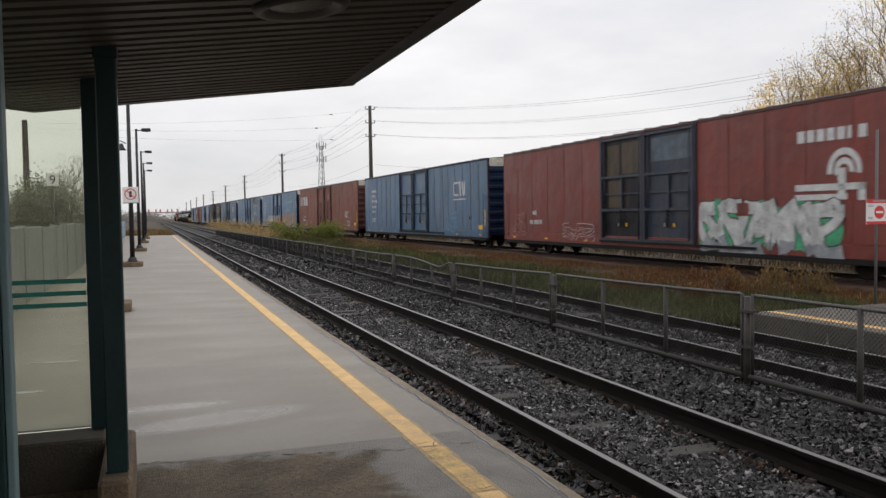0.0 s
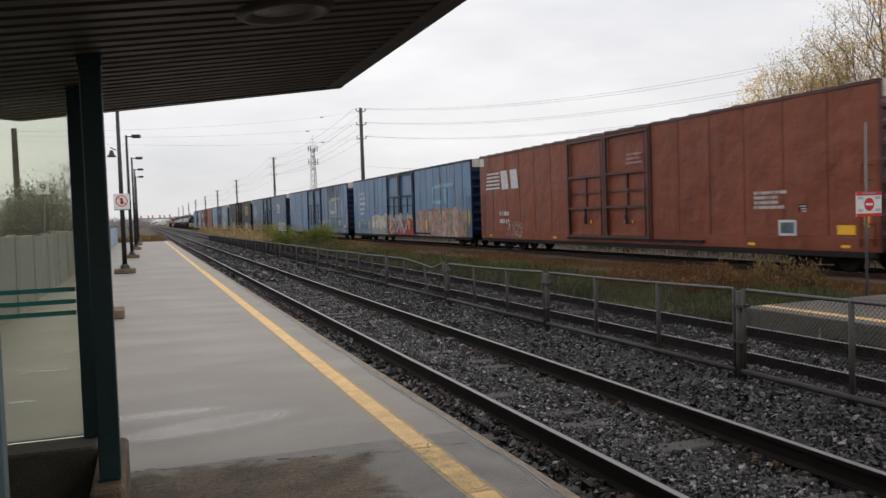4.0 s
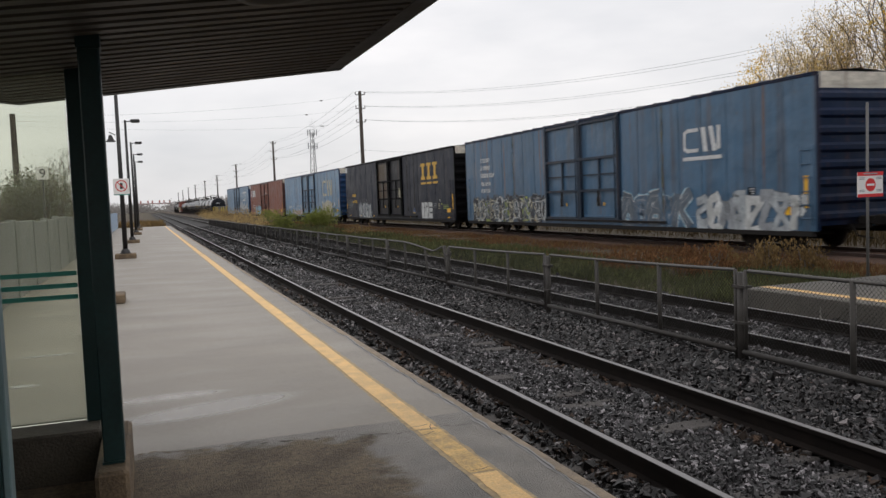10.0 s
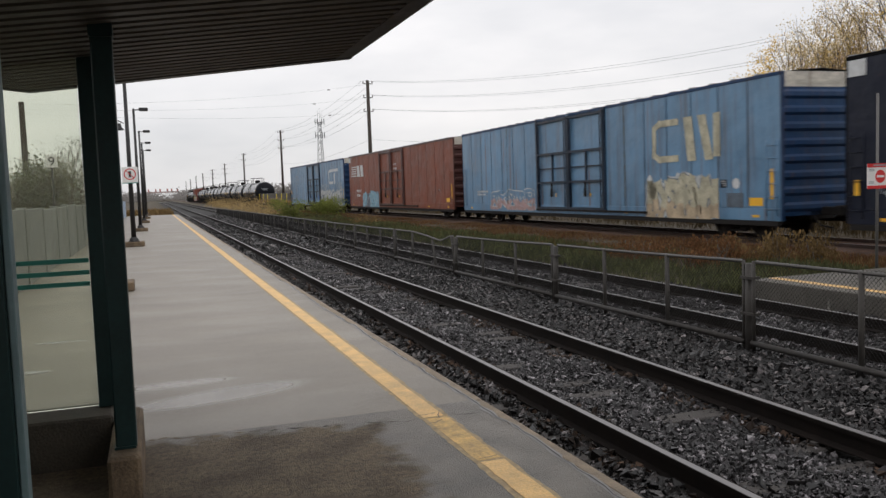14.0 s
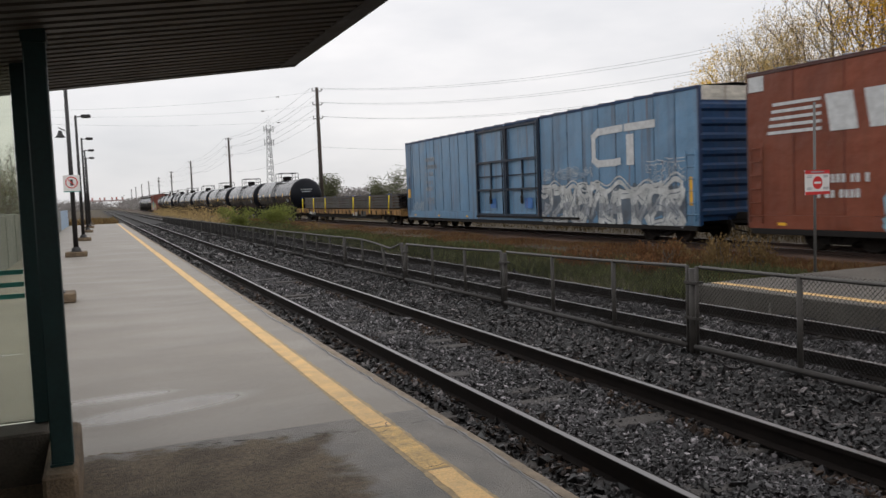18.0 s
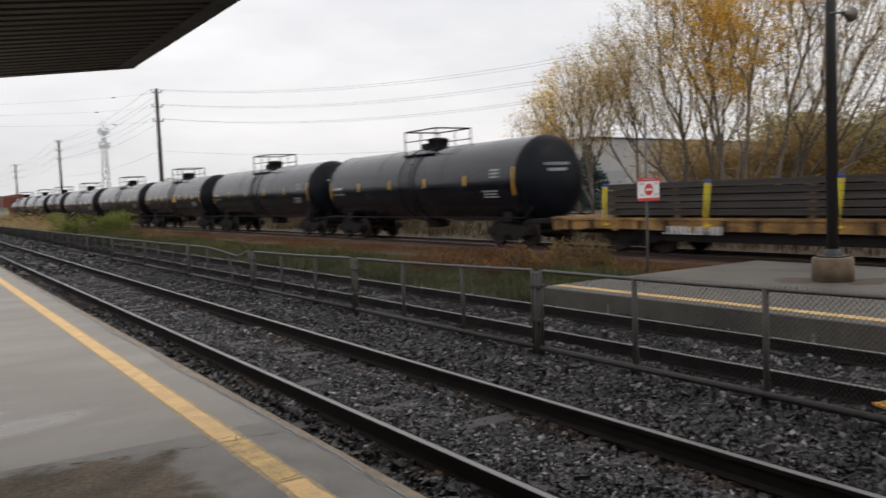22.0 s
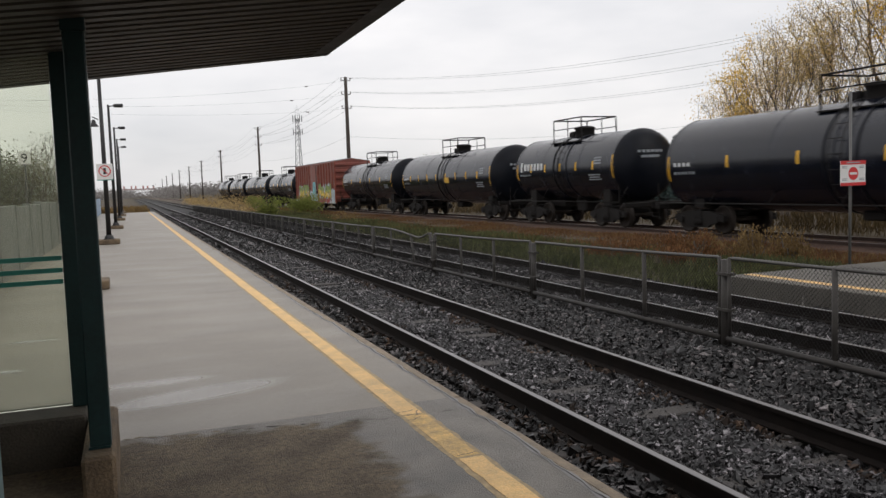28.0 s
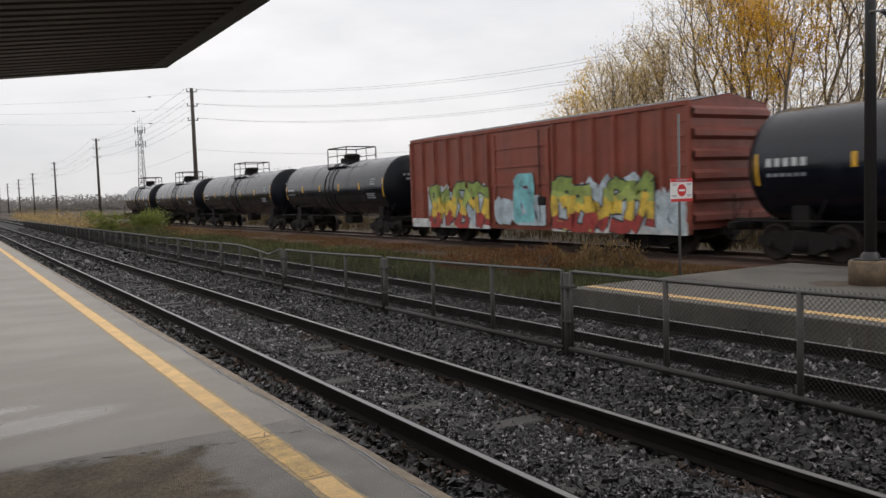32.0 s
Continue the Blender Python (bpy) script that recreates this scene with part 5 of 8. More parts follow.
        for yy in (L2 - 0.1, L2 - 0.55):
            lad.tube((-H - 0.05, s * yy, 0.75), (-H - 0.05, s * yy, 3.0), 0.014, seg=5)
        part("ladder", lad, side, car)
        coupler(car, s * L2, s)
        truck(car, s * 10.4)
    part("underframe", Build().box(-0.45, 0.45, -L2, L2, 0.62, 0.95).box(-1.4, 1.4, -6.5, 6.5, 0.70, 0.90).box(-1.0, -0.4, -2.0, 1.0, 0.40, 0.72, 0.03), M["undergear"], car)
    part("floor", Build().box(-H + 0.07, H - 0.07, -L2 + 0.06, L2 - 0.06, 0.90, 0.97), M["undergear"], car)
    bars(car, "reflector", M["reflector"], -H - 0.013, [(y - 0.28, y + 0.02, 0.70, 0.78) for y in (-11.8, -8.2, -4.5, 4.6, 8.3, 11.9)], "yellow reflective tape")
    return car


M["roof_grey"] = mat("weathered_car_roof", (0.14, 0.145, 0.15), 0.6, vary=0.3, scale=2)
FACE = -1.572
R = 13.0  # rear end of a high-cube in its own y


def corner_plate(car):
    part("corner_plate", Build().box(FACE - 0.008, FACE + 0.004, R - 0.62, R - 0.04, 4.42, 4.84, 0.003), M["white_mark"], car, "dirty white plate at the upper corner")


def lettered(car, seed, material=None, at=2.2):
    material = material or M["white_mark"]
    text_bars(car, material, FACE, R - at, 3.95, 3, 0.25, 1.7, seed)
    text_bars(car, material, FACE, R - at, 2.70, 2, 0.23, 1.6, seed + 1)
    text_bars(car, material, FACE, R - at, 1.7, 3, 0.07, 1.5, seed + 2)


train = []  # (car, distance of its middle along the track at the start)


def put(car, rear, length):
    train.append((car, rear * 1.0176 - length / 2))


M["rust_run"] = mat("rust_brown_streak", (0.145, 0.070, 0.030), 0.8, vary=0.6, scale=3, fine=20, stretch=(1, 4, 0.4))
M["olive_rust"] = mat("olive_brown_stain", (0.105, 0.095, 0.045), 0.8, vary=0.5, scale=3, fine=20, stretch=(1, 4, 0.4))
M["dark_rust"] = mat("dark_brown_stain", (0.030, 0.021, 0.015), 0.8, vary=0.5, scale=3, fine=20, stretch=(1, 4, 0.4))
for key in ("rust_run", "olive_rust", "dark_rust"):
    n, l = M[key].node_tree.nodes, M[key].node_tree.links
    co, mp, nz, rg = n.new("ShaderNodeTexCoord"), n.new("ShaderNodeMapping"), n.new("ShaderNodeTexNoise"), n.new("ShaderNodeMapRange")
    mp.inputs["Scale"].default_value = (1, 9, 1.1)
    nz.inputs["Scale"].default_value, nz.inputs["Detail"].default_value = 1.5, 7
    rg.inputs["From Min"].default_value, rg.inputs["From Max"].default_value = 0.28, 0.56
    l.new(co.outputs["Object"], mp.inputs[0])
    l.new(mp.outputs[0], nz.inputs["Vector"])
    l.new(nz.outputs["Fac"], rg.inputs[0])
    l.new(rg.outputs[0], n["Principled BSDF"].inputs["Alpha"])
M["teal_patch"] = paint("teal_touch_up_paint", (0.040, 0.120, 0.165))


def rusty_seams(car, places, key, width=0.10):
    """Stained upright joints, ragged along both edges; places are counted from the car's rear."""
    rng = random.Random(int(places[0] * 10))
    for d in places:
        bd, rows = Build(), 26
        edge = [(R - d - width * rng.uniform(0.2, 1.0), R - d + width * rng.uniform(0.2, 1.0), 1.0 + 3.83 * i / rows) for i in range(rows + 1)]
        bd.add([(FACE - 0.0125, y, z) for a, b, z in edge for y in (a, b)], [(2 * i, 2 * i + 1, 2 * i + 3, 2 * i + 2) for i in range(rows)])
        part("stained_seam", bd, M[key], car, "rust-stained upright joint")


def build_train():
    c = hicube("boxcar", "red-brown high-cube boxcar with dark double doors and green-white graffiti", M["red_oxide"], M["red_dark"], (M["door_black"], M["door_navy"]), 5, trim=M["door_navy"], patch=False)
    emblem(c, "wheel_on_bars", FACE, R - 20.7, 3.55, 2.6, 1.4, M["white_mark"])
    graffiti(c, FACE, R - 22.4, R - 16.4, 0.56, 2.25, ["g_white"], "g_black", 4, 6, "g_green", bands=["g_grey", "g_white", "g_white", "g_white"], thick=0.105, rim=0.035)
    for a, b, z0, z1 in ((10.3, 11.2, 3.35, 4.55), (11.4, 12.7, 3.4, 4.6), (13.4, 15.8, 3.75, 4.6), (10.4, 11.3, 2.1, 3.15)):
        part("door_patch", Build().plate(outline_bar(R - b, R - a, z0, z1), -1.531, 0.004), M["rust_pane"] if a < 13 else M["g_shade"], c, "bare worn patch on the door")
    part("dark_square", Build().plate(outline_bar(R - 18.75, R - 18.2, 1.75, 2.15), FACE, 0.011), M["red_oxide"], c, "unpainted square showing through")
    text_bars(c, M["white_mark"], FACE, R - 3.4, 2.05, 1, 0.24, 0.7, 31)
    text_bars(c, M["white_mark"], FACE, R - 3.1, 1.62, 1, 0.24, 1.6, 33)
    graffiti(c, FACE, R - 9.3, R - 6.4, 0.75, 1.5, ["red_oxide"], "g_white", 14, 4, rim=0.022, thick=0.09)
    graffiti(c, FACE, R - 2.6, R - 0.9, 0.8, 1.9, ["red_oxide"], "g_pink", 15, 3, rim=0.02, thick=0.06)
    put(c, 39.1, 26.0)

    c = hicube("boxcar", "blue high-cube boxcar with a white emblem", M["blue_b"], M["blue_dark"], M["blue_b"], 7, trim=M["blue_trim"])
    rusty_seams(c, (6.4, 19.0), "olive_rust")
    graffiti(c, FACE, R - 21.6, R - 19.6, 0.75, 2.1, ["blue_b"], "g_blue", 16, 3, rim=0.03, thick=0.10)
    emblem(c, "loop_zigzag", FACE, R - 20.8, 3.85, 1.95, 0.85, M["white_mark"])
    bars(c, "lettering", M["white_mark"], FACE, [(R - 22.8, R - 20.8, 2.76, 2.84)])
    lettered(c, 40)
    put(c, 66.95, 26.0)

    c = hicube("boxcar", "brown high-cube boxcar with a striped white emblem", M["brown_red"], M["red_dark"], M["brown_red"], 5, trim=M["brown_trim"])
    part("placard", Build().plate(outline_bar(R - 23.2, R - 22.5, 1.0, 1.45), FACE, 0.004), M["white_mark"], c, "white-framed placard")
    part("placard_face", Build().plate(outline_bar(R - 23.12, R - 22.58, 1.07, 1.38), FACE, 0.007), M["g_shade"], c)
    text_bars(c, M["g_pink"], FACE - 0.03, R - 14.6, 4.0, 3, 0.10, 1.2, 53)
    emblem(c, "stripes_block", FACE, R - 0.8, 4.05, 4.1, 0.95, M["white_mark"])
    text_bars(c, M["white_mark"], FACE, R - 2.5, 2.0, 2, 0.24, 1.7, 51)
    graffiti(c, FACE, R - 5.2, R - 3.4, 0.72, 1.5, ["brown_red"], "g_white", 24, 4, rim=0.02, thick=0.07)
    text_bars(c, M["white_mark"], FACE, R - 21.5, 2.3, 4, 0.09, 1.3, 52)
    corner_plate(c)
    put(c, 95.0, 26.0)

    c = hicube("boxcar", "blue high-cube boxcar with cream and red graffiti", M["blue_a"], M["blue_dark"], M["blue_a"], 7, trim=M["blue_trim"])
    rusty_seams(c, (6.5, 21.2), "rust_run")
    emblem(c, "loop_tee", FACE, R - 19.6, 3.8, 3.7, 1.2, M["g_blue"])
    graffiti(c, FACE, R - 4.0, R - 1.0, 0.85, 1.75, ["blue_a"], "g_grey", 61, 5, rim=0.022, thick=0.07)
    graffiti(c, FACE, R - 9.7, R - 5.6, 0.58, 2.1, ["g_cream", "g_white"], "g_white", 62, 6, bands=["g_grey", "g_white", "g_cream"], thick=0.15)
    graffiti(c, FACE - 0.10, R - 15.9, R - 10.3, 0.62, 2.15, ["g_red", "g_grey", "g_red"], "g_maroon", 63, 10, "g_maroon", bands=["g_red", "g_maroon", "g_red", "g_grey"], thick=0.10, rim=0.03)
    graffiti(c, FACE - 0.112, R - 14.9, R - 10.6, 0.7, 1.9, ["g_grey"], "g_white", 65, 5, rim=0.02, thick=0.05)
    graffiti(c, FACE, R - 25.4, R - 16.4, 0.58, 2.35, ["g_mud", "g_pink", "g_mudred"], "g_mud", 64, 13, "g_mud", rim=0.03, thick=0.12, shine="g_cream")
    for k in (2.0, 5.2, 8.3, 10.9, 15.2, 18.8):
        part("upright_reflector", Build().box(FACE - 0.135, FACE - 0.125, R - k - 0.09, R - k + 0.09, 1.0, 1.62), M["reflector"], c, "upright yellow reflective tape")
    lettered(c, 60)
    put(c, 122.0, 26.0)

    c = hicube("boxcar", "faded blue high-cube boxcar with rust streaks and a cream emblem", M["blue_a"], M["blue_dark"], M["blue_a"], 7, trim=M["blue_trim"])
    rusty_seams(c, (6.85, 18.9), "rust_run", 0.16)
    rusty_seams(c, (22.35, 22.6), "rust_run", 0.09)
    for k, a in enumerate((19.2, 19.8, 20.5, 20.9, 21.5, 23.2, 24.0)):
        wide = 0.10 + 0.06 * (k * 5 % 3)
        part("rust_run", Build().plate([(R - a - wide, 4.84), (R - a + wide, 4.84), (R - a + 0.03, 4.1 - 0.22 * (k * 2 % 3)), (R - a - 0.06, 3.7 - 0.3 * (k % 2))], FACE, 0.012), M["rust_run"], c, "rust run from the roof edge")
    part("primer_patch", Build().plate(outline_bar(R - 24.2, R - 19.6, 0.99, 1.98), FACE, 0.002), M["teal_patch"], c, "teal touched-up paint")
    emblem(c, "loop_tee", FACE, R - 19.5, 3.83, 3.9, 1.5, M["g_cream"])
    bars(c, "lettering", M["g_grey"], FACE, [(R - 23.3, R - 19.5, 2.05, 2.15)])
    graffiti(c, FACE, R - 6.7, R - 3.6, 0.60, 1.75, ["blue_a"], "g_tan", 72, 3, rim=0.035, thick=0.09)
    graffiti(c, FACE, R - 19.9, R - 16.3, 0.99, 1.85, ["blue_a", "g_blue"], "g_grey", 76, 5, rim=0.03, thick=0.10, shine="g_white")
    part("placard", Build().plate(outline_bar(R - 23.6, R - 22.9, 1.35, 1.68), FACE, 0.005), M["white_mark"], c, "white placard with a dark field")
    part("placard_face", Build().plate(outline_bar(R - 23.5, R - 23.1, 1.40, 1.63), FACE, 0.008), M["g_shade"], c)
    bars(c, "door_patch", M["door_blue"], FACE - 0.004, [(R - 11.9, R - 10.4, 1.0, 1.55), (R - 15.6, R - 14.1, 1.0, 1.62)], "bright blue door patches")
    lettered(c, 70, M["g_grey"])
    put(c, 149.8, 26.0)

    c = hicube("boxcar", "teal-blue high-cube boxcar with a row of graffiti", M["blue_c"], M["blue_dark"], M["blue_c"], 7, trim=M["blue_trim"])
    rusty_seams(c, (6.4, 18.9), "olive_rust", 0.06)
    emblem(c, "loop_zigzag", FACE, R - 20.1, 3.9, 1.95, 0.8, M["white_mark"])
    bars(c, "lettering", M["white_mark"], FACE, [(R - 22.1, R - 20.1, 2.84, 2.96)])
    graffiti(c, FACE, R - 9.8, R - 1.0, 0.60, 1.95, ["g_black", "g_shade"], "g_grey", 81, 12, "g_black", rim=0.03, thick=0.07)
    graffiti(c, FACE - 0.010, R - 9.7, R - 1.1, 0.62, 1.88, ["g_cream", "g_white", "g_olive"], "g_black", 85, 11, rim=0.02, thick=0.045)
    graffiti(c, FACE - 0.020, R - 9.7, R - 1.1, 0.62, 1.95, ["g_black", "g_shade"], "g_black", 87, 15, rim=0.01, thick=0.035)
    graffiti(c, FACE - 0.030, R - 9.5, R - 1.3, 0.70, 1.80, ["g_white", "g_cream"], "g_white", 88, 13, rim=0.006, thick=0.016)
    graffiti(c, FACE, R - 20.5, R - 16.2, 0.60, 1.9, ["g_shade", "blue_c"], "g_white", 82, 5, rim=0.03, thick=0.12, halo="g_blue", shine="g_grey")
    graffiti(c, FACE, R - 25.6, R - 20.8, 0.58, 1.75, ["g_silver", "g_white", "g_grey"], "g_shade", 83, 8, rim=0.03, thick=0.11)
    lettered(c, 80)
    put(c, 177.8, 26.0)

    c = hicube("boxcar", "black high-cube boxcar with yellow lettering blocks", M["black_car"], M["black_end"], M["door_black"], 5, trim=M["black_end"])
    rusty_seams(c, (18.7, 17.2), "dark_rust", 0.10)
    emblem(c, "three_blocks", FACE, R - 20.1, 4.2, 3.2, 1.35, M["yellow_mark"])
    text_bars(c, M["yellow_mark"], FACE, R - 2.15, 2.55, 1, 0.26, 1.9, 91)
    text_bars(c, M["yellow_mark"], FACE, R - 2.2, 2.02, 1, 0.26, 1.6, 94)
    part("upright_reflector", Build().box(FACE - 0.012, FACE - 0.004, R - 0.42, R - 0.26, 1.35, 1.75), M["reflector"], c, "upright yellow reflective tape")
    graffiti(c, FACE, R - 2.1, R - 1.1, 1.3, 2.2, ["black_car"], "g_grey", 90, 3, rim=0.035, thick=0.06)
    spikes = Build()
    rng = random.Random(95)
    for k in range(34):
        y, z, a, long, w = R - rng.uniform(4.3, 8.1), rng.uniform(0.7, 1.5), rng.gauss(1.57, 0.8), rng.uniform(0.4, 1.0), rng.uniform(0.03, 0.08)
        tip, q = (y + long * math.cos(a), min(2.4, z + long * abs(math.sin(a)))), (math.sin(a) * w, -math.cos(a) * w)
        spikes.add([(FACE - 0.012 - 0.00002 * k, *p) for p in ((y + q[0], z + q[1]), (tip[0] - q[0] * 0.2, tip[1]), tip, (y - q[0], z - q[1]))], [(0, 1, 2, 3)])
    part("spray_spikes", spikes, M["g_grey"], c, "pale sprayed spikes round the graffiti", "stuff")
    graffiti(c, FACE, R - 8.2, R - 4.1, 0.55, 1.7, ["g_shade", "g_white"], "g_grey", 97, 9, rim=0.035, thick=0.05, shine="g_white")
    for a, b in ((20.02, 20.55), (20.60, 21.28), (21.33, 22.12)):
        rim = part("tag_rim", Build().plate(outline_bar(R - b - 0.03, R - a + 0.03, 0.62, 1.74), FACE, 0.002), M["g_black"], c, "black rim of a sprayed block letter")
        part("tag_letter", Build().plate([(R - b, 0.66), (R - a, 0.66), (R - a - 0.04, 1.70), (R - b + 0.03, 1.66)], FACE, 0.004), M["g_white"], rim, "white sprayed block letter")
    for a, b, z0, z1 in ((21.55, 22.0, 1.32, 1.42), (21.6, 22.06, 0.98, 1.08), (20.9, 21.1, 1.36, 1.46)):
        part("tag_gap", Build().plate(outline_bar(R - b, R - a, z0, z1), FACE, 0.0055), M["g_black"], c)
    for a, b, z0, z1, key in ((22.4, 22.85, 1.36, 1.62, "g_grey"), (23.2, 23.5, 1.28, 1.62, "g_cream"), (23.72, 23.9, 1.5, 1.6, "g_olive"), (24.1, 24.95, 1.26, 1.50, "g_olive")):
        plate = part("placard", Build().plate(outline_bar(R - b, R - a, z0, z1), FACE, 0.003), M[key], c, "small stencilled placard")
        part("placard_face", Build().plate(outline_bar(R - b + 0.03, R - a - 0.03, z0 + 0.03, z1 - 0.03), FACE, 0.005), M["black_car"], plate)
        part("placard_line", Build().plate(outline_bar(R - b + 0.08, R - a - 0.06, (z0 + z1) / 2 - 0.02, (z0 + z1) / 2 + 0.03), FACE, 0.007), M[key], plate)
    part("sprayed_mark", Build().plate([(R - 18.9, 1.02), (R - 18.2, 1.02), (R - 18.55, 1.35)], FACE, 0.003), M["door_blue"], c, "small blue sprayed mark")
    part("sprayed_mark", Build().plate(outline_bar(R - 18.75, R - 18.3, 0.98, 1.06), FACE, 0.005), M["g_yellow"], c, "small yellow sprayed mark")
    for a, b, z0, z1 in ((10.15, 12.7, 3.40, 4.62), (10.15, 11.3, 2.08, 3.20), (11.5, 12.7, 2.08, 3.20)):
        part("door_pane", Build().plate(outline_bar(R - b, R - a, z0, z1), -1.551, 0.004), M["rust_pane"], c, "rusty brown door pane")
    part("paper_label", Build().plate(outline_bar(R - 15.75, R - 15.15, 2.1, 2.72), -1.551, 0.006), M["g_cream"], c, "pale worn label on the door")
    corner_plate(c)
    put(c, 205.3, 26.0)

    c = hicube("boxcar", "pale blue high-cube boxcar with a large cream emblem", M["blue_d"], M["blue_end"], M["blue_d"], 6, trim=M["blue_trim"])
    rusty_seams(c, (6.4, 17.6), "olive_rust", 0.04)
    emblem(c, "loop_zigzag", FACE, R - 19.4, 4.05, 3.9, 1.5, M["g_cream"])
    graffiti(c, FACE, R - 9.6, R - 4.1, 0.72, 1.72, ["blue_d", "g_pink"], "g_white", 101, 5, bands=["g_pink", "blue_d"], rim=0.05, thick=0.09)
    graffiti(c, FACE, R - 23.1, R - 19.1, 0.52, 2.15, ["g_cream"], "g_shade", 102, 6, "g_white", rim=0.035, thick=0.10, halo="g_white", bands=["g_tan", "g_cream", "g_cream"])
    part("dark_patch", Build().plate(outline_bar(R - 24.4, R - 23.6, 1.0, 1.45), FACE, 0.004), M["g_shade"], c, "dark stencil field")
    part("round_label", Build().plate([(R - 24.05 + 0.17 * math.cos(q / 12 * 6.2832), 1.75 + 0.17 * math.sin(q / 12 * 6.2832)) for q in range(12)], FACE, 0.004), M["white_mark"], c, "round white label")
    text_bars(c, M["white_mark"], FACE, R - 2.2, 1.7, 2, 0.1, 1.5, 103)
    put(c, 233.3, 26.0)

    c = hicube("boxcar", "brown high-cube boxcar with a striped emblem and blue graffiti", M["brown_red"], M["red_dark"], M["brown_red"], 5, trim=M["brown_trim"])
    emblem(c, "stripes_block", FACE, R - 0.75, 4.08, 4.2, 0.95, M["white_mark"])
    text_bars(c, M["white_mark"], FACE, R - 2.45, 2.05, 2, 0.24, 1.75, 111)
    graffiti(c, FACE, R - 9.3, R - 4.5, 0.52, 1.85, ["g_blue", "g_shade", "g_blue"], "g_black", 112, 4, "g_blue", rim=0.03, thick=0.20, shine="g_white")
    text_bars(c, M["white_mark"], FACE - 0.06, R - 13.9, 3.9, 2, 0.2, 1.0, 113)
    corner_plate(c)
    put(c, 260.5, 26.0)

    c = hicube("boxcar", "pale blue high-cube boxcar with a broad white emblem and silver graffiti", M["blue_d"], M["blue_end"], M["blue_d"], 8, trim=M["blue_trim"])
    emblem(c, "loop_tee", FACE, R - 20.0, 4.12, 3.9, 1.45, M["white_mark"])
    graffiti(c, FACE, R - 25.3, R - 16.2, 0.52, 2.1, ["g_grey", "g_white", "g_silver"], "g_shade", 121, 10, "g_shade", bands=["g_white", "g_grey", "g_white", "g_white"], rim=0.035, thick=0.095, shine="g_shade")
    for k, (low, thick) in enumerate(((1.86, 0.085), (2.06, 0.03))):
        wave = Build()
        pts = [(R - 25.3 + 9.1 * i / 60, low + 0.16 * math.sin(i * 0.62) + 0.10 * math.sin(i * 0.27 + 1)) for i in range(61)]
        wave.add([(FACE - 0.016, y, z + q * thick) for y, z in pts for q in (-1, 1)], [(2 * i, 2 * i + 1, 2 * i + 3, 2 * i + 2) for i in range(60)])
        part("wavy_line", wave, M["g_white"], c, "white sprayed wavy line over the graffiti")
    graffiti(c, FACE, R - 25.4, R - 23.4, 2.0, 2.85, ["blue_d"], "g_white", 141, 4, rim=0.022, thick=0.05)
    graffiti(c, FACE, R - 20.0, R - 16.4, 2.3, 2.75, ["blue_d"], "g_white", 122, 8, rim=0.018, thick=0.05)
    graffiti(c, FACE, R - 2.6, R - 0.9, 1.0, 1.5, ["blue_d"], "g_white", 143, 5, rim=0.02, thick=0.05)
    part("rear_strip", Build().box(FACE - 0.006, FACE + 0.004, R - 0.85, R - 0.05, 0.99, 4.82), M["blue_b"], c, "brighter blue corner strip")
    part("corner_label", Build().plate(outline_bar(R - 0.62, R - 0.2, 1.75, 2.25), FACE, 0.012), M["reflector"], c, "yellow corner label")
    bars(c, "door_patch", M["door_blue"], FACE - 0.004, [(R - 11.9, R - 11.3, 1.15, 1.6), (R - 15.4, R - 14.7, 1.15, 1.6)], "bright blue door patches")
    lettered(c, 120, M["g_grey"], 3.1)
    put(c, 288.2, 26.0)

    put(flatcar(), 316.0, 26.8)
    for rear, front, seed, big in ((332.9, 317.0, 1, 1.52), (350.3, 333.8, 2, 1.50), (367.05, 351.35, 3, 1.5), (384.0, 367.7, 4, 1.5), (401.2, 384.9, 5, 1.55), (413.05, 403.0, 6, 1.40), (429.7, 414.1, 7, 1.52), (445.1, 430.5, 8, 1.45), (477.8, 463.6, 9, 1.42), (495.0, 478.6, 10, 1.45), (510.0, 495.9, 11, 1.45), (523.0, 511.0, 12, 1.45)):
        length = (rear - front) * 1.0176
        put(tankcar(length, big, seed), rear, length)
    put(short_boxcar(), 461.45, 15.6)


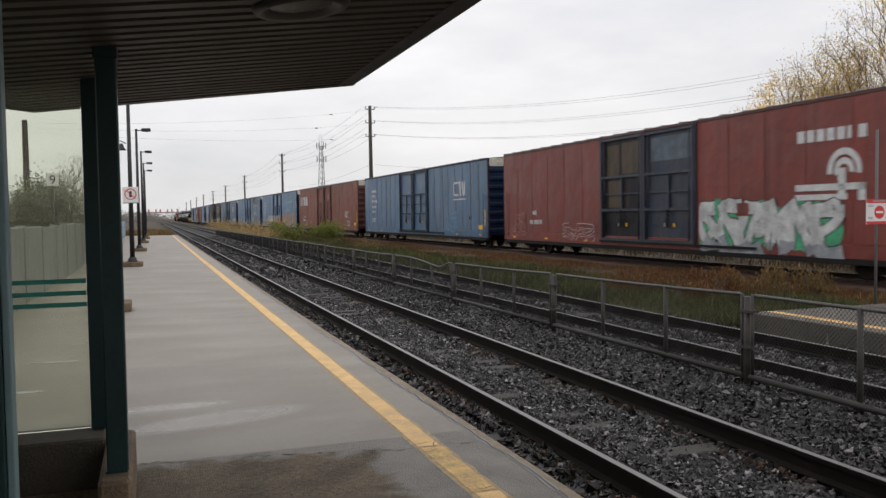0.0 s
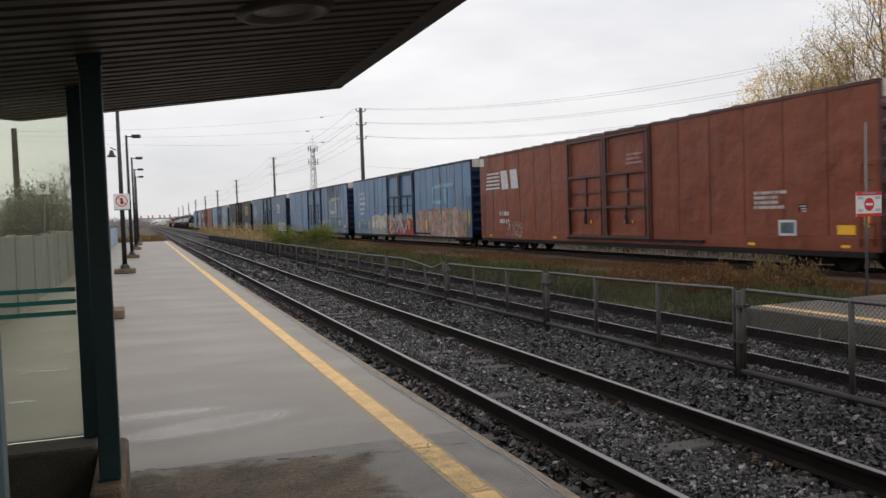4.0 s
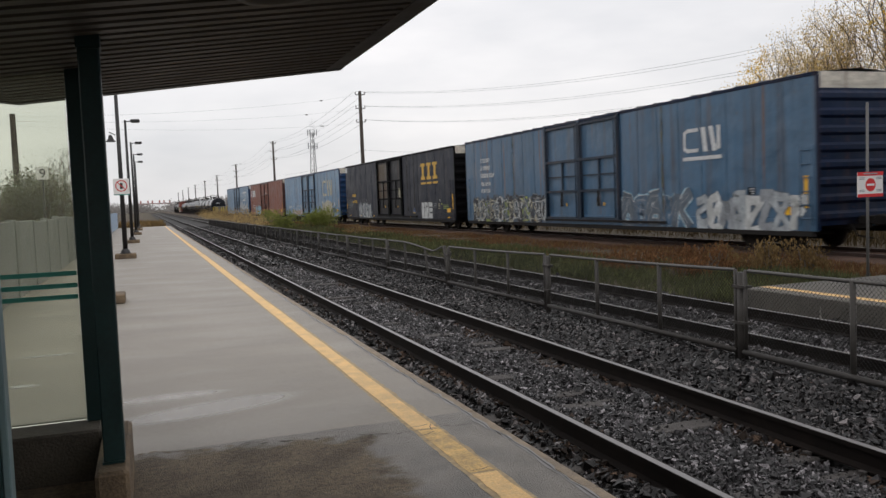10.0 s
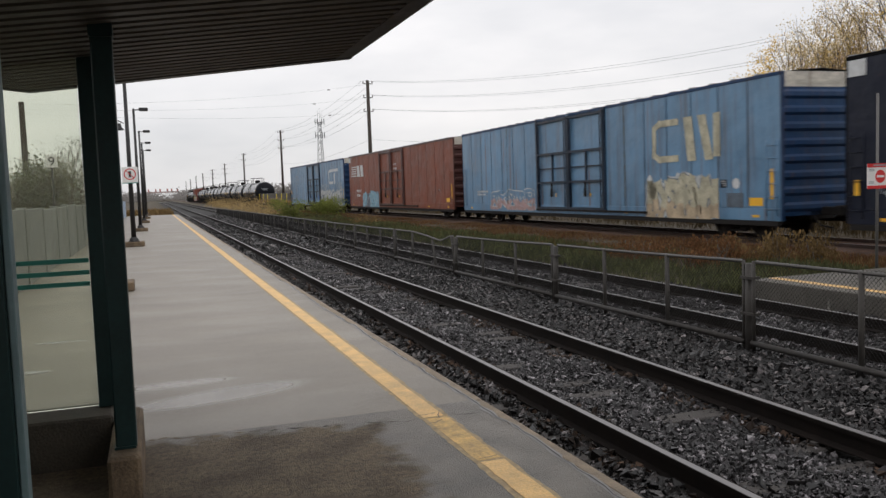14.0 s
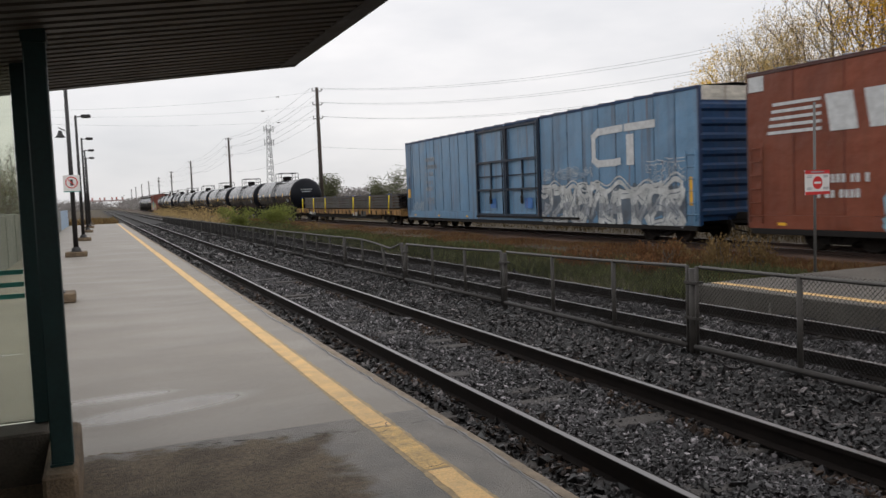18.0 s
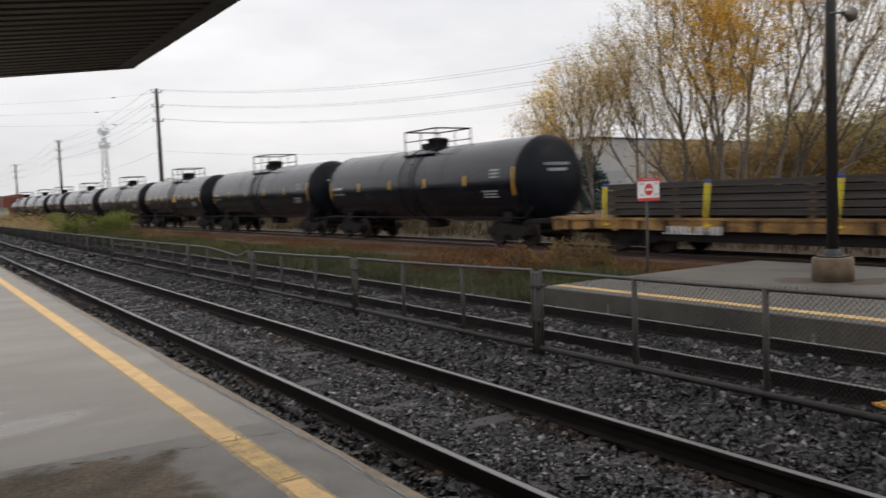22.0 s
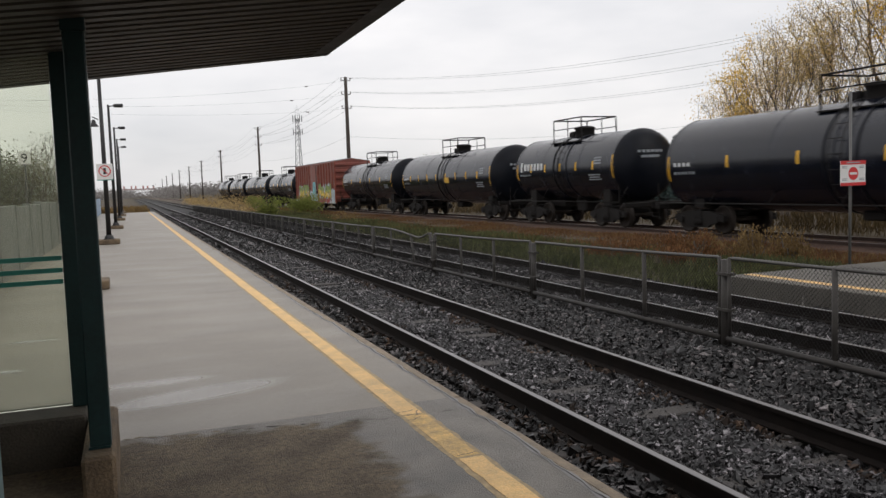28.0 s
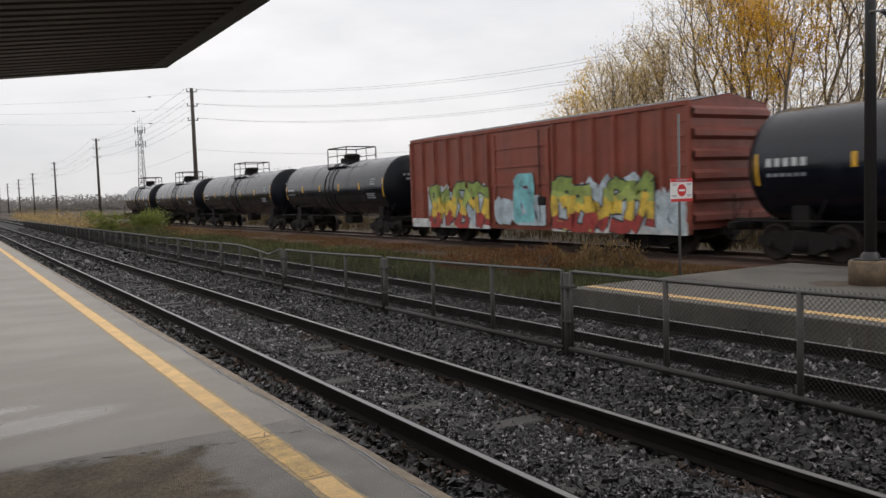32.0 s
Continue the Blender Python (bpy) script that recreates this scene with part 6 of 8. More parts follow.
def tankcar(length, radius, seed):
    rng = random.Random(seed)
    text = "black tank car with yellow reflective stripes" if seed != 6 else "short black tank car with white lettering bars"
    car = thing("tank_car", text, "freight car", group="freight train cars")
    L2, zc = length / 2 - 0.35, 3.83 - radius
    cap = [(-0.62, 0.001), (-0.60, 0.25), (-0.52, 0.55), (-0.36, 0.82), (-0.14, 0.97), (0.0, 1.0)]
    part("shell", Build().lathe([(-L2 + 0.55, radius), (L2 - 0.55, radius)], "y", 40, (0, 0, zc)), M["tank_black"], car)
    part("tank_head", Build().lathe([(-L2 + 0.55 + a, radius * r) for a, r in cap], "y", 40, (0, 0, zc)), M["tank_head"], car)
    part("tank_head", Build().lathe([(L2 - 0.55 - a, radius * r) for a, r in reversed(cap)], "y", 40, (0, 0, zc)), M["tank_head"], car)
    for y in (-L2 + 0.6, -L2 * 0.33, L2 * 0.33, L2 - 0.6):
        part("weld_band", Build().lathe([(y - 0.03, radius + 0.004), (y - 0.02, radius + 0.012), (y + 0.02, radius + 0.012), (y + 0.03, radius + 0.004)], "y", 40, (0, 0, zc)), M["tank_black"], car)
    for y in (-0.55, 0.55):
        part("saddle_band", Build().lathe([(y - 0.05, radius + 0.004), (y - 0.04, radius + 0.02), (y + 0.04, radius + 0.02), (y + 0.05, radius + 0.004)], "y", 40, (0, 0, zc)), M["tank_head"], car)
    top = zc + radius
    py = rng.uniform(-0.3, 0.3)
    part("manway", Build().lathe([(-0.05, 0.42), (0.28, 0.42), (0.30, 0.46), (0.36, 0.46), (0.42, 0.3), (0.44, 0.001)], "z", 18, (0, py, top - 0.02)).box(-0.25, 0.25, py + 0.5, py + 0.95, top - 0.05, top + 0.22, 0.04), M["undergear"], car, "black manway and valves")
    x0, x1, y0, y1, zt = -0.85, 0.85, py - 1.15, py + 1.25, top + 0.72
    for x in (x0, x1):
        part("railing", Build().path([(x, y0, top - 0.28), (x, y0, zt - 0.06), (x, y0 + 0.06, zt), (x, y1 - 0.06, zt), (x, y1, zt - 0.06), (x, y1, top - 0.28)], 0.03), M["undergear"], car, "black bent pipe railing")
        part("railing_bar", Build().tube((x, y0, top + 0.3), (x, y1, top + 0.3), 0.02, seg=6), M["undergear"], car)
        part("railing_post", Build().tube((x, py, top - 0.28), (x, py, zt), 0.02, seg=6), M["undergear"], car)
    for y in (y0, y1):
        part("railing_bar", Build().tube((x0, y, zt), (x1, y, zt), 0.03, seg=6), M["undergear"], car)
    for q in (-1, 1):
        part("walkway", Build().box(min(q * 1.0, q * 0.45), max(q * 1.0, q * 0.45), y0, y1, top - 0.3, top - 0.26), M["undergear"], car)
    for s in (-1, 1):
        lad = Build()
        for dy in (-0.22, 0.22):
            lad.path([(s * (radius + 0.12) * math.cos(a), py + dy, zc + (radius + 0.1) * math.sin(a)) for a in (-0.75, -0.4, 0, 0.4, 0.75, 1.0)], 0.018, 5)
        for i in range(7):
            a = -0.7 + 0.25 * i
            lad.tube((s * (radius + 0.12) * math.cos(a), py - 0.22, zc + (radius + 0.1) * math.sin(a)), (s * (radius + 0.12) * math.cos(a), py + 0.22, zc + (radius + 0.1) * math.sin(a)), 0.012, seg=5)
        part("ladder", lad, M["undergear"], car)
    for s in (-1, 1):
        y = s * (L2 - 1.6)
        part("saddle", Build().box(-1.05, 1.05, y - 0.25, y + 0.25, 0.85, zc - radius * 0.62, 0.02), M["undergear"], car)
        part("stub_sill", Build().box(-0.3, 0.3, min(s * (L2 + 0.3), s * (L2 - 3.2)), max(s * (L2 + 0.3), s * (L2 - 3.2)), 0.72, 1.02, 0.02), M["undergear"], car)
        part("end_sill", Build().box(-1.45, 1.45, min(s * (L2 + 0.1), s * (L2 + 0.28)), max(s * (L2 + 0.1), s * (L2 + 0.28)), 0.80, 0.98, 0.02), M["undergear"], car)
        part("handrail", Build().tube((s * 1.5, -L2, 1.02), (s * 1.5, L2, 1.02), 0.022, seg=6), M["undergear"], car)
        for i in range(7):
            y = -L2 + 2 * L2 * i / 6
            part("handrail_stay", Build().tube((s * 1.5, y, 1.02), (s * radius * 0.8, y, zc - radius * 0.6), 0.018, seg=5), M["undergear"], car)
        for e in (-1, 1):
            part("step_frame", Build().path([(s * 1.5, e * L2, 1.7), (s * 1.5, e * L2, 0.45), (s * 1.5, e * (L2 - 0.5), 0.45), (s * 1.5, e * (L2 - 0.5), 1.3)], 0.02), M["undergear"], car)
    for s in (-1, 1):
        truck(car, s * (L2 - 1.6))
        coupler(car, s * (L2 + 0.28), s)
    part("outlet", Build().box(-0.35, 0.35, -0.4, 0.4, 0.55, zc - radius + 0.1, 0.05), M["undergear"], car)

    def wrap(y, w, a0, a1, material, name, label=""):
        """A strip of tape bent round the tank, from angle a0 to a1 over the horizontal on the near side."""
        bd = Build()
        n = 6
        p = [(-(radius + 0.006) * math.cos(a0 + (a1 - a0) * i / n), yy, zc + (radius + 0.006) * math.sin(a0 + (a1 - a0) * i / n)) for i in range(n + 1) for yy in (y - w / 2, y + w / 2)]
        bd.add(p, [(2 * i, 2 * i + 1, 2 * i + 3, 2 * i + 2) for i in range(n)])
        return part(name, bd, material, car, label)

    wrap(-L2 + 0.62, 0.12, -0.35, 0.30, M["reflector"], "reflector", "yellow reflective tape")
    wrap(L2 - 0.62, 0.12, -0.35, 0.20, M["reflector"], "reflector", "yellow reflective tape")
    marks = {3: 8, 7: 8, 6: 5}.get(seed, 4)
    for i in range(1, marks + 1):
        wrap(-L2 + 0.7 + (2 * L2 - 1.4) * i / (marks + 1), 0.11, -0.09, 0.15, M["reflector"], "reflector", "yellow reflective tape")
    for k in range(3):
        wrap(-L2 + 2.0, 0.9 - 0.15 * (k % 2), -0.26 - 0.07 * k, -0.22 - 0.07 * k, M["g_grey"], "data_line", "grey lettering rows")
        wrap(-L2 + 1.7, 0.55, 0.06 + 0.08 * k, 0.11 + 0.08 * k, M["g_grey"], "data_line", "grey lettering rows")
    if seed in (7, 3):
        wrap(-0.9, 0.8, -0.2, 0.0, M["yellow_mark"], "placard", "yellow lettering panel")
    if seed == 6:
        wrap(L2 - 1.1, 0.16, -0.06, 0.26, M["white_mark"], "emblem", "plain white emblem block")
        for k in range(6):
            wrap(L2 - 1.45 - 0.33 * k, 0.22, -0.02, 0.20, M["white_mark"], "lettering")
    for k in range(0 if seed == 6 else 5 if seed == 8 else 4):
        wrap(L2 - 1.0 - 0.24 * k, 0.13, -0.03, 0.11 if seed == 8 else 0.05, M["white_mark"], "lettering")
    for k in range(6):
        wrap(L2 - 1.0 - 0.19 * k, 0.10, -0.20, -0.14, M["g_grey"], "lettering")
    bd = Build()
    for i, (a, b, z) in enumerate(((-0.62, 0.5, zc + 0.45), (-0.5, 0.3, zc + 0.25))):
        y = -L2 + 0.55 - 0.60
        for k in range(6):
            x = a + (b - a) * k / 6
            r = math.hypot(x, z - zc) / radius
            yy = -L2 + 0.55 - 0.62 * math.sqrt(max(0, 1 - r * r)) - 0.012
            bd.box(x, x + 0.12, yy - 0.004, yy + 0.05, z, z + 0.10)
    part("lettering", bd, M["g_grey"], car, "", "stuff")
    return car


def flatcar():
    car = thing("flat_car", "rusty yellow flat car loaded with stacked dark rails", "freight car", group="freight train cars")
    L2 = 13.4
    part("deck", Build().box(-1.4, 1.4, -L2, L2, 0.95, 1.03, 0.01), M["deck_wood"], car, "brown plank deck")
    for s in (-1, 1):
        x = s * 1.45
        bd = Build()
        prof = [(-L2, 1.0), (-L2, 0.68), (-L2 + 1.2, 0.68), (-L2 + 1.6, 0.72), (-L2 + 3.6, 0.72), (-L2 + 4.2, 0.70), (L2 - 4.2, 0.70), (L2 - 3.6, 0.72), (L2 - 1.6, 0.72), (L2 - 1.2, 0.68), (L2, 0.68), (L2, 1.0)]
        k = len(prof)
        p = [(x + d, a, b) for d in (-0.02, 0.02) for a, b in prof]
        bd.add(p, [tuple(range(k)), tuple(range(2 * k - 1, k - 1, -1))] + [(i, (i + 1) % k, k + (i + 1) % k, k + i) for i in range(k)])
        bd.box(min(x - 0.06, x + 0.06), max(x - 0.06, x + 0.06), -L2, L2, 0.97, 1.04)
        part("side_sill", bd, M["flat_yellow"], car, "rusty yellow side sill")
        for i in range(27):
            y = -L2 + 0.8 + (2 * L2 - 1.6) * i / 26
            part("stake_pocket", Build().box(x + s * 0.01 - 0.045, x + s * 0.01 + 0.045, y - 0.07, y + 0.07, 0.66, 0.98, 0.01), M["undergear"] if i % 3 else M["flat_yellow"], car)
    text_bars(car, M["white_mark"], -1.475, L2 - 4.6, 0.83, 1, 0.24, 2.8, 7, "faded white lettering bars")
    text_bars(car, M["white_mark"], -1.475, 4.0 - 7.6, 0.85, 1, 0.28, 1.6, 8, "faded white lettering bars")
    bars(car, "stencil_panel", M["black_ink"], -1.474, [(-6.6, -5.4, 0.55, 0.9)], "dark stencil panel")
    for s in (-1, 1):
        coupler(car, s * L2, s)
        truck(car, s * 10.3)
        part("end_sill", Build().box(-1.45, 1.45, min(s * L2, s * (L2 - 0.15)), max(s * L2, s * (L2 - 0.15)), 0.62, 1.06, 0.02), M["flat_yellow"], car)
    part("centre_sill", Build().box(-0.4, 0.4, -L2, L2, 0.5, 0.95).box(-1.25, -1.15, -L2 + 4.4, L2 - 4.4, 0.40, 0.95).box(-1.0, -0.4, -1.0, 1.5, 0.35, 0.7, 0.05), M["undergear"], car)
    # the load: layers of rails on timber spacers
    rng = random.Random(3)
    rails = Build()
    for layer in range(5):
        z = 1.11 + layer * 0.185
        for k in range(13):
            x = -1.2 + k * 0.2
            a, b = -L2 + 0.72 + rng.uniform(0, 0.30), L2 - 2.12 + rng.uniform(-0.25, 0.10)
            for sx0, sx1, z0, z1 in ((-0.07, 0.07, 0, 0.022), (-0.012, 0.012, 0.022, 0.11), (-0.036, 0.036, 0.11, 0.152)):
                rails.box(x + sx0, x + sx1, a, b, z + z0, z + z1)
    part("rail_load", rails, M["new_rail"], car, "stacked dark brown steel rails", "stuff")
    for layer in range(5):
        for y in (-11.5, -7.5, -3.5, 0.5, 4.5, 8.5, 10.9):
            part("spacer", Build().box(-1.28, 1.28, y - 0.06, y + 0.06, 1.035 + layer * 0.185, 1.105 + layer * 0.185), M["deck_wood"], car, "timber spacer")
    for d in (2.3, 6.0, 9.6, 17.0, 20.7, 24.5):
        y = L2 - d
        for q in (-1, 1):
            lean = -0.05 - 0.008 * d
            st = part("strap", Build().tube((q * 1.47, y, 0.80), (q * 1.47, y + lean, 1.95), 0.042, seg=6), M["strap"], car, "bright yellow leaning load strap")
            part("strap_hook", Build().tube((q * 1.47, y, 0.82), (q * 1.49, y - 0.16, 0.86), 0.036, seg=6), M["strap"], st)
            part("strap_top", Build().box(q * 1.47 - 0.03, q * 1.47 + 0.03, y + lean - 0.05, y + lean + 0.05, 1.95, 2.04, 0.008), M["blue_cap"], st, "blue strap cap")
    return car


def short_boxcar():
    car = thing("boxcar", "rust-red ribbed boxcar with multicoloured graffiti", "freight car", group="freight train cars")
    H, L2, Z0, Z1 = 1.55, 7.8, 0.75, 4.20
    for s in (-1, 1):
        part("side", Build().box(min(s * H, s * (H - 0.06)), max(s * H, s * (H - 0.06)), -L2, L2, Z0, Z1), M["box_red"], car)
        bd = Build()
        for i in range(17):
            bd = Build()
            y = -L2 + 0.05 + (2 * L2 - 0.1) * i / 16
            if -1.9 < y < 1.6:
                continue
            x = s * H
            q = [(x, y - 0.09), (x + s * 0.10, y - 0.05), (x + s * 0.10, y + 0.05), (x, y + 0.09)]
            bd.add([(a, b, z) for z in (Z0, Z1 - 0.08) for a, b in q], [(i2, i2 + 1, i2 + 5, i2 + 4) for i2 in range(3)])
            part("side_post", bd, M["box_red"], car)
        part("side_sill", Build().box(s * H - 0.05, s * H + 0.05, -L2, L2, 0.62, 0.85, 0.01), M["box_red"], car)
        part("top_chord", Build().box(s * H - 0.06, s * H + 0.06, -L2, L2, Z1 - 0.08, Z1 + 0.05, 0.01), M["box_red"], car)
        leaf = part("door", Build().box(s * (H + 0.04) - 0.05, s * (H + 0.04) + 0.05, -1.75, 1.45, 0.85, Z1 - 0.2, 0.01), M["box_red"], car)
        fr = Build()
        for z in (1.5, 2.15, 2.8, 3.45):
            fr.box(s * (H + 0.10) - 0.03, s * (H + 0.10) + 0.03, -1.7, 1.4, z, z + 0.07)
        fr.box(s * (H + 0.10) - 0.03, s * (H + 0.10) + 0.03, -1.80, -1.65, 0.8, Z1 - 0.2).box(s * (H + 0.10) - 0.03, s * (H + 0.10) + 0.03, 1.35, 1.5, 0.8, Z1 - 0.2)
        part("door_frame", fr, M["box_red"], leaf)
        part("lock_rod", Build().tube((s * (H + 0.14), -1.3, 0.9), (s * (H + 0.14), -1.3, 4.0), 0.022, seg=6).box(s * (H + 0.14) - 0.03, s * (H + 0.14) + 0.03, -1.6, -1.2, 1.45, 1.75, 0.02), M["undergear"], leaf)
        part("end", corrugated_end(s * L2, s, H, 0.75, Z1, 6, 0.14), M["box_end"], car, "ribbed red end wall")
        bd = Build()
        bd.add([(-H, s * L2, Z1), (H, s * L2, Z1), (0, s * L2, Z1 + 0.28)], [(0, 1, 2)])
        part("gable", bd, M["box_end"], car)
        coupler(car, s * L2, s)
        truck(car, s * 5.9)
        lad = Build()
        for i in range(8):
            lad.tube((-H - 0.06, s * (L2 - 0.08), 0.9 + 0.4 * i), (-H - 0.06, s * (L2 - 0.5), 0.9 + 0.4 * i), 0.014, seg=5)
        part("ladder", lad, M["box_red"], car)
    bd = roof_sheet(H, L2, Z1 + 0.03, 0.25, 0.05, 14)
    part("roof", bd, M["roof_grey"], car, "ribbed grey steel roof")
    part("underframe", Build().box(-0.4, 0.4, -L2, L2, 0.55, 0.8).box(-1.3, 1.3, -L2 + 0.1, L2 - 0.1, 0.76, 0.84), M["undergear"], car)
    f = -H - 0.105
    R2 = L2
    bars(car, "primer_band", M["g_white"], f, [(R2 - 6.0, R2 - 0.1, 0.60, 0.95), (-R2 + 0.05, -1.9, 0.60, 0.95)], "white painted band")
    for a, b, seed, n in ((R2 - 5.9, R2 - 1.6, 202, 6), (-R2 + 1.3, -R2 + 5.9, 214, 5)):
        graffiti(car, f - 0.004, a, b, 0.62, 2.38, ["g_olive"], "g_black", seed, n, "g_sky", bands=["g_red", "g_red", "g_yellow", "g_yellow", "g_olive", "g_leaf", "g_leaf"], thick=0.085, rim=0.055)
    graffiti(car, f - 0.002, -R2 + 0.15, -R2 + 1.2, 0.66, 1.9, ["g_sky"], "g_white", 207, 2, "g_sky", thick=0.10)
    graffiti(car, -H - 0.145, -1.5, 1.3, 0.8, 1.75, ["g_sky"], "g_sky", 208, 4, "g_sky", thick=0.2)
    graffiti(car, -H - 0.152, -0.9, 0.1, 0.9, 2.5, ["g_teal"], "g_blue", 205, 1)
    text_bars(car, M["white_mark"], f, R2 - 1.5, 2.25, 2, 0.22, 2.2, 9)
    return car


build_train()


def motions():
    """The whole train rolls past at a steady speed along the freight track."""
    for car, start in train:
        rows = []
        for i in range(33):
            y = start - SPEED * i
            dx = (track3_x(y + 8) - track3_x(y - 8)) / 16
            rows.append((i, pose(track3_x(y), y, TRACK3_TOP, 0, 0, -math.degrees(math.atan(dx)))))
        walk(car, rows)

# ---- chain link fence between the tracks ----
FENCE_TOP = [(-12, 0.80), (3.06, 0.78), (7.87, 0.74), (12.8, 0.67), (17.8, 0.60), (30, 0.55), (92, 0.40)]


def fence_top(y):
    z = float(np.interp(y, *zip(*FENCE_TOP)))
    if 17.95 < y < 22.0:
        z -= 0.15 * ((y - 17.95) / 0.75 if y < 18.7 else max(0, 1 - (y - 18.7) / 2.6) ** 1.4)
    return z


def build_fence():
    mains = [-6.9, -1.9, 3.06, 7.87, 12.8, 17.8] + [17.8 + 4.95 * i for i in range(1, 16)]
    fence = thing("chain_link_fence", "grey galvanised chain link fence with a sagging top rail", "fence")
    for k, y in enumerate(mains):
        lean = 0.14 if abs(y - 12.8) < 0.1 else 0.32 if abs(y - 17.8) < 0.1 else 0.0
        top = fence_top(y)
        part("main_post", Build().tube((FENCE_X, y + 0.02, -0.5), (FENCE_X, y + 0.02 - lean * 0.3, top - 0.02), 0.047, 0.043, 12), M["galv"], fence, "stout weathered post")
        for d in (-0.085, 0.085):
            part("panel_post", Build().tube((FENCE_X - 0.02, y + d, -0.28), (FENCE_X - 0.02, y + d + (lean if d < 0 else 0), top + 0.01), 0.021, seg=8), M["galv"], fence)
        part("band", Build().box(FENCE_X - 0.055, FENCE_X + 0.055, y - 0.11, y + 0.11, top - 0.20, top - 0.17), M["galv"], fence)
        part("band", Build().box(FENCE_X - 0.055, FENCE_X + 0.055, y - 0.11, y + 0.11, top - 0.62, top - 0.59), M["galv"], fence)
        if k + 1 == len(mains):
            break
        b = mains[k + 1]
        n = 20 if 17 < y < 19 else 4
        pts = [(FENCE_X, y + 0.11 + (b - y - 0.22) * i / n, fence_top(y + (b - y) * i / n) if n > 4 else fence_top(y + (b - y) * i / n) - 0.012 * math.sin(math.pi * i / n)) for i in range(n + 1)]
        part("top_rail", Build().path(pts, 0.021, 8), M["rail_top"], fence)
        part("bottom_pipe", Build().tube((FENCE_X - 0.03, y + 0.06, -0.20), (FENCE_X - 0.03, b - 0.06, -0.20), 0.034, seg=10), M["pipe_dark"], fence, "dark pipe along the fence foot")
        for i in (1, 2):
            yy = y + (b - y) * i / 3
            t = -0.30 if 17 < y < 19 and i == 1 else 0.0
            part("line_post", Build().tube((FENCE_X, yy + t, -0.42), (FENCE_X, yy, fence_top(yy)), 0.030, seg=8), M["galv"], fence)
        # woven wire: two families of slanting wires
        bd = Build()
        step = 0.052 if y < 28 else 0.10 if y < 55 else 0.20
        w = 0.0023 if y < 28 else 0.0055 if y < 55 else 0.013
        yy = y - 1.0
        while yy < b + 0.05:
            for sgn in (1, -1):
                a0 = yy if sgn > 0 else yy + 1.0
                p0, p1 = [a0, -0.26], [a0 + sgn * 1.0, 0.74]
                top0 = fence_top(min(max(yy + 0.5, y), b)) + (0.030 if y < 28 else 0.0)
                p1 = [a0 + sgn * (top0 + 0.26), top0]
                lo, hi = y + 0.06, b - 0.06
                seg = []
                for p, q in ((p0, p1), (p1, p0)):
                    if p[0] < lo:
                        f = (lo - p[0]) / (q[0] - p[0]) if abs(q[0] - p[0]) > 1e-6 else 2
                        p = [lo, p[1] + f * (q[1] - p[1])] if 0 <= f <= 1 else None
                    elif p[0] > hi:
                        f = (hi - p[0]) / (q[0] - p[0]) if abs(q[0] - p[0]) > 1e-6 else 2
                        p = [hi, p[1] + f * (q[1] - p[1])] if 0 <= f <= 1 else None
                    seg.append(p)
                if seg[0] and seg[1] and math.dist(seg[0], seg[1]) > 0.03:
                    bd.tube((FENCE_X + 0.012 * sgn * 0.3, *seg[0]), (FENCE_X + 0.012 * sgn * 0.3, *seg[1]), w, seg=3, caps=False, smooth=False)
            yy += step
        part("wire_mesh", bd, M["mesh_wire"], fence, "woven diamond wire mesh", "stuff")


build_fence()

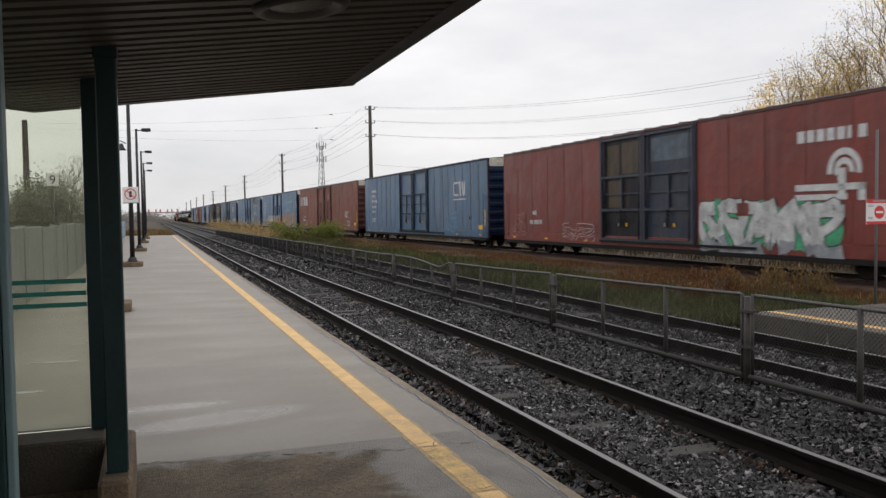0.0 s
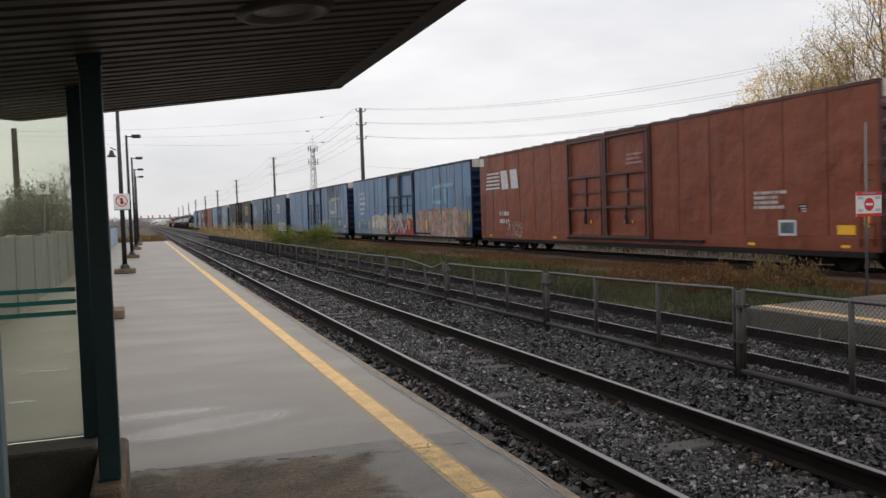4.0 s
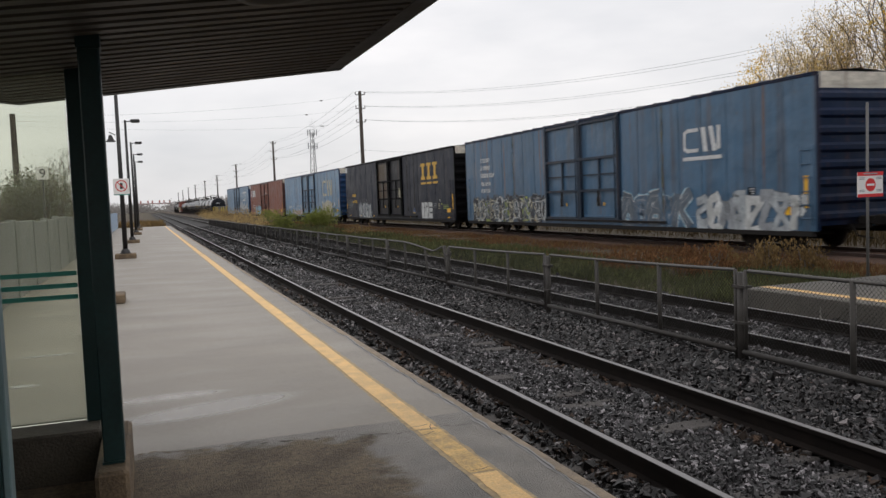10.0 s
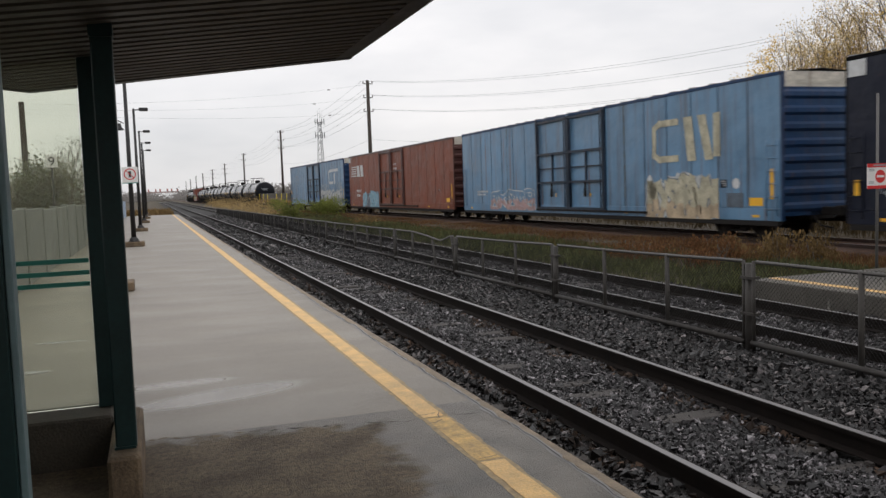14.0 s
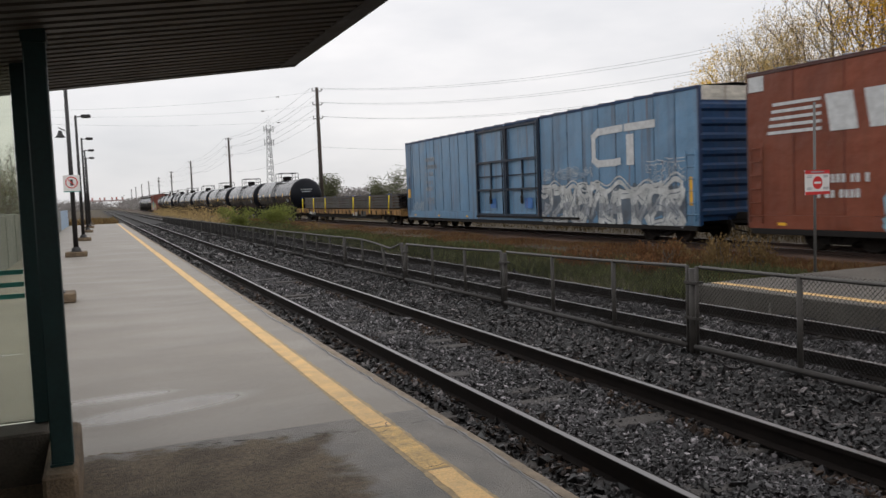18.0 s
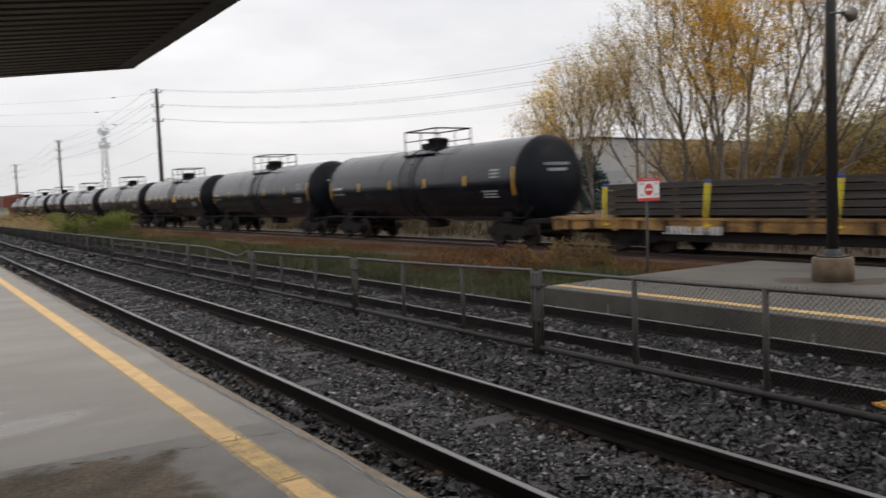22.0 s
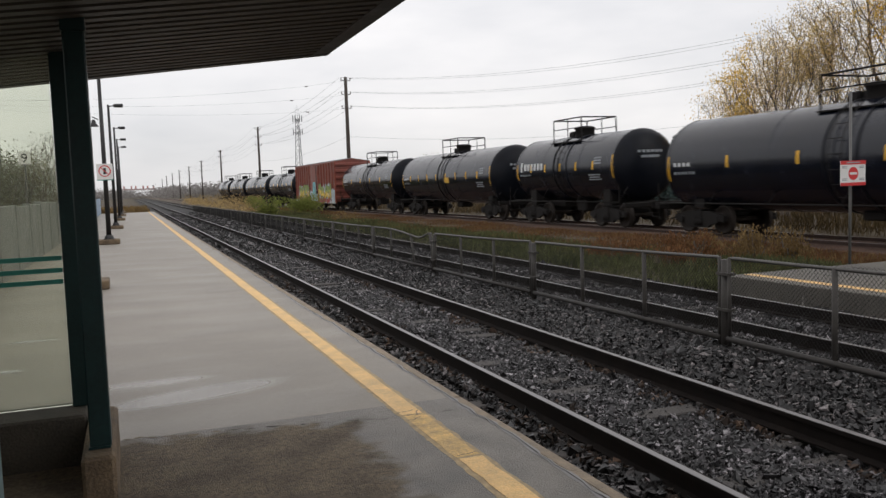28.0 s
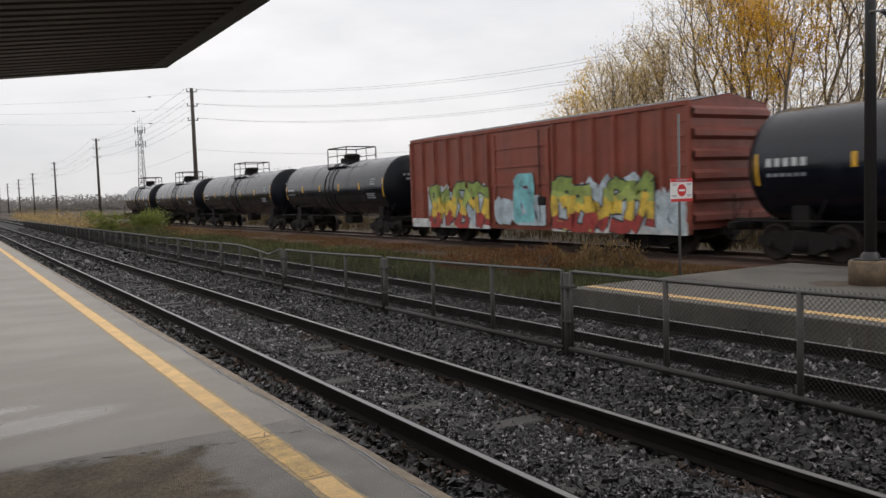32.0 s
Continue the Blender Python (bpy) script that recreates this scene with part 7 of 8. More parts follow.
# ---- platform lamps ----
def build_lamp(at, speaker=0.0, sign=False, group="platform lamps"):
    lamp = thing("platform_lamp", "black platform lamp post on a concrete block" + (" with a prohibition sign" if sign else ""), "lamp post", at, group)
    part("base_block", Build().box(-0.36, 0.36, -0.36, 0.36, 0.0, 0.17, 0.02), M["plinth"], lamp, "tan concrete base block")
    part("base_plate", Build().box(-0.19, 0.19, -0.19, 0.19, 0.17, 0.20, 0.01).lathe([(0.2, 0.16), (0.27, 0.15), (0.33, 0.10)], "z", 14), M["lamp_black"], lamp)
    part("pole", Build().tube((0, 0, 0.19), (0, 0, 6.40), 0.088, 0.058, 14), M["lamp_black"], lamp)
    part("arm", Build().tube((0, 0, 6.33), (0.32, 0, 6.35), 0.026, seg=8), M["lamp_black"], lamp)
    head = part("lamp_head", Build().box(0.26, 0.72, -0.16, 0.16, 6.28, 6.44, 0.03), M["lamp_black"], lamp)
    part("lens", Build().box(0.32, 0.66, -0.12, 0.12, 6.268, 6.282, 0.004), M["lamp_lens"], head)
    if speaker:
        sp = part("loudspeaker", Build().tube((-0.10, 0, 4.42), (-0.30, 0, 4.52), 0.018, seg=6).lathe([(4.42, 0.05), (4.36, 0.07), (4.28, 0.09), (4.20, 0.16), (4.18, 0.17), (4.24, 0.10), (4.36, 0.04)], "z", 14, (-0.26, 0, 0)), M["lamp_black"], lamp, "small horn loudspeaker")
    if sign:
        face = part("sign_plate", Build().box(-0.27, 0.27, -0.125, -0.105, 2.30, 2.86, 0.006), M["white_sign"], lamp, "white square sign plate")
        ring = Build()
        n = 28
        for r0, r1 in ((0.17, 0.205),):
            p = [(math.cos(2 * math.pi * i / n) * r, -0.129, 2.60 + math.sin(2 * math.pi * i / n) * r) for i in range(n) for r in (r0, r1)]
            ring.add(p, [(2 * i, 2 * i + 1, (2 * i + 3) % (2 * n), (2 * i + 2) % (2 * n)) for i in range(n)])
        ring.add([(-0.135, -0.130, 2.715), (-0.115, -0.130, 2.735), (0.135, -0.130, 2.485), (0.115, -0.130, 2.465)], [(0, 3, 2, 1)])
        part("prohibition_ring", ring, M["red_sign"], face, "red ring with a slash")
        part("pictogram", Build().box(-0.045, 0.045, -0.1285, -0.126, 2.49, 2.71), M["black_ink"], face, "black pictogram bar")
        part("green_strip", Build().box(-0.27, 0.27, -0.128, -0.125, 2.27, 2.30), M["stripe_green"], face)
        part("clamp", Build().box(-0.1, 0.1, -0.106, 0.09, 2.5, 2.54).box(-0.1, 0.1, -0.106, 0.09, 2.66, 2.7), M["lamp_black"], lamp)
    return lamp


build_lamp(pose(-0.71, 32.1, 0), 1, True)
plain = build_lamp(pose(-0.66, 46.6, 0))
for x, y in ((-0.60, 61.8), (-0.56, 74.5), (-0.56, 86.0), (-0.78, 16.8)):
    copy_thing(plain, pose(x, y, 0))

# ---- the opposite platform's mast, post and sign ----
mast = thing("platform_mast", "tall black lamp mast on a round concrete base", "lamp post", pose(13.05, 8.15, 0))
part("base_drum", Build().lathe([(0.0, 0.0001), (0.0, 0.33), (0.38, 0.33), (0.40, 0.31), (0.40, 0.0001)], "z", 24), M["plinth"], mast, "round tan concrete base")
part("base_plate", Build().box(-0.2, 0.2, -0.2, 0.2, 0.40, 0.43, 0.01).lathe([(0.43, 0.16), (0.5, 0.14), (0.54, 0.10)], "z", 14), M["lamp_black"], mast)
part("pole", Build().tube((0, 0, 0.42), (0, 0, 9.0), 0.098, 0.07, 16), M["lamp_black"], mast)
part("arm", Build().tube((0, 0, 8.9), (-0.9, 0, 9.0), 0.03, seg=8), M["lamp_black"], mast)
part("lamp_head", Build().box(-1.4, -0.8, -0.16, 0.16, 8.93, 9.07, 0.03), M["lamp_black"], mast)
horn = part("loudspeaker", Build().lathe([(0.0, 0.045), (0.06, 0.05), (0.12, 0.065), (0.2, 0.09), (0.25, 0.125), (0.235, 0.118), (0.16, 0.05)], "x", 16, (0.14, -0.12, 4.42)), M["speaker"], mast, "grey horn loudspeaker")
part("bracket", Build().tube((-0.18, -0.1, 4.40), (0.2, -0.12, 4.44), 0.02, seg=6), M["speaker"], horn)

post = thing("warning_sign", "red and white no-entry warning sign on a grey post", "sign", pose(12.32, 11.62, 0))
part("post", Build().tube((0, 0, -0.45), (0.02, 0, 3.12), 0.028, 0.025, 10), M["post_grey"], post, "grey galvanised post")
plate = part("sign_plate", Build().box(-0.30, 0.30, -0.075, -0.06, 1.42, 1.87, 0.006), M["white_sign"], post, "white sign plate")
part("banner", Build().box(-0.30, 0.30, -0.079, -0.076, 1.80, 1.87), M["red_sign"], plate, "red top banner")
part("banner", Build().box(-0.30, 0.30, -0.079, -0.076, 1.42, 1.475), M["red_sign"], plate, "red bottom banner")
bd = Build()
n = 30
bd.add([(math.cos(2 * math.pi * i / n) * 0.118, -0.079, 1.638 + math.sin(2 * math.pi * i / n) * 0.118) for i in range(n)], [tuple(range(n))])
part("disc", bd, M["red_sign"], plate, "red disc")
part("disc_bar", Build().box(-0.085, 0.085, -0.083, -0.0795, 1.618, 1.658), M["white_sign"], plate, "white bar across the disc")
bd = Build()
for z in (1.76, 1.735, 1.54, 1.515):
    bd.box(-0.26, -0.14, -0.079, -0.0765, z, z + 0.012).box(0.14, 0.26, -0.079, -0.0765, z, z + 0.012)
bd.box(-0.16, 0.16, -0.082, -0.0795, 1.825, 1.85)
part("lettering", bd, M["g_grey"], plate, "lines of small lettering", "stuff")

bd = Build().add([(-0.17, -0.02, 0.0), (0.0, -0.12, 0.0), (0.18, 0.03, 0.0), (0.02, 0.12, 0.0), (-0.17, -0.02, 0.022), (0.0, -0.12, 0.022), (0.18, 0.03, 0.022), (0.02, 0.12, 0.022)], [(3, 2, 1, 0), (4, 5, 6, 7), (0, 1, 5, 4), (1, 2, 6, 5), (2, 3, 7, 6), (3, 0, 4, 7)]).lathe([(0.022, 0.045), (0.05, 0.04), (0.058, 0.0001)], "z", 10)
marker = solo("track_marker", bd, M["orange_mark"], "small flat amber plastic marker lying on the ballast", "marker")
marker.matrix_world = pose(7.0, 3.87, BED + 0.085, 4, 6, 25)

# ---- utility poles and wires ----
def build_pole(x, y, height, cross=True, turn=0.0):
    pl_ = thing("utility_pole", "tall dark wooden utility pole with three short crossarms" if cross else "plain dark wooden utility pole", "utility pole", pose(x, y, -0.5, 0, 0, turn), "utility poles along the railway")
    h = height + 0.5
    part("pole", Build().tube((0, 0, 0), (0, 0, h), 0.24, 0.165, 10), M["wood_post"], pl_)
    if cross:
        for k in range(3):
            z = h - 0.35 - 1.42 * k
            part("crossarm", Build().box(-0.52, 0.52, -0.045, 0.045, z - 0.035, z + 0.035, 0.01), M["wood_post"], pl_)
            for s in (-0.48, 0.48):
                part("insulator", Build().lathe([(z + 0.07, 0.03), (z + 0.12, 0.07), (z + 0.18, 0.05), (z + 0.24, 0.07), (z + 0.28, 0.02)], "z", 8, (s, 0, 0)), M["insulator"], pl_)
    return pl_


POLES = [(21.8, 85, 13.1), (22.2, 150, 12.9), (22.0, 212, 12.0), (21.9, 268, 11.6), (21.8, 322, 11.6), (21.6, 380, 11.8), (21.6, 440, 12), (21.6, 505, 12), (21.6, 570, 12)]
for x, y, h in POLES:
    build_pole(x, y, h)
MID_POLE, END_POLE = (53.35, 33.63, 13.85), (90.0, 0.0, 14.7)
build_pole(*MID_POLE, turn=-35)
build_pole(*END_POLE, turn=-42)


def wire(name, a, b, sag, r=0.013):
    n = 14
    pts = []
    for i in range(n + 1):
        u = i / n
        pts.append((a[0] + (b[0] - a[0]) * u, a[1] + (b[1] - a[1]) * u, a[2] + (b[2] - a[2]) * u - 4 * sag * u * (1 - u)))
    return solo(name, Build().cord(pts, r), M["wire"], "thin grey overhead wire", "wire", "overhead wires")


for k in range(3):
    for s in (-0.7, 0.7):
        for (xa, ya, ha), (xb, yb, hb) in zip(POLES[:5], POLES[1:6]):
            wire("overhead_wire", (xa + s, ya, ha - 0.1 - 1.42 * k), (xb + s, yb, hb - 0.1 - 1.42 * k), 1.0)
        for (xa, ya, ha), (xb, yb, hb), sag in ((POLES[0], MID_POLE, 2.2), (MID_POLE, END_POLE, 1.2)):
            wire("overhead_wire", (xa + s * 0.85, ya + s * 0.5, ha - 0.1 - 1.42 * k), (xb + s * 0.85, yb + s * 0.5, hb - 0.1 - 1.42 * k), sag, 0.012)
wire("overhead_wire", (21.8, 85, 7.0), (*MID_POLE[:2], 7.2), 1.7, 0.012)
wire("overhead_wire", (*MID_POLE[:2], 7.2), (*END_POLE[:2], 7.8), 1.0, 0.012)
wire("overhead_wire", (21.8, 85, 7.0), (22.2, 150, 7.0), 0.8, 0.012)

# a second line crosses the tracks to the pole behind the platform wall, with small dampers near the poles
for k in range(3):
    a, b = (21.8, 85.0, 12.7 - 1.42 * k), (-7.6, 60.0, 8.0 - 0.28 * k)
    wire("crossing_wire", a, b, 0.5, 0.007)
    for u in (0.17 + 0.06 * (k % 2),):
        p = [a[i] + (b[i] - a[i]) * u for i in range(3)]
        z = p[2] - 2.0 * u * (1 - u) - 0.03
        solo("wire_damper", Build().box(p[0] - 0.15, p[0] + 0.15, p[1] - 0.04, p[1] + 0.04, z - 0.05, z + 0.04, 0.02), M["insulator"], "small dark damper on an overhead wire", "damper", "wire dampers")

# ---- lattice mast far off ----
def build_tower(x, y, h):
    tw = thing("lattice_tower", "slender grey steel lattice mast with antennas", "tower", pose(x, y, -0.5))
    legs = [(math.cos(a), math.sin(a)) for a in (0.5, 2.6, 4.7)]
    for c, s in legs:
        part("leg", Build().tube((c * 1.9, s * 1.9, 0), (c * 0.65, s * 0.65, h - 4), 0.12, 0.09, 6), M["tower_steel"], tw)
    n = 13
    for k in range(n):
        z0, z1 = (h - 4) * k / n, (h - 4) * (k + 1) / n
        r0, r1 = 1.9 - 1.25 * k / n, 1.9 - 1.25 * (k + 1) / n
        for (a, b), (c, d) in zip(legs, legs[1:] + legs[:1]):
            part("brace", Build().tube((a * r0, b * r0, z0), (c * r1, d * r1, z1), 0.05, seg=4), M["tower_steel"], tw)
            part("brace", Build().tube((c * r0, d * r0, z0), (a * r1, b * r1, z1), 0.05, seg=4), M["tower_steel"], tw)
    for z in (h - 4.2, h - 9):
        part("head_frame", Build().tube((-1.6, 0, z), (1.6, 0, z), 0.08, seg=6).tube((0, -1.6, z), (0, 1.6, z), 0.08, seg=6), M["tower_steel"], tw)
        for q in (-1.6, -0.8, 0.8, 1.6):
            part("antenna", Build().box(q - 0.14, q + 0.14, -0.1, 0.1, z - 0.9, z + 1.3, 0.03), M["tower_steel"], tw)
    for q, t in ((-0.6, 4.0), (0.1, 5.0), (0.7, 3.4)):
        part("whip", Build().tube((q, 0, h - 4.2), (q, 0, h - 4.2 + t), 0.05, 0.03, 5), M["tower_steel"], tw)
    return tw


build_tower(58.6, 300, 31.5)

# ---- signal bridge at the end of the view ----
gantry = thing("signal_bridge", "distant signal bridge with red-topped signals across the tracks", "signal bridge", pose(0, 640, 0))
for x in (-3.5, 19.0):
    part("leg", Build().box(x - 0.3, x + 0.3, -0.3, 0.3, -0.6, 6.2), M["tower_steel"], gantry)
# Beam and heads are paler than their paint, distance haze put into the colour.
part("beam", Build().box(-3.8, 19.3, -0.4, 0.4, 5.3, 6.2), mat("faded_signal_steel", (0.34, 0.25, 0.24), 0.7), gantry, "red-brown beam")
for x in (-2, 3, 6, 11, 14, 18):
    part("signal_head", Build().box(x - 0.5, x + 0.5, -0.3, 0.3, 6.2, 8.2, 0.1), mat("faded_red_signal", (0.42, 0.17, 0.15), 0.7), gantry, "red signal head")

# ---- concrete fence beside the platform ----
wall = thing("boundary_wall", "grey concrete panel fence along the platform", "wall", kind="structure")
for i in range(37):
    a = -41 + 3.0 * i
    h = 1.56 + 0.03 * math.sin(i * 1.7)
    part("panel", Build().box(WALL_X - 0.12, WALL_X, a + 0.06, a + 2.94, -0.6, h, 0.015), M["noise_wall"], wall)
    part("fence_post", Build().box(WALL_X - 0.17, WALL_X + 0.03, a - 0.06, a + 0.06, -0.6, h + 0.04, 0.015), M["noise_wall"], wall)
for i in range(6):
    a = 70 + 3.0 * i
    part("panel", Build().box(WALL_X - 0.1, WALL_X, a + 0.03, a + 2.97, -0.6, 1.5, 0.01), M["blue_panel"], wall, "pale blue hoarding panel")

stop = thing("stop_marker", "small white sign with a black number on a post", "sign", pose(-4.05, 40, -0.6))
part("post", Build().tube((0, 0.03, 0), (0, 0.03, 4.3), 0.05, seg=8), M["galv"], stop)
board = part("sign_plate", Build().box(-0.24, 0.24, -0.03, 0.0, 3.8, 4.34, 0.01), M["white_sign"], stop)
cu = bpy.data.curves.new("digit", "FONT")
cu.body, cu.size, cu.align_x, cu.extrude = "9", 0.55, "CENTER", 0.004
digit = new("digit", cu)
digit.data.materials.append(M["black_ink"])
digit.parent, digit.matrix_local = board, pose(0, -0.036, 3.88, 90, 0, 0)
build_pole(-7.6, 60, 8.2, False)

boom = thing("crane", "distant grey lattice crane boom", "crane", pose(-19, 105, 0, 0, -24, 0))
for x, y in ((-0.5, -0.5), (0.5, -0.5), (0.5, 0.5), (-0.5, 0.5)):
    part("chord", Build().tube((x, y, 0), (x * 0.6, y * 0.6, 17), 0.09, seg=5), M["tower_steel"], boom)
for k in range(16):
    part("lacing", Build().tube((-0.5 if k % 2 else 0.5, -0.5, k * 1.05), (0.5 if k % 2 else -0.5, -0.5, k * 1.05 + 1.05), 0.05, seg=4), M["tower_steel"], boom)

# ---- warehouse behind the trees ----
M["cladding"] = mat("pale_grey_cladding", (0.36, 0.36, 0.345), 0.6, vary=0.08, scale=0.4, fine=4)
M["cladding_roof"] = mat("grey_metal_roof", (0.28, 0.29, 0.30), 0.5, vary=0.1)
shed = thing("warehouse", "pale grey metal-clad warehouse with a low pitched roof", "building", pose(0, 0, -0.5))
bd = Build()
bd.add([(62, 78, 0), (135, 78, 0), (135, 78, 7.2), (72, 78, 8.4), (62, 78, 7.2), (66, 84, 0), (135, 84, 0), (135, 84, 7.2), (72, 84, 8.4), (66, 84, 7.2)], [(0, 1, 2, 3, 4), (9, 8, 7, 6, 5), (0, 4, 9, 5), (1, 6, 7, 2)])
part("wall", bd, M["cladding"], shed)
bd = Build()
bd.add([(61.5, 77.5, 7.2), (72, 77.5, 8.5), (135.5, 77.5, 7.3), (66.5, 84.5, 7.2), (74, 84.5, 8.5), (135.5, 84.5, 7.3)], [(0, 1, 4, 3), (1, 2, 5, 4)])
part("roof", bd, M["cladding_roof"], shed)
for i in range(7):
    part("loading_door", Build().box(66 + 9 * i, 70 + 9 * i, 77.9, 78.02, 0.2, 4.2), M["cladding_roof"], shed)
for x, y in ((50.6, 63), (53.0, 62.5)):
    mk = thing("brick_pier", "slim brown brick pier between the trees", "pier", pose(x, y, -0.5))
    part("shaft", Build().box(-0.24, 0.24, -0.24, 0.24, 0, 5.3, 0.03), mat("pale_brown_brick", (0.33, 0.23, 0.17), 0.85, vary=0.2, scale=9), mk)
    part("cap", Build().box(-0.29, 0.29, -0.29, 0.29, 5.3, 5.45, 0.03), M["plinth"], mk)

# ---- plants ----
def leaf_mat(name, color, tint, var=0.5):
    """Leaves: varied colour, part of the light passing through."""
    m = mat(name, color, 0.75, vary=0.3, scale=0.6, fine=9, tint=tint, island_vary=var * 0.5, spec=0.2)
    n, l = m.node_tree.nodes, m.node_tree.links
    b = n["Principled BSDF"]
    tr, mx = n.new("ShaderNodeBsdfTranslucent"), n.new("ShaderNodeMixShader")
    mx.inputs[0].default_value = 0.58
    l.new(b.inputs["Base Color"].links[0].from_socket, tr.inputs[0])
    l.new(b.outputs[0], mx.inputs[1])
    l.new(tr.outputs[0], mx.inputs[2])
    l.new(mx.outputs[0], n["Material Output"].inputs[0])
    return m


M["bark"] = mat("grey_brown_bark", (0.145, 0.120, 0.099), 0.9, vary=0.3, scale=6)
M["leaf_olive"] = leaf_mat("olive_autumn_leaf", (0.78, 0.55, 0.20), (0.84, 0.67, 0.33))
M["leaf_orange"] = leaf_mat("orange_autumn_leaf", (0.92, 0.56, 0.05), (0.98, 0.66, 0.10), 0.2)
M["leaf_silver"] = leaf_mat("silver_green_leaf", (0.42, 0.45, 0.38), (0.66, 0.68, 0.61), 0.6)
M["leaf_brown"] = leaf_mat("brown_dry_leaf", (0.42, 0.285, 0.125), (0.52, 0.385, 0.18))
M["needle"] = leaf_mat("dark_spruce_needle", (0.075, 0.115, 0.110), (0.115, 0.160, 0.150), 0.4)
M["bush_green"] = leaf_mat("fresh_green_bush_leaf", (0.20, 0.235, 0.055), (0.28, 0.31, 0.09), 0.4)
# Green lifted for the distant row, so its haze sits in the colour.
M["dark_green"] = leaf_mat("dark_evergreen_leaf", (0.060, 0.080, 0.055), (0.085, 0.105, 0.075), 0.4)
M["weed_rust"] = leaf_mat("rust_brown_weed", (0.175, 0.084, 0.038), (0.24, 0.130, 0.062), 0.6)
M["weed_far"] = leaf_mat("dull_brown_far_weed", (0.092, 0.066, 0.034), (0.125, 0.092, 0.046), 0.6)
M["weed_gold"] = leaf_mat("yellow_brown_weed", (0.215, 0.140, 0.060), (0.285, 0.200, 0.094), 0.5)
M["grass"] = leaf_mat("dull_green_grass", (0.105, 0.122, 0.052), (0.165, 0.175, 0.080), 0.6)
M["leaf_dull"] = leaf_mat("dull_green_leaf", (0.13, 0.145, 0.085), (0.20, 0.205, 0.12), 0.6)
M["leaf_hedge"] = leaf_mat("olive_hedge_leaf", (0.36, 0.315, 0.150), (0.48, 0.41, 0.20), 0.6)
M["leaf_poplar"] = leaf_mat("grey_green_poplar_leaf", (0.095, 0.125, 0.088), (0.24, 0.28, 0.22), 0.9)
M["leaf_shrub"] = leaf_mat("olive_brown_shrub_leaf", (0.19, 0.175, 0.105), (0.28, 0.26, 0.17), 0.5)
# Far woods: the haze of the distance is put into this pale base colour.
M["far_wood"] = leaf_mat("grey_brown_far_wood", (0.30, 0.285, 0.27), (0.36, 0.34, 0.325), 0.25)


def quads_mesh(name, centres, sizes, material, seed, upright=False, aspect=1.0):
    """Many small leaves, each a bent pair of triangles at a random turn."""
    rng = np.random.default_rng(seed)
    c = np.asarray(centres, float)
    n = len(c)
    d = rng.normal(size=(n, 3))
    if upright:
        d[:, 2] = np.abs(d[:, 2]) * 2 + 1.5
    d /= np.linalg.norm(d, axis=1)[:, None]
    e = np.cross(d, rng.normal(size=(n, 3)))
    e /= np.linalg.norm(e, axis=1)[:, None]
    f = np.cross(d, e)
    s = np.asarray(sizes, float).reshape(-1, 1) * np.ones((n, 1))
    v = np.stack([c - d * s, c + e * s * 0.5 * aspect + f * s * 0.12, c + d * s, c - e * s * 0.5 * aspect + f * s * 0.12], 1).reshape(-1, 3)
    me = bpy.data.meshes.new(name)
    idx = (np.array([0, 1, 2, 0, 2, 3])[None] + 4 * np.arange(n)[:, None]).ravel()
    me.vertices.add(4 * n)
    me.vertices.foreach_set("co", v.ravel())
    me.loops.add(len(idx))
    me.loops.foreach_set("vertex_index", idx)
    me.polygons.add(2 * n)
    me.polygons.foreach_set("loop_start", np.arange(0, len(idx), 3))
    me.polygons.foreach_set("loop_total", np.full(2 * n, 3))
    me.polygons.foreach_set("use_smooth", np.zeros(2 * n, bool))
    me.materials.append(material)
    me.update(calc_edges=True)
    return me


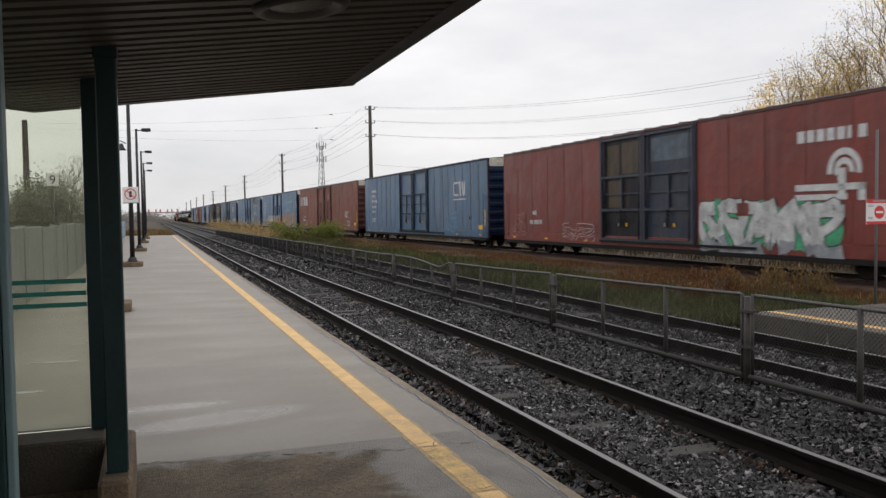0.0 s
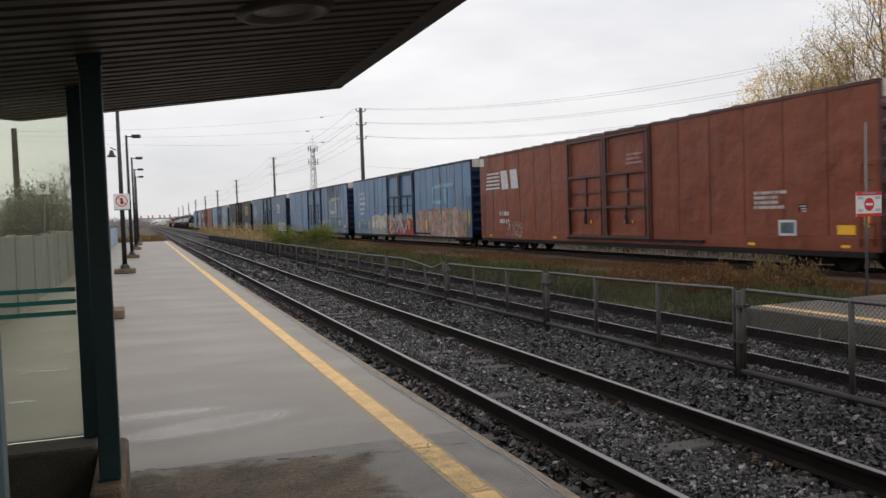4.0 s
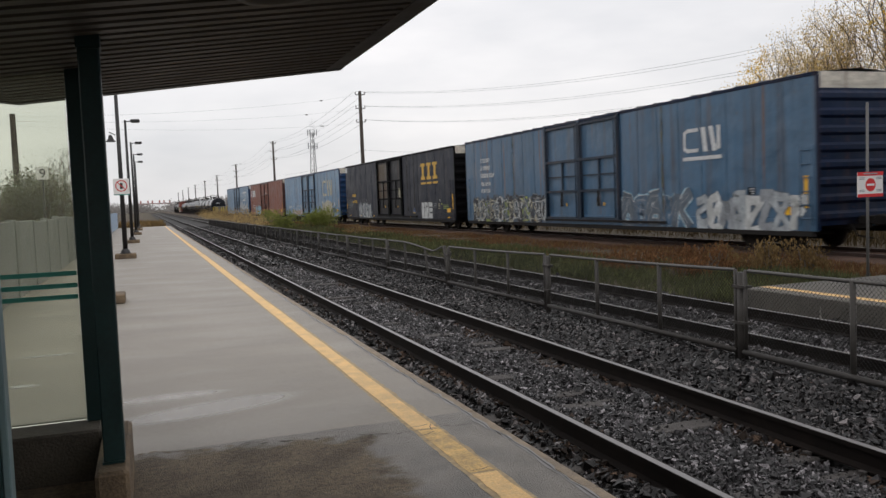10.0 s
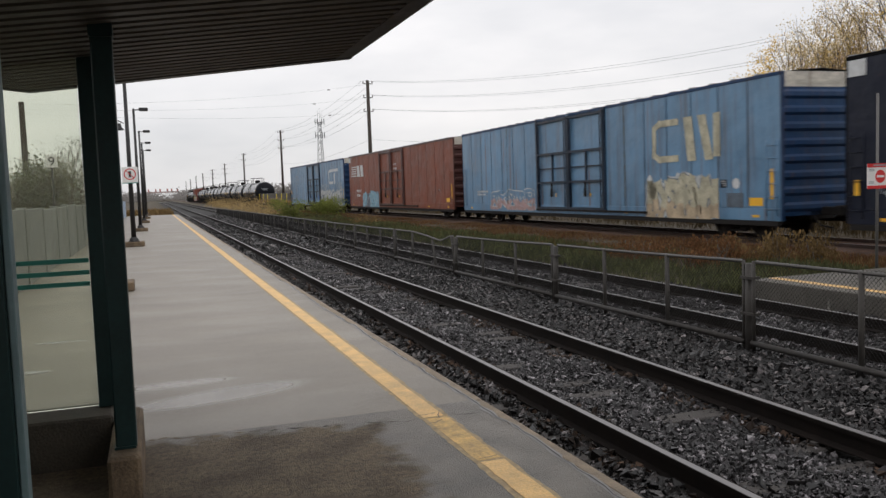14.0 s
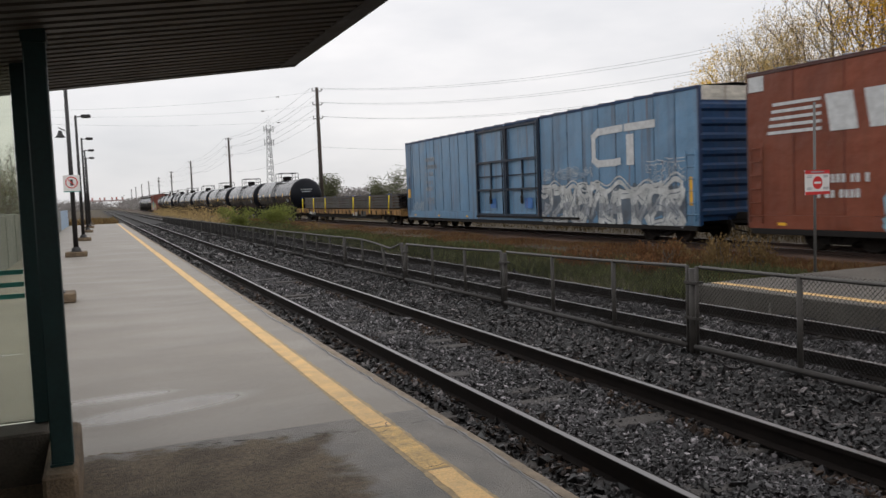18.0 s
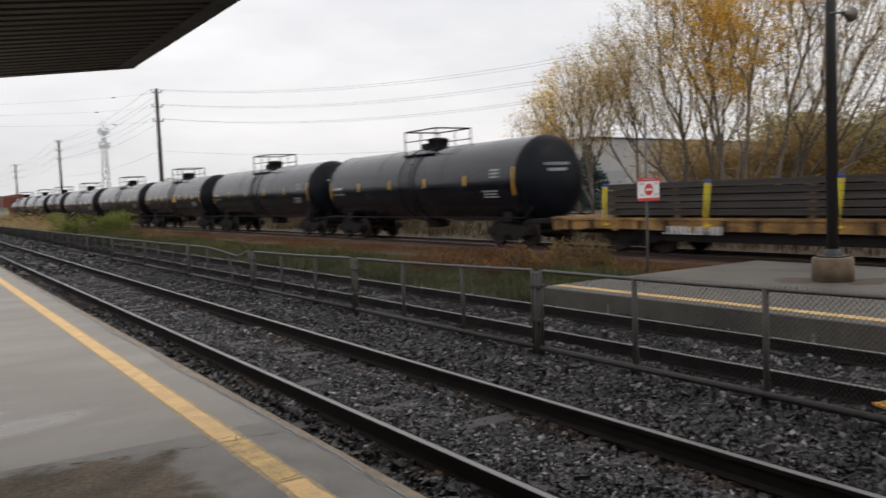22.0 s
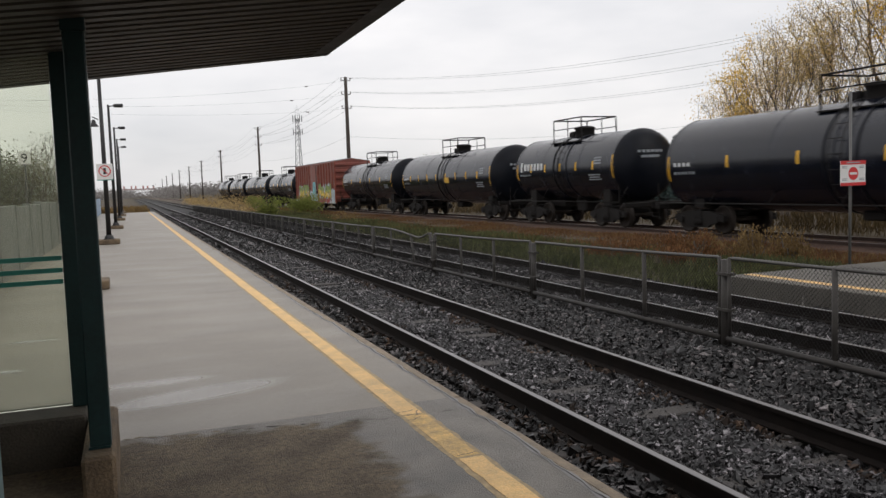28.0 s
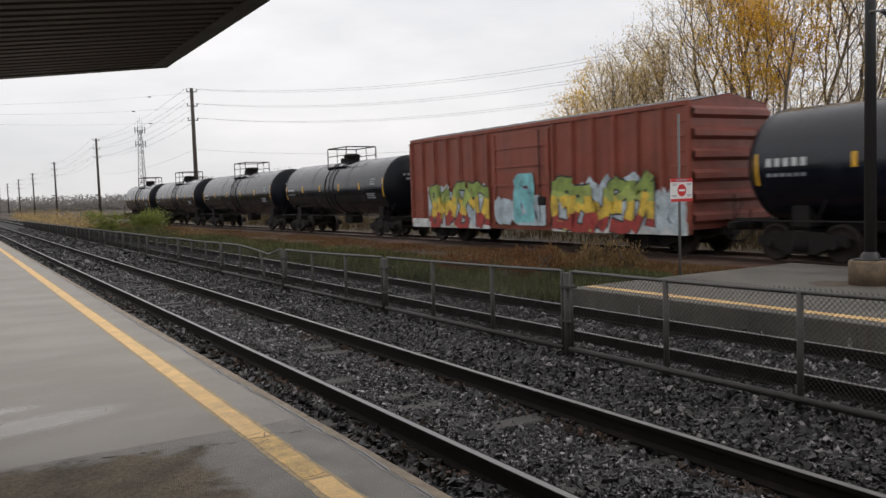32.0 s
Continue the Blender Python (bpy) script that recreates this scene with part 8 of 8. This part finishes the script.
def tree(x, y, height, seed, leaf, label, lobes, limbs=420, leaves=8, leaf_size=0.075, second=None, second_zone=None, name="tree", stems=3, turn=0.0, bare=0.3, group="trackside trees", spread_foot=0.32, bare_below=0.0):
    """A many-stemmed tree. Limbs are led from the stems to points spread through the lobes of its crown
    (side, depth, height, then three radii), each joining the nearest lower limb; thickness follows what a limb carries."""
    rng = np.random.default_rng(seed)
    t = thing(name, label, "tree", pose(x, y, -0.55, 0, 0, turn), group)
    lob = np.array(lobes, float)
    vol = lob[:, 3] * lob[:, 4] * lob[:, 5]
    pick = rng.choice(len(lob), limbs, p=vol / vol.sum())
    d = rng.normal(size=(limbs, 3))
    d *= (rng.random(limbs) ** (1 / 2.2) / np.linalg.norm(d, axis=1))[:, None]
    goal = lob[pick, :3] + d * lob[pick, 3:]
    goal = goal[goal[:, 2] > 0.9]
    goal = goal[np.argsort(np.linalg.norm(goal, axis=1))]
    mid = (lob[:, :3] * vol[:, None]).sum(0) / vol.sum()
    P, parent, way = [np.zeros(3)], [-1], [0.0]
    for k in range(stems):
        side = lob[k % len(lob), :3] * 0.55 + mid * 0.15 + rng.normal(0, 0.35, 3)
        foot = np.array([0.16 * side[0] + rng.normal(0, spread_foot), rng.normal(0, spread_foot), 0.0])
        P.append(foot)
        parent.append(0)
        way.append(0.0)
        last = len(P) - 1
        for i in range(1, 6):
            u = i / 5
            p = foot + np.array([side[0] * u ** 1.3 * 0.62, side[1] * u ** 1.3 * 0.62, side[2] * u * 1.05]) + rng.normal(0, 0.07, 3)
            P.append(p)
            parent.append(last)
            way.append(way[last] + float(np.linalg.norm(p - P[last])))
            last = len(P) - 1
    dirs = [np.array([0, 0, 1.0])] + [P[i] - P[parent[i]] for i in range(1, len(P))]
    tips = []
    for g in goal:
        A = np.array(P)
        v = g - A
        dist = np.linalg.norm(v, axis=1) + 1e-6
        cost = dist * (1 + 1.5 * np.clip(0.75 - v[:, 2] / dist, 0, 2)) + 0.74 * np.array(way)
        j = int(np.argmin(cost))
        a, L = A[j], dist[j]
        dn = dirs[j] / (np.linalg.norm(dirs[j]) + 1e-6)
        n = int(np.clip(L / 0.5, 1, 8))
        c1, c2 = a + (dn * 0.5 + v[j] / L * 0.5) * L * 0.3, g - np.array([0, 0, 0.10]) * L - v[j] * 0.25
        last = j
        for i in range(1, n + 1):
            u = i / n
            p = (1 - u) ** 3 * a + 3 * u * (1 - u) ** 2 * c1 + 3 * u * u * (1 - u) * c2 + u ** 3 * g
            if i < n:
                p = p + rng.normal(0, 0.018, 3)
            P.append(p)
            parent.append(last)
            way.append(way[last] + float(np.linalg.norm(p - P[last])))
            dirs.append(p - P[last])
            last = len(P) - 1
        tips.append(last)
        for _ in range(2):
            w = dirs[last] / (np.linalg.norm(dirs[last]) + 1e-6) + rng.normal(0, 0.55, 3)
            P.append(P[last - (1 if n > 1 else 0)] + w / np.linalg.norm(w) * rng.uniform(0.25, 0.6))
            parent.append(last - (1 if n > 1 else 0))
            dirs.append(w)
            way.append(way[last] + 9.0)
            tips.append(len(P) - 1)
    load = np.zeros(len(P))
    for i in tips:
        load[i] += 1
    for i in range(len(P) - 1, 0, -1):
        load[parent[i]] += load[i]
    rad = np.minimum(0.0054 * np.maximum(load, 0.6) ** 0.43, 0.10)
    bd = Build()
    for i in range(1, len(P)):
        r1 = rad[i]
        r0 = min(rad[parent[i]], r1 * 1.35) if parent[i] else rad[i] * 1.15
        bd.tube(P[parent[i]], P[i], r0, r1, seg=7 if r1 > 0.04 else 4 if r1 > 0.015 else 3, caps=False)
    part("trunk", bd, M["bark"], t, "grey branching trunk and limbs")
    one, two = [], []
    clusters = rng.random(len(tips)) > np.where(np.array([P[i][2] for i in tips]) < bare_below + rng.normal(0, 0.5, len(tips)), 0.90, bare)
    for i, full in zip(tips, clusters):
        p = P[i]
        k = leaves if full else leaves * 0.12
        is_two = bool(second) and second_zone(p, rng)
        for q in p + rng.normal(0, 1, (rng.poisson(k * (1.15 if is_two else 1.0)), 3)) * (0.23, 0.23, 0.17):
            (two if is_two else one).append(q)
    if one:
        part("crown", quads_mesh("crown", one, leaf_size * rng.uniform(0.7, 1.25, len(one)), leaf, seed), None, t, "", "stuff")
    if two:
        part("crown", quads_mesh("crown", two, leaf_size * 1.3 * rng.uniform(0.7, 1.25, len(two)), second, seed + 1), None, t, "bright orange leaves", "stuff")
    return t


OL = "tall multi-stemmed autumn tree with sparse olive-yellow leaves"
TURN = -52.0
tree(26.7, 27.5, 8, 11, M["leaf_olive"], OL, ((-1.2, 0, 5.9, 2.3, 2.0, 2.5), (-2.8, 0.2, 4.8, 1.8, 1.4, 1.6), (-3.9, 0, 3.7, 1.2, 0.9, 0.7), (0.6, 0.5, 6.8, 1.8, 1.6, 2.2)), 560, 25, 0.037, M["leaf_orange"], lambda q, r: q[0] < -2.0 and r.random() < 0.25, stems=4, turn=TURN, bare=0.33)
tree(31.2, 24.9, 14, 15, M["leaf_olive"], OL, ((-3.1, 0, 8.2, 2.7, 2.3, 3.6), (-5.2, 0, 6.9, 2.0, 1.7, 2.4), (-1.6, 0, 11.0, 2.5, 2.2, 3.0), (0.3, 0, 7.5, 2.0, 2.0, 3.0), (-2.0, 0, 5.0, 2.6, 1.8, 2.2)), 860, 19, 0.037, stems=5, turn=TURN, bare=0.38, spread_foot=0.6, bare_below=4.4)
tree(30.4, 22.9, 15, 12, M["leaf_olive"], "tall autumn tree with a mass of orange leaves", ((-0.9, 0, 8.6, 2.9, 2.3, 3.6), (-1.4, 0, 11.5, 3.0, 2.4, 3.2), (1.6, 0, 10.5, 2.8, 2.3, 3.8), (2.6, 0, 7.0, 1.6, 1.6, 2.0), (0.3, 0, 5.2, 2.8, 2.0, 2.4)), 860, 23, 0.040, M["leaf_orange"], lambda q, r: q[2] > 5.4 + 0.5 * abs(q[0] + 0.8) and q[0] < 1.9 and noise.noise(tuple(q * 0.8)) > -0.34, stems=5, turn=TURN, bare=0.34, spread_foot=0.6, bare_below=4.4)
tree(31.5, 21.8, 14, 14, M["leaf_olive"], "tall half-bare autumn tree with fine grey branches", ((3.0, 0, 8.2, 3.0, 2.4, 3.4), (5.0, 0, 8.6, 2.3, 1.8, 2.6), (1.6, 0, 11.2, 2.9, 2.3, 2.9), (4.2, 0, 11.0, 2.2, 2.0, 2.0), (2.6, 0, 5.2, 2.8, 2.0, 2.3)), 900, 20, 0.036, stems=5, turn=TURN, bare=0.50, spread_foot=0.9, bare_below=4.4)
SV = "small poplar with silvery green leaves"
tree(36.0, 17.6, 7.2, 17, M["leaf_poplar"], SV, ((0, 0, 4.3, 1.6, 1.5, 2.1), (0.4, 0, 5.9, 1.1, 1.0, 1.3), (1.2, 0, 4.0, 1.0, 1.0, 1.4)), 300, 5, 0.080, stems=2, turn=TURN, bare=0.2)
tree(41.5, 17.5, 5.4, 18, M["leaf_silver"], SV, ((0, 0, 3.4, 1.9, 1.6, 1.9), (-0.4, 0, 4.4, 1.2, 1.0, 1.1)), 260, 7, 0.085, stems=2, turn=TURN, bare=0.12)


def spruce(x, y, h, seed):
    rng = random.Random(seed)
    t = thing("spruce", "dark blue-green conical spruce", "tree", pose(x, y, -0.5), "spruces")
    bd = Build().tube((0, 0, 0), (0, 0, h), 0.16, 0.02, 7)
    cs, ss = [], []
    z = 0.5
    while z < h - 0.15:
        R_ = (h - z) * 0.58 * rng.uniform(0.85, 1.1)
        for k in range(int(7 + R_ * 4)):
            a = rng.uniform(0, 6.283)
            tip = (math.cos(a) * R_, math.sin(a) * R_, z - R_ * 0.12)
            bd.tube((0, 0, z), tip, 0.02, 0.006, 3, False)
            for j in range(int(7 + R_ * 10)):
                u = rng.uniform(0.2, 1)
                cs.append((tip[0] * u + rng.gauss(0, 0.08), tip[1] * u + rng.gauss(0, 0.08), z + (tip[2] - z) * u + rng.gauss(0, 0.07)))
                ss.append(rng.uniform(0.12, 0.24))
        z += 0.34
    part("trunk", bd, M["bark"], t)
    part("crown", quads_mesh("crown", cs, ss, M["needle"], seed), None, t, "", "stuff")


for k, (x, y, h) in enumerate(((39.7, 62, 5.8), (42.6, 61.5, 5.1), (45.6, 62, 5.8), (49.6, 62, 6.7), (54.4, 62, 7.6), (37.0, 66, 5.0), (58.5, 63, 6.6))):
    spruce(x, y, h, 40 + k)


def clump(name, label, x, y, z, rx, ry, h, count, size, leaf, seed, category="bush", stems=True, upright=False):
    rng = random.Random(seed)
    t = thing(name, label, category, pose(x, y, z))
    if stems:
        bd = Build()
        for _ in range(14):
            a = rng.uniform(0, 6.28)
            bd.tube((math.cos(a) * rx * 0.15, math.sin(a) * ry * 0.15, 0), (math.cos(a) * rx * 0.7 * rng.random(), math.sin(a) * ry * 0.7 * rng.random(), h * rng.uniform(0.5, 0.95)), 0.02, 0.006, 4, False)
        part("stem", bd, M["bark"], t, "", "stuff")
    cs = []
    lobes = [(rng.uniform(-0.6, 0.6) * rx, rng.uniform(-0.6, 0.6) * ry, rng.uniform(0.3, 0.85) * h, rng.uniform(0.3, 0.5)) for _ in range(9)]
    for _ in range(count):
        lx_, ly_, lz_, lr = rng.choice(lobes)
        q = (lx_ + rng.gauss(0, rx * lr * 0.55), ly_ + rng.gauss(0, ry * lr * 0.55), lz_ + rng.gauss(0, h * lr * 0.42))
        if 0.02 < q[2] < h * 1.1:
            cs.append(q)
    part("foliage", quads_mesh("foliage", cs, [rng.uniform(0.6, 1.3) * size for _ in cs], leaf, seed, upright), None, t, "", "stuff")
    return t


for k, (x, y, r, h) in enumerate(((29.4, 110, 2.4, 5.0), (40.5, 110, 3.0, 6.0), (37.5, 112, 2.2, 4.6))):
    clump("round_tree", "rounded half-bare olive tree far behind the train", x, y, -0.5, r, r, h, 3000, 0.13, M["leaf_dull"], 55 + k, "tree")
clump("bush", "fresh green bush beyond the fence", 10.2, 67, -0.4, 1.5, 1.5, 1.55, 2600, 0.07, M["bush_green"], 60)
clump("bush", "broad yellow-green bush beyond the fence", 12.6, 66, -0.4, 2.0, 1.6, 1.7, 3800, 0.07, M["bush_green"], 61)
clump("bush", "small yellow weed bush", 11.9, 48, -0.4, 1.1, 1.0, 0.7, 700, 0.06, M["weed_gold"], 62)
# tall dry weeds near the end of the opposite platform
for k, (x, y, h, r) in enumerate(((12.5, 16.4, 0.74, 0.7), (13.4, 15.4, 0.86, 0.6), (11.5, 18.1, 0.58, 0.8), (14.1, 15.0, 0.8, 0.5), (11.3, 15.8, 0.48, 0.7), (14.1, 18.1, 0.55, 0.7))):
    clump("weed_clump", "tall dry rust-brown weeds in seed", x, y, -0.4, r, r, h, 900, 0.042, M["weed_gold"] if k % 2 else M["weed_rust"], 70 + k, "weeds", True, True)


def field(name, label, n, x0, x1, y0, y1, h, leaf, seed, dens=None, width=0.10, curve=False):
    """Blades and stalks scattered over the strip; taller in patches."""
    rng = np.random.default_rng(seed)
    y = y0 + (y1 - y0) * rng.random(n) ** 1.7
    x = x0 + (x1 - x0) * rng.random(n)
    if curve:
        x = np.minimum(x, np.array([track3_x(v) - 1.7 for v in y]) - 0.4 * rng.random(n))
    patch = 0.55 + 0.45 * np.sin(x * 1.3 + 2 * np.sin(y * 0.31)) * np.sin(y * 0.7 + x * 0.4)
    hh = h * (0.35 + 0.65 * patch) * rng.uniform(0.5, 1.2, n) * np.where((x > 13.6) & (x < 18), 0.7, 1.0)
    z = -0.40 + hh * 0.5
    me = quads_mesh(name, np.stack([x, y, z], 1), hh * 0.55, leaf, seed, True, width)
    return tagged(new(name, me), label, "weeds", kind="stuff")


field("rust_weeds", "low rust-brown dead weeds beside the freight track", 46000, 11.8, 17.0, 11.8, 95, 0.27, M["weed_rust"], 80, curve=True, width=0.22)
field("gold_weeds", "straw-coloured dead grass beside the freight track", 16000, 11.0, 17.0, 11.8, 95, 0.32, M["weed_gold"], 81, curve=True, width=0.14)
field("green_grass", "rough green grass behind the second track", 36000, 9.55, 13.2, 11.6, 80, 0.40, M["grass"], 82, width=0.12)
field("far_weeds", "dead weeds beyond the freight track", 26000, 20.8, 34, 8, 160, 0.55, M["weed_far"], 83, width=0.2)
field("platform_end_weeds", "yellowed weeds past the platform end", 2500, -3, 2.0, 89, 120, 0.9, M["weed_gold"], 84, width=0.25)


def belt(name, label, n, pts, depth, h, size, leaf, seed):
    """A ragged belt of foliage along a line of points."""
    rng = np.random.default_rng(seed)
    pts = np.array(pts, float)
    seg = np.hypot(*np.diff(pts, axis=0).T)
    cum = np.concatenate([[0], np.cumsum(seg)])
    s = rng.random(n) * cum[-1]
    x, y = np.interp(s, cum, pts[:, 0]) + rng.normal(0, depth, n), np.interp(s, cum, pts[:, 1]) + rng.normal(0, depth, n)
    top = h * (0.62 + 0.22 * np.sin(s * 0.35) + 0.16 * np.sin(s * 0.93 + 1))
    z = -0.5 + top * rng.random(n) ** 0.75
    me = quads_mesh(name, np.stack([x, y, z], 1), size * rng.uniform(0.6, 1.4, n), leaf, seed)
    return tagged(new(name, me), label, "hedge", kind="stuff")


belt("brown_hedge", "ragged brown and olive hedge behind the trees", 56000, [(34, 31), (37, 27.5), (40, 23.5), (42, 20)], 1.0, 5.4, 0.075, M["leaf_brown"], 90)
belt("olive_hedge", "ragged olive hedge behind the trees", 80000, [(39.5, 28), (42.5, 24), (45, 19.5), (46, 17)], 1.1, 6.8, 0.09, M["leaf_hedge"], 91)
belt("silver_bushes", "pale silvery bushes beyond the freight train", 15000, [(46, 17.5), (47.5, 12), (49, 4), (50, -6)], 0.9, 5.0, 0.11, M["leaf_silver"], 98)
belt("dark_trees", "row of dark evergreen trees far behind the train", 9000, [(43, 96), (50, 92), (56, 90)], 1.8, 6.4, 0.22, M["dark_green"], 92)
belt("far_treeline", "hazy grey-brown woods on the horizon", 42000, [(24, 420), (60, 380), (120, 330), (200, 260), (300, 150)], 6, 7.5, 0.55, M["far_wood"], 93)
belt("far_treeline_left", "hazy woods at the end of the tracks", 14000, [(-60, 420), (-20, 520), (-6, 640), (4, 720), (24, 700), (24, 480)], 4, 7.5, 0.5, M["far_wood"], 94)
belt("far_scrub", "brown scrub between the second track and the freight track", 7000, [(10.6, 72), (11.2, 100), (11.4, 130), (11.0, 175)], 0.6, 2.1, 0.08, M["leaf_brown"], 97)
belt("left_shrubs", "low brown-green shrubs behind the platform wall", 9000, [(-5.4, 40), (-5.4, 46), (-5.5, 50), (-5.0, 66), (-5, 88)], 0.8, 2.9, 0.055, M["leaf_shrub"], 95)
for k, (x, y, h, w) in enumerate(((-4.3, 44.0, 4.3, 1.0), (-5.9, 43.0, 3.2, 1.3), (-4.6, 52.0, 3.6, 1.1))):
    tree(x, y, h, 130 + k, M["leaf_shrub"], "half-bare shrub behind the platform wall", ((0, 0, h * 0.62, w, w, h * 0.34), (0.4 * w, 0, h * 0.80, 0.6 * w, 0.6 * w, h * 0.22)), 150, 7, 0.05, name="shrub", stems=4, bare=0.5, group="shrubs behind the wall")
for k, (x, y, h) in enumerate(((-5.3, 43.5, 4.3), (-4.3, 50, 5.6), (-6.3, 47, 3.9))):
    tree(x, y, h, 140 + k, M["leaf_dull"] if k == 0 else M["leaf_silver"], "half-bare grey shrub behind the platform wall", ((0, 0, h * 0.55, 1.3, 1.5, h * 0.38), (0.5, 0.6, h * 0.8, 0.9, 1.0, h * 0.26)), 240, 9 if k == 0 else 4, 0.06, name="shrub_tree", stems=4, bare=0.35, group="shrubs behind the wall")


motions()
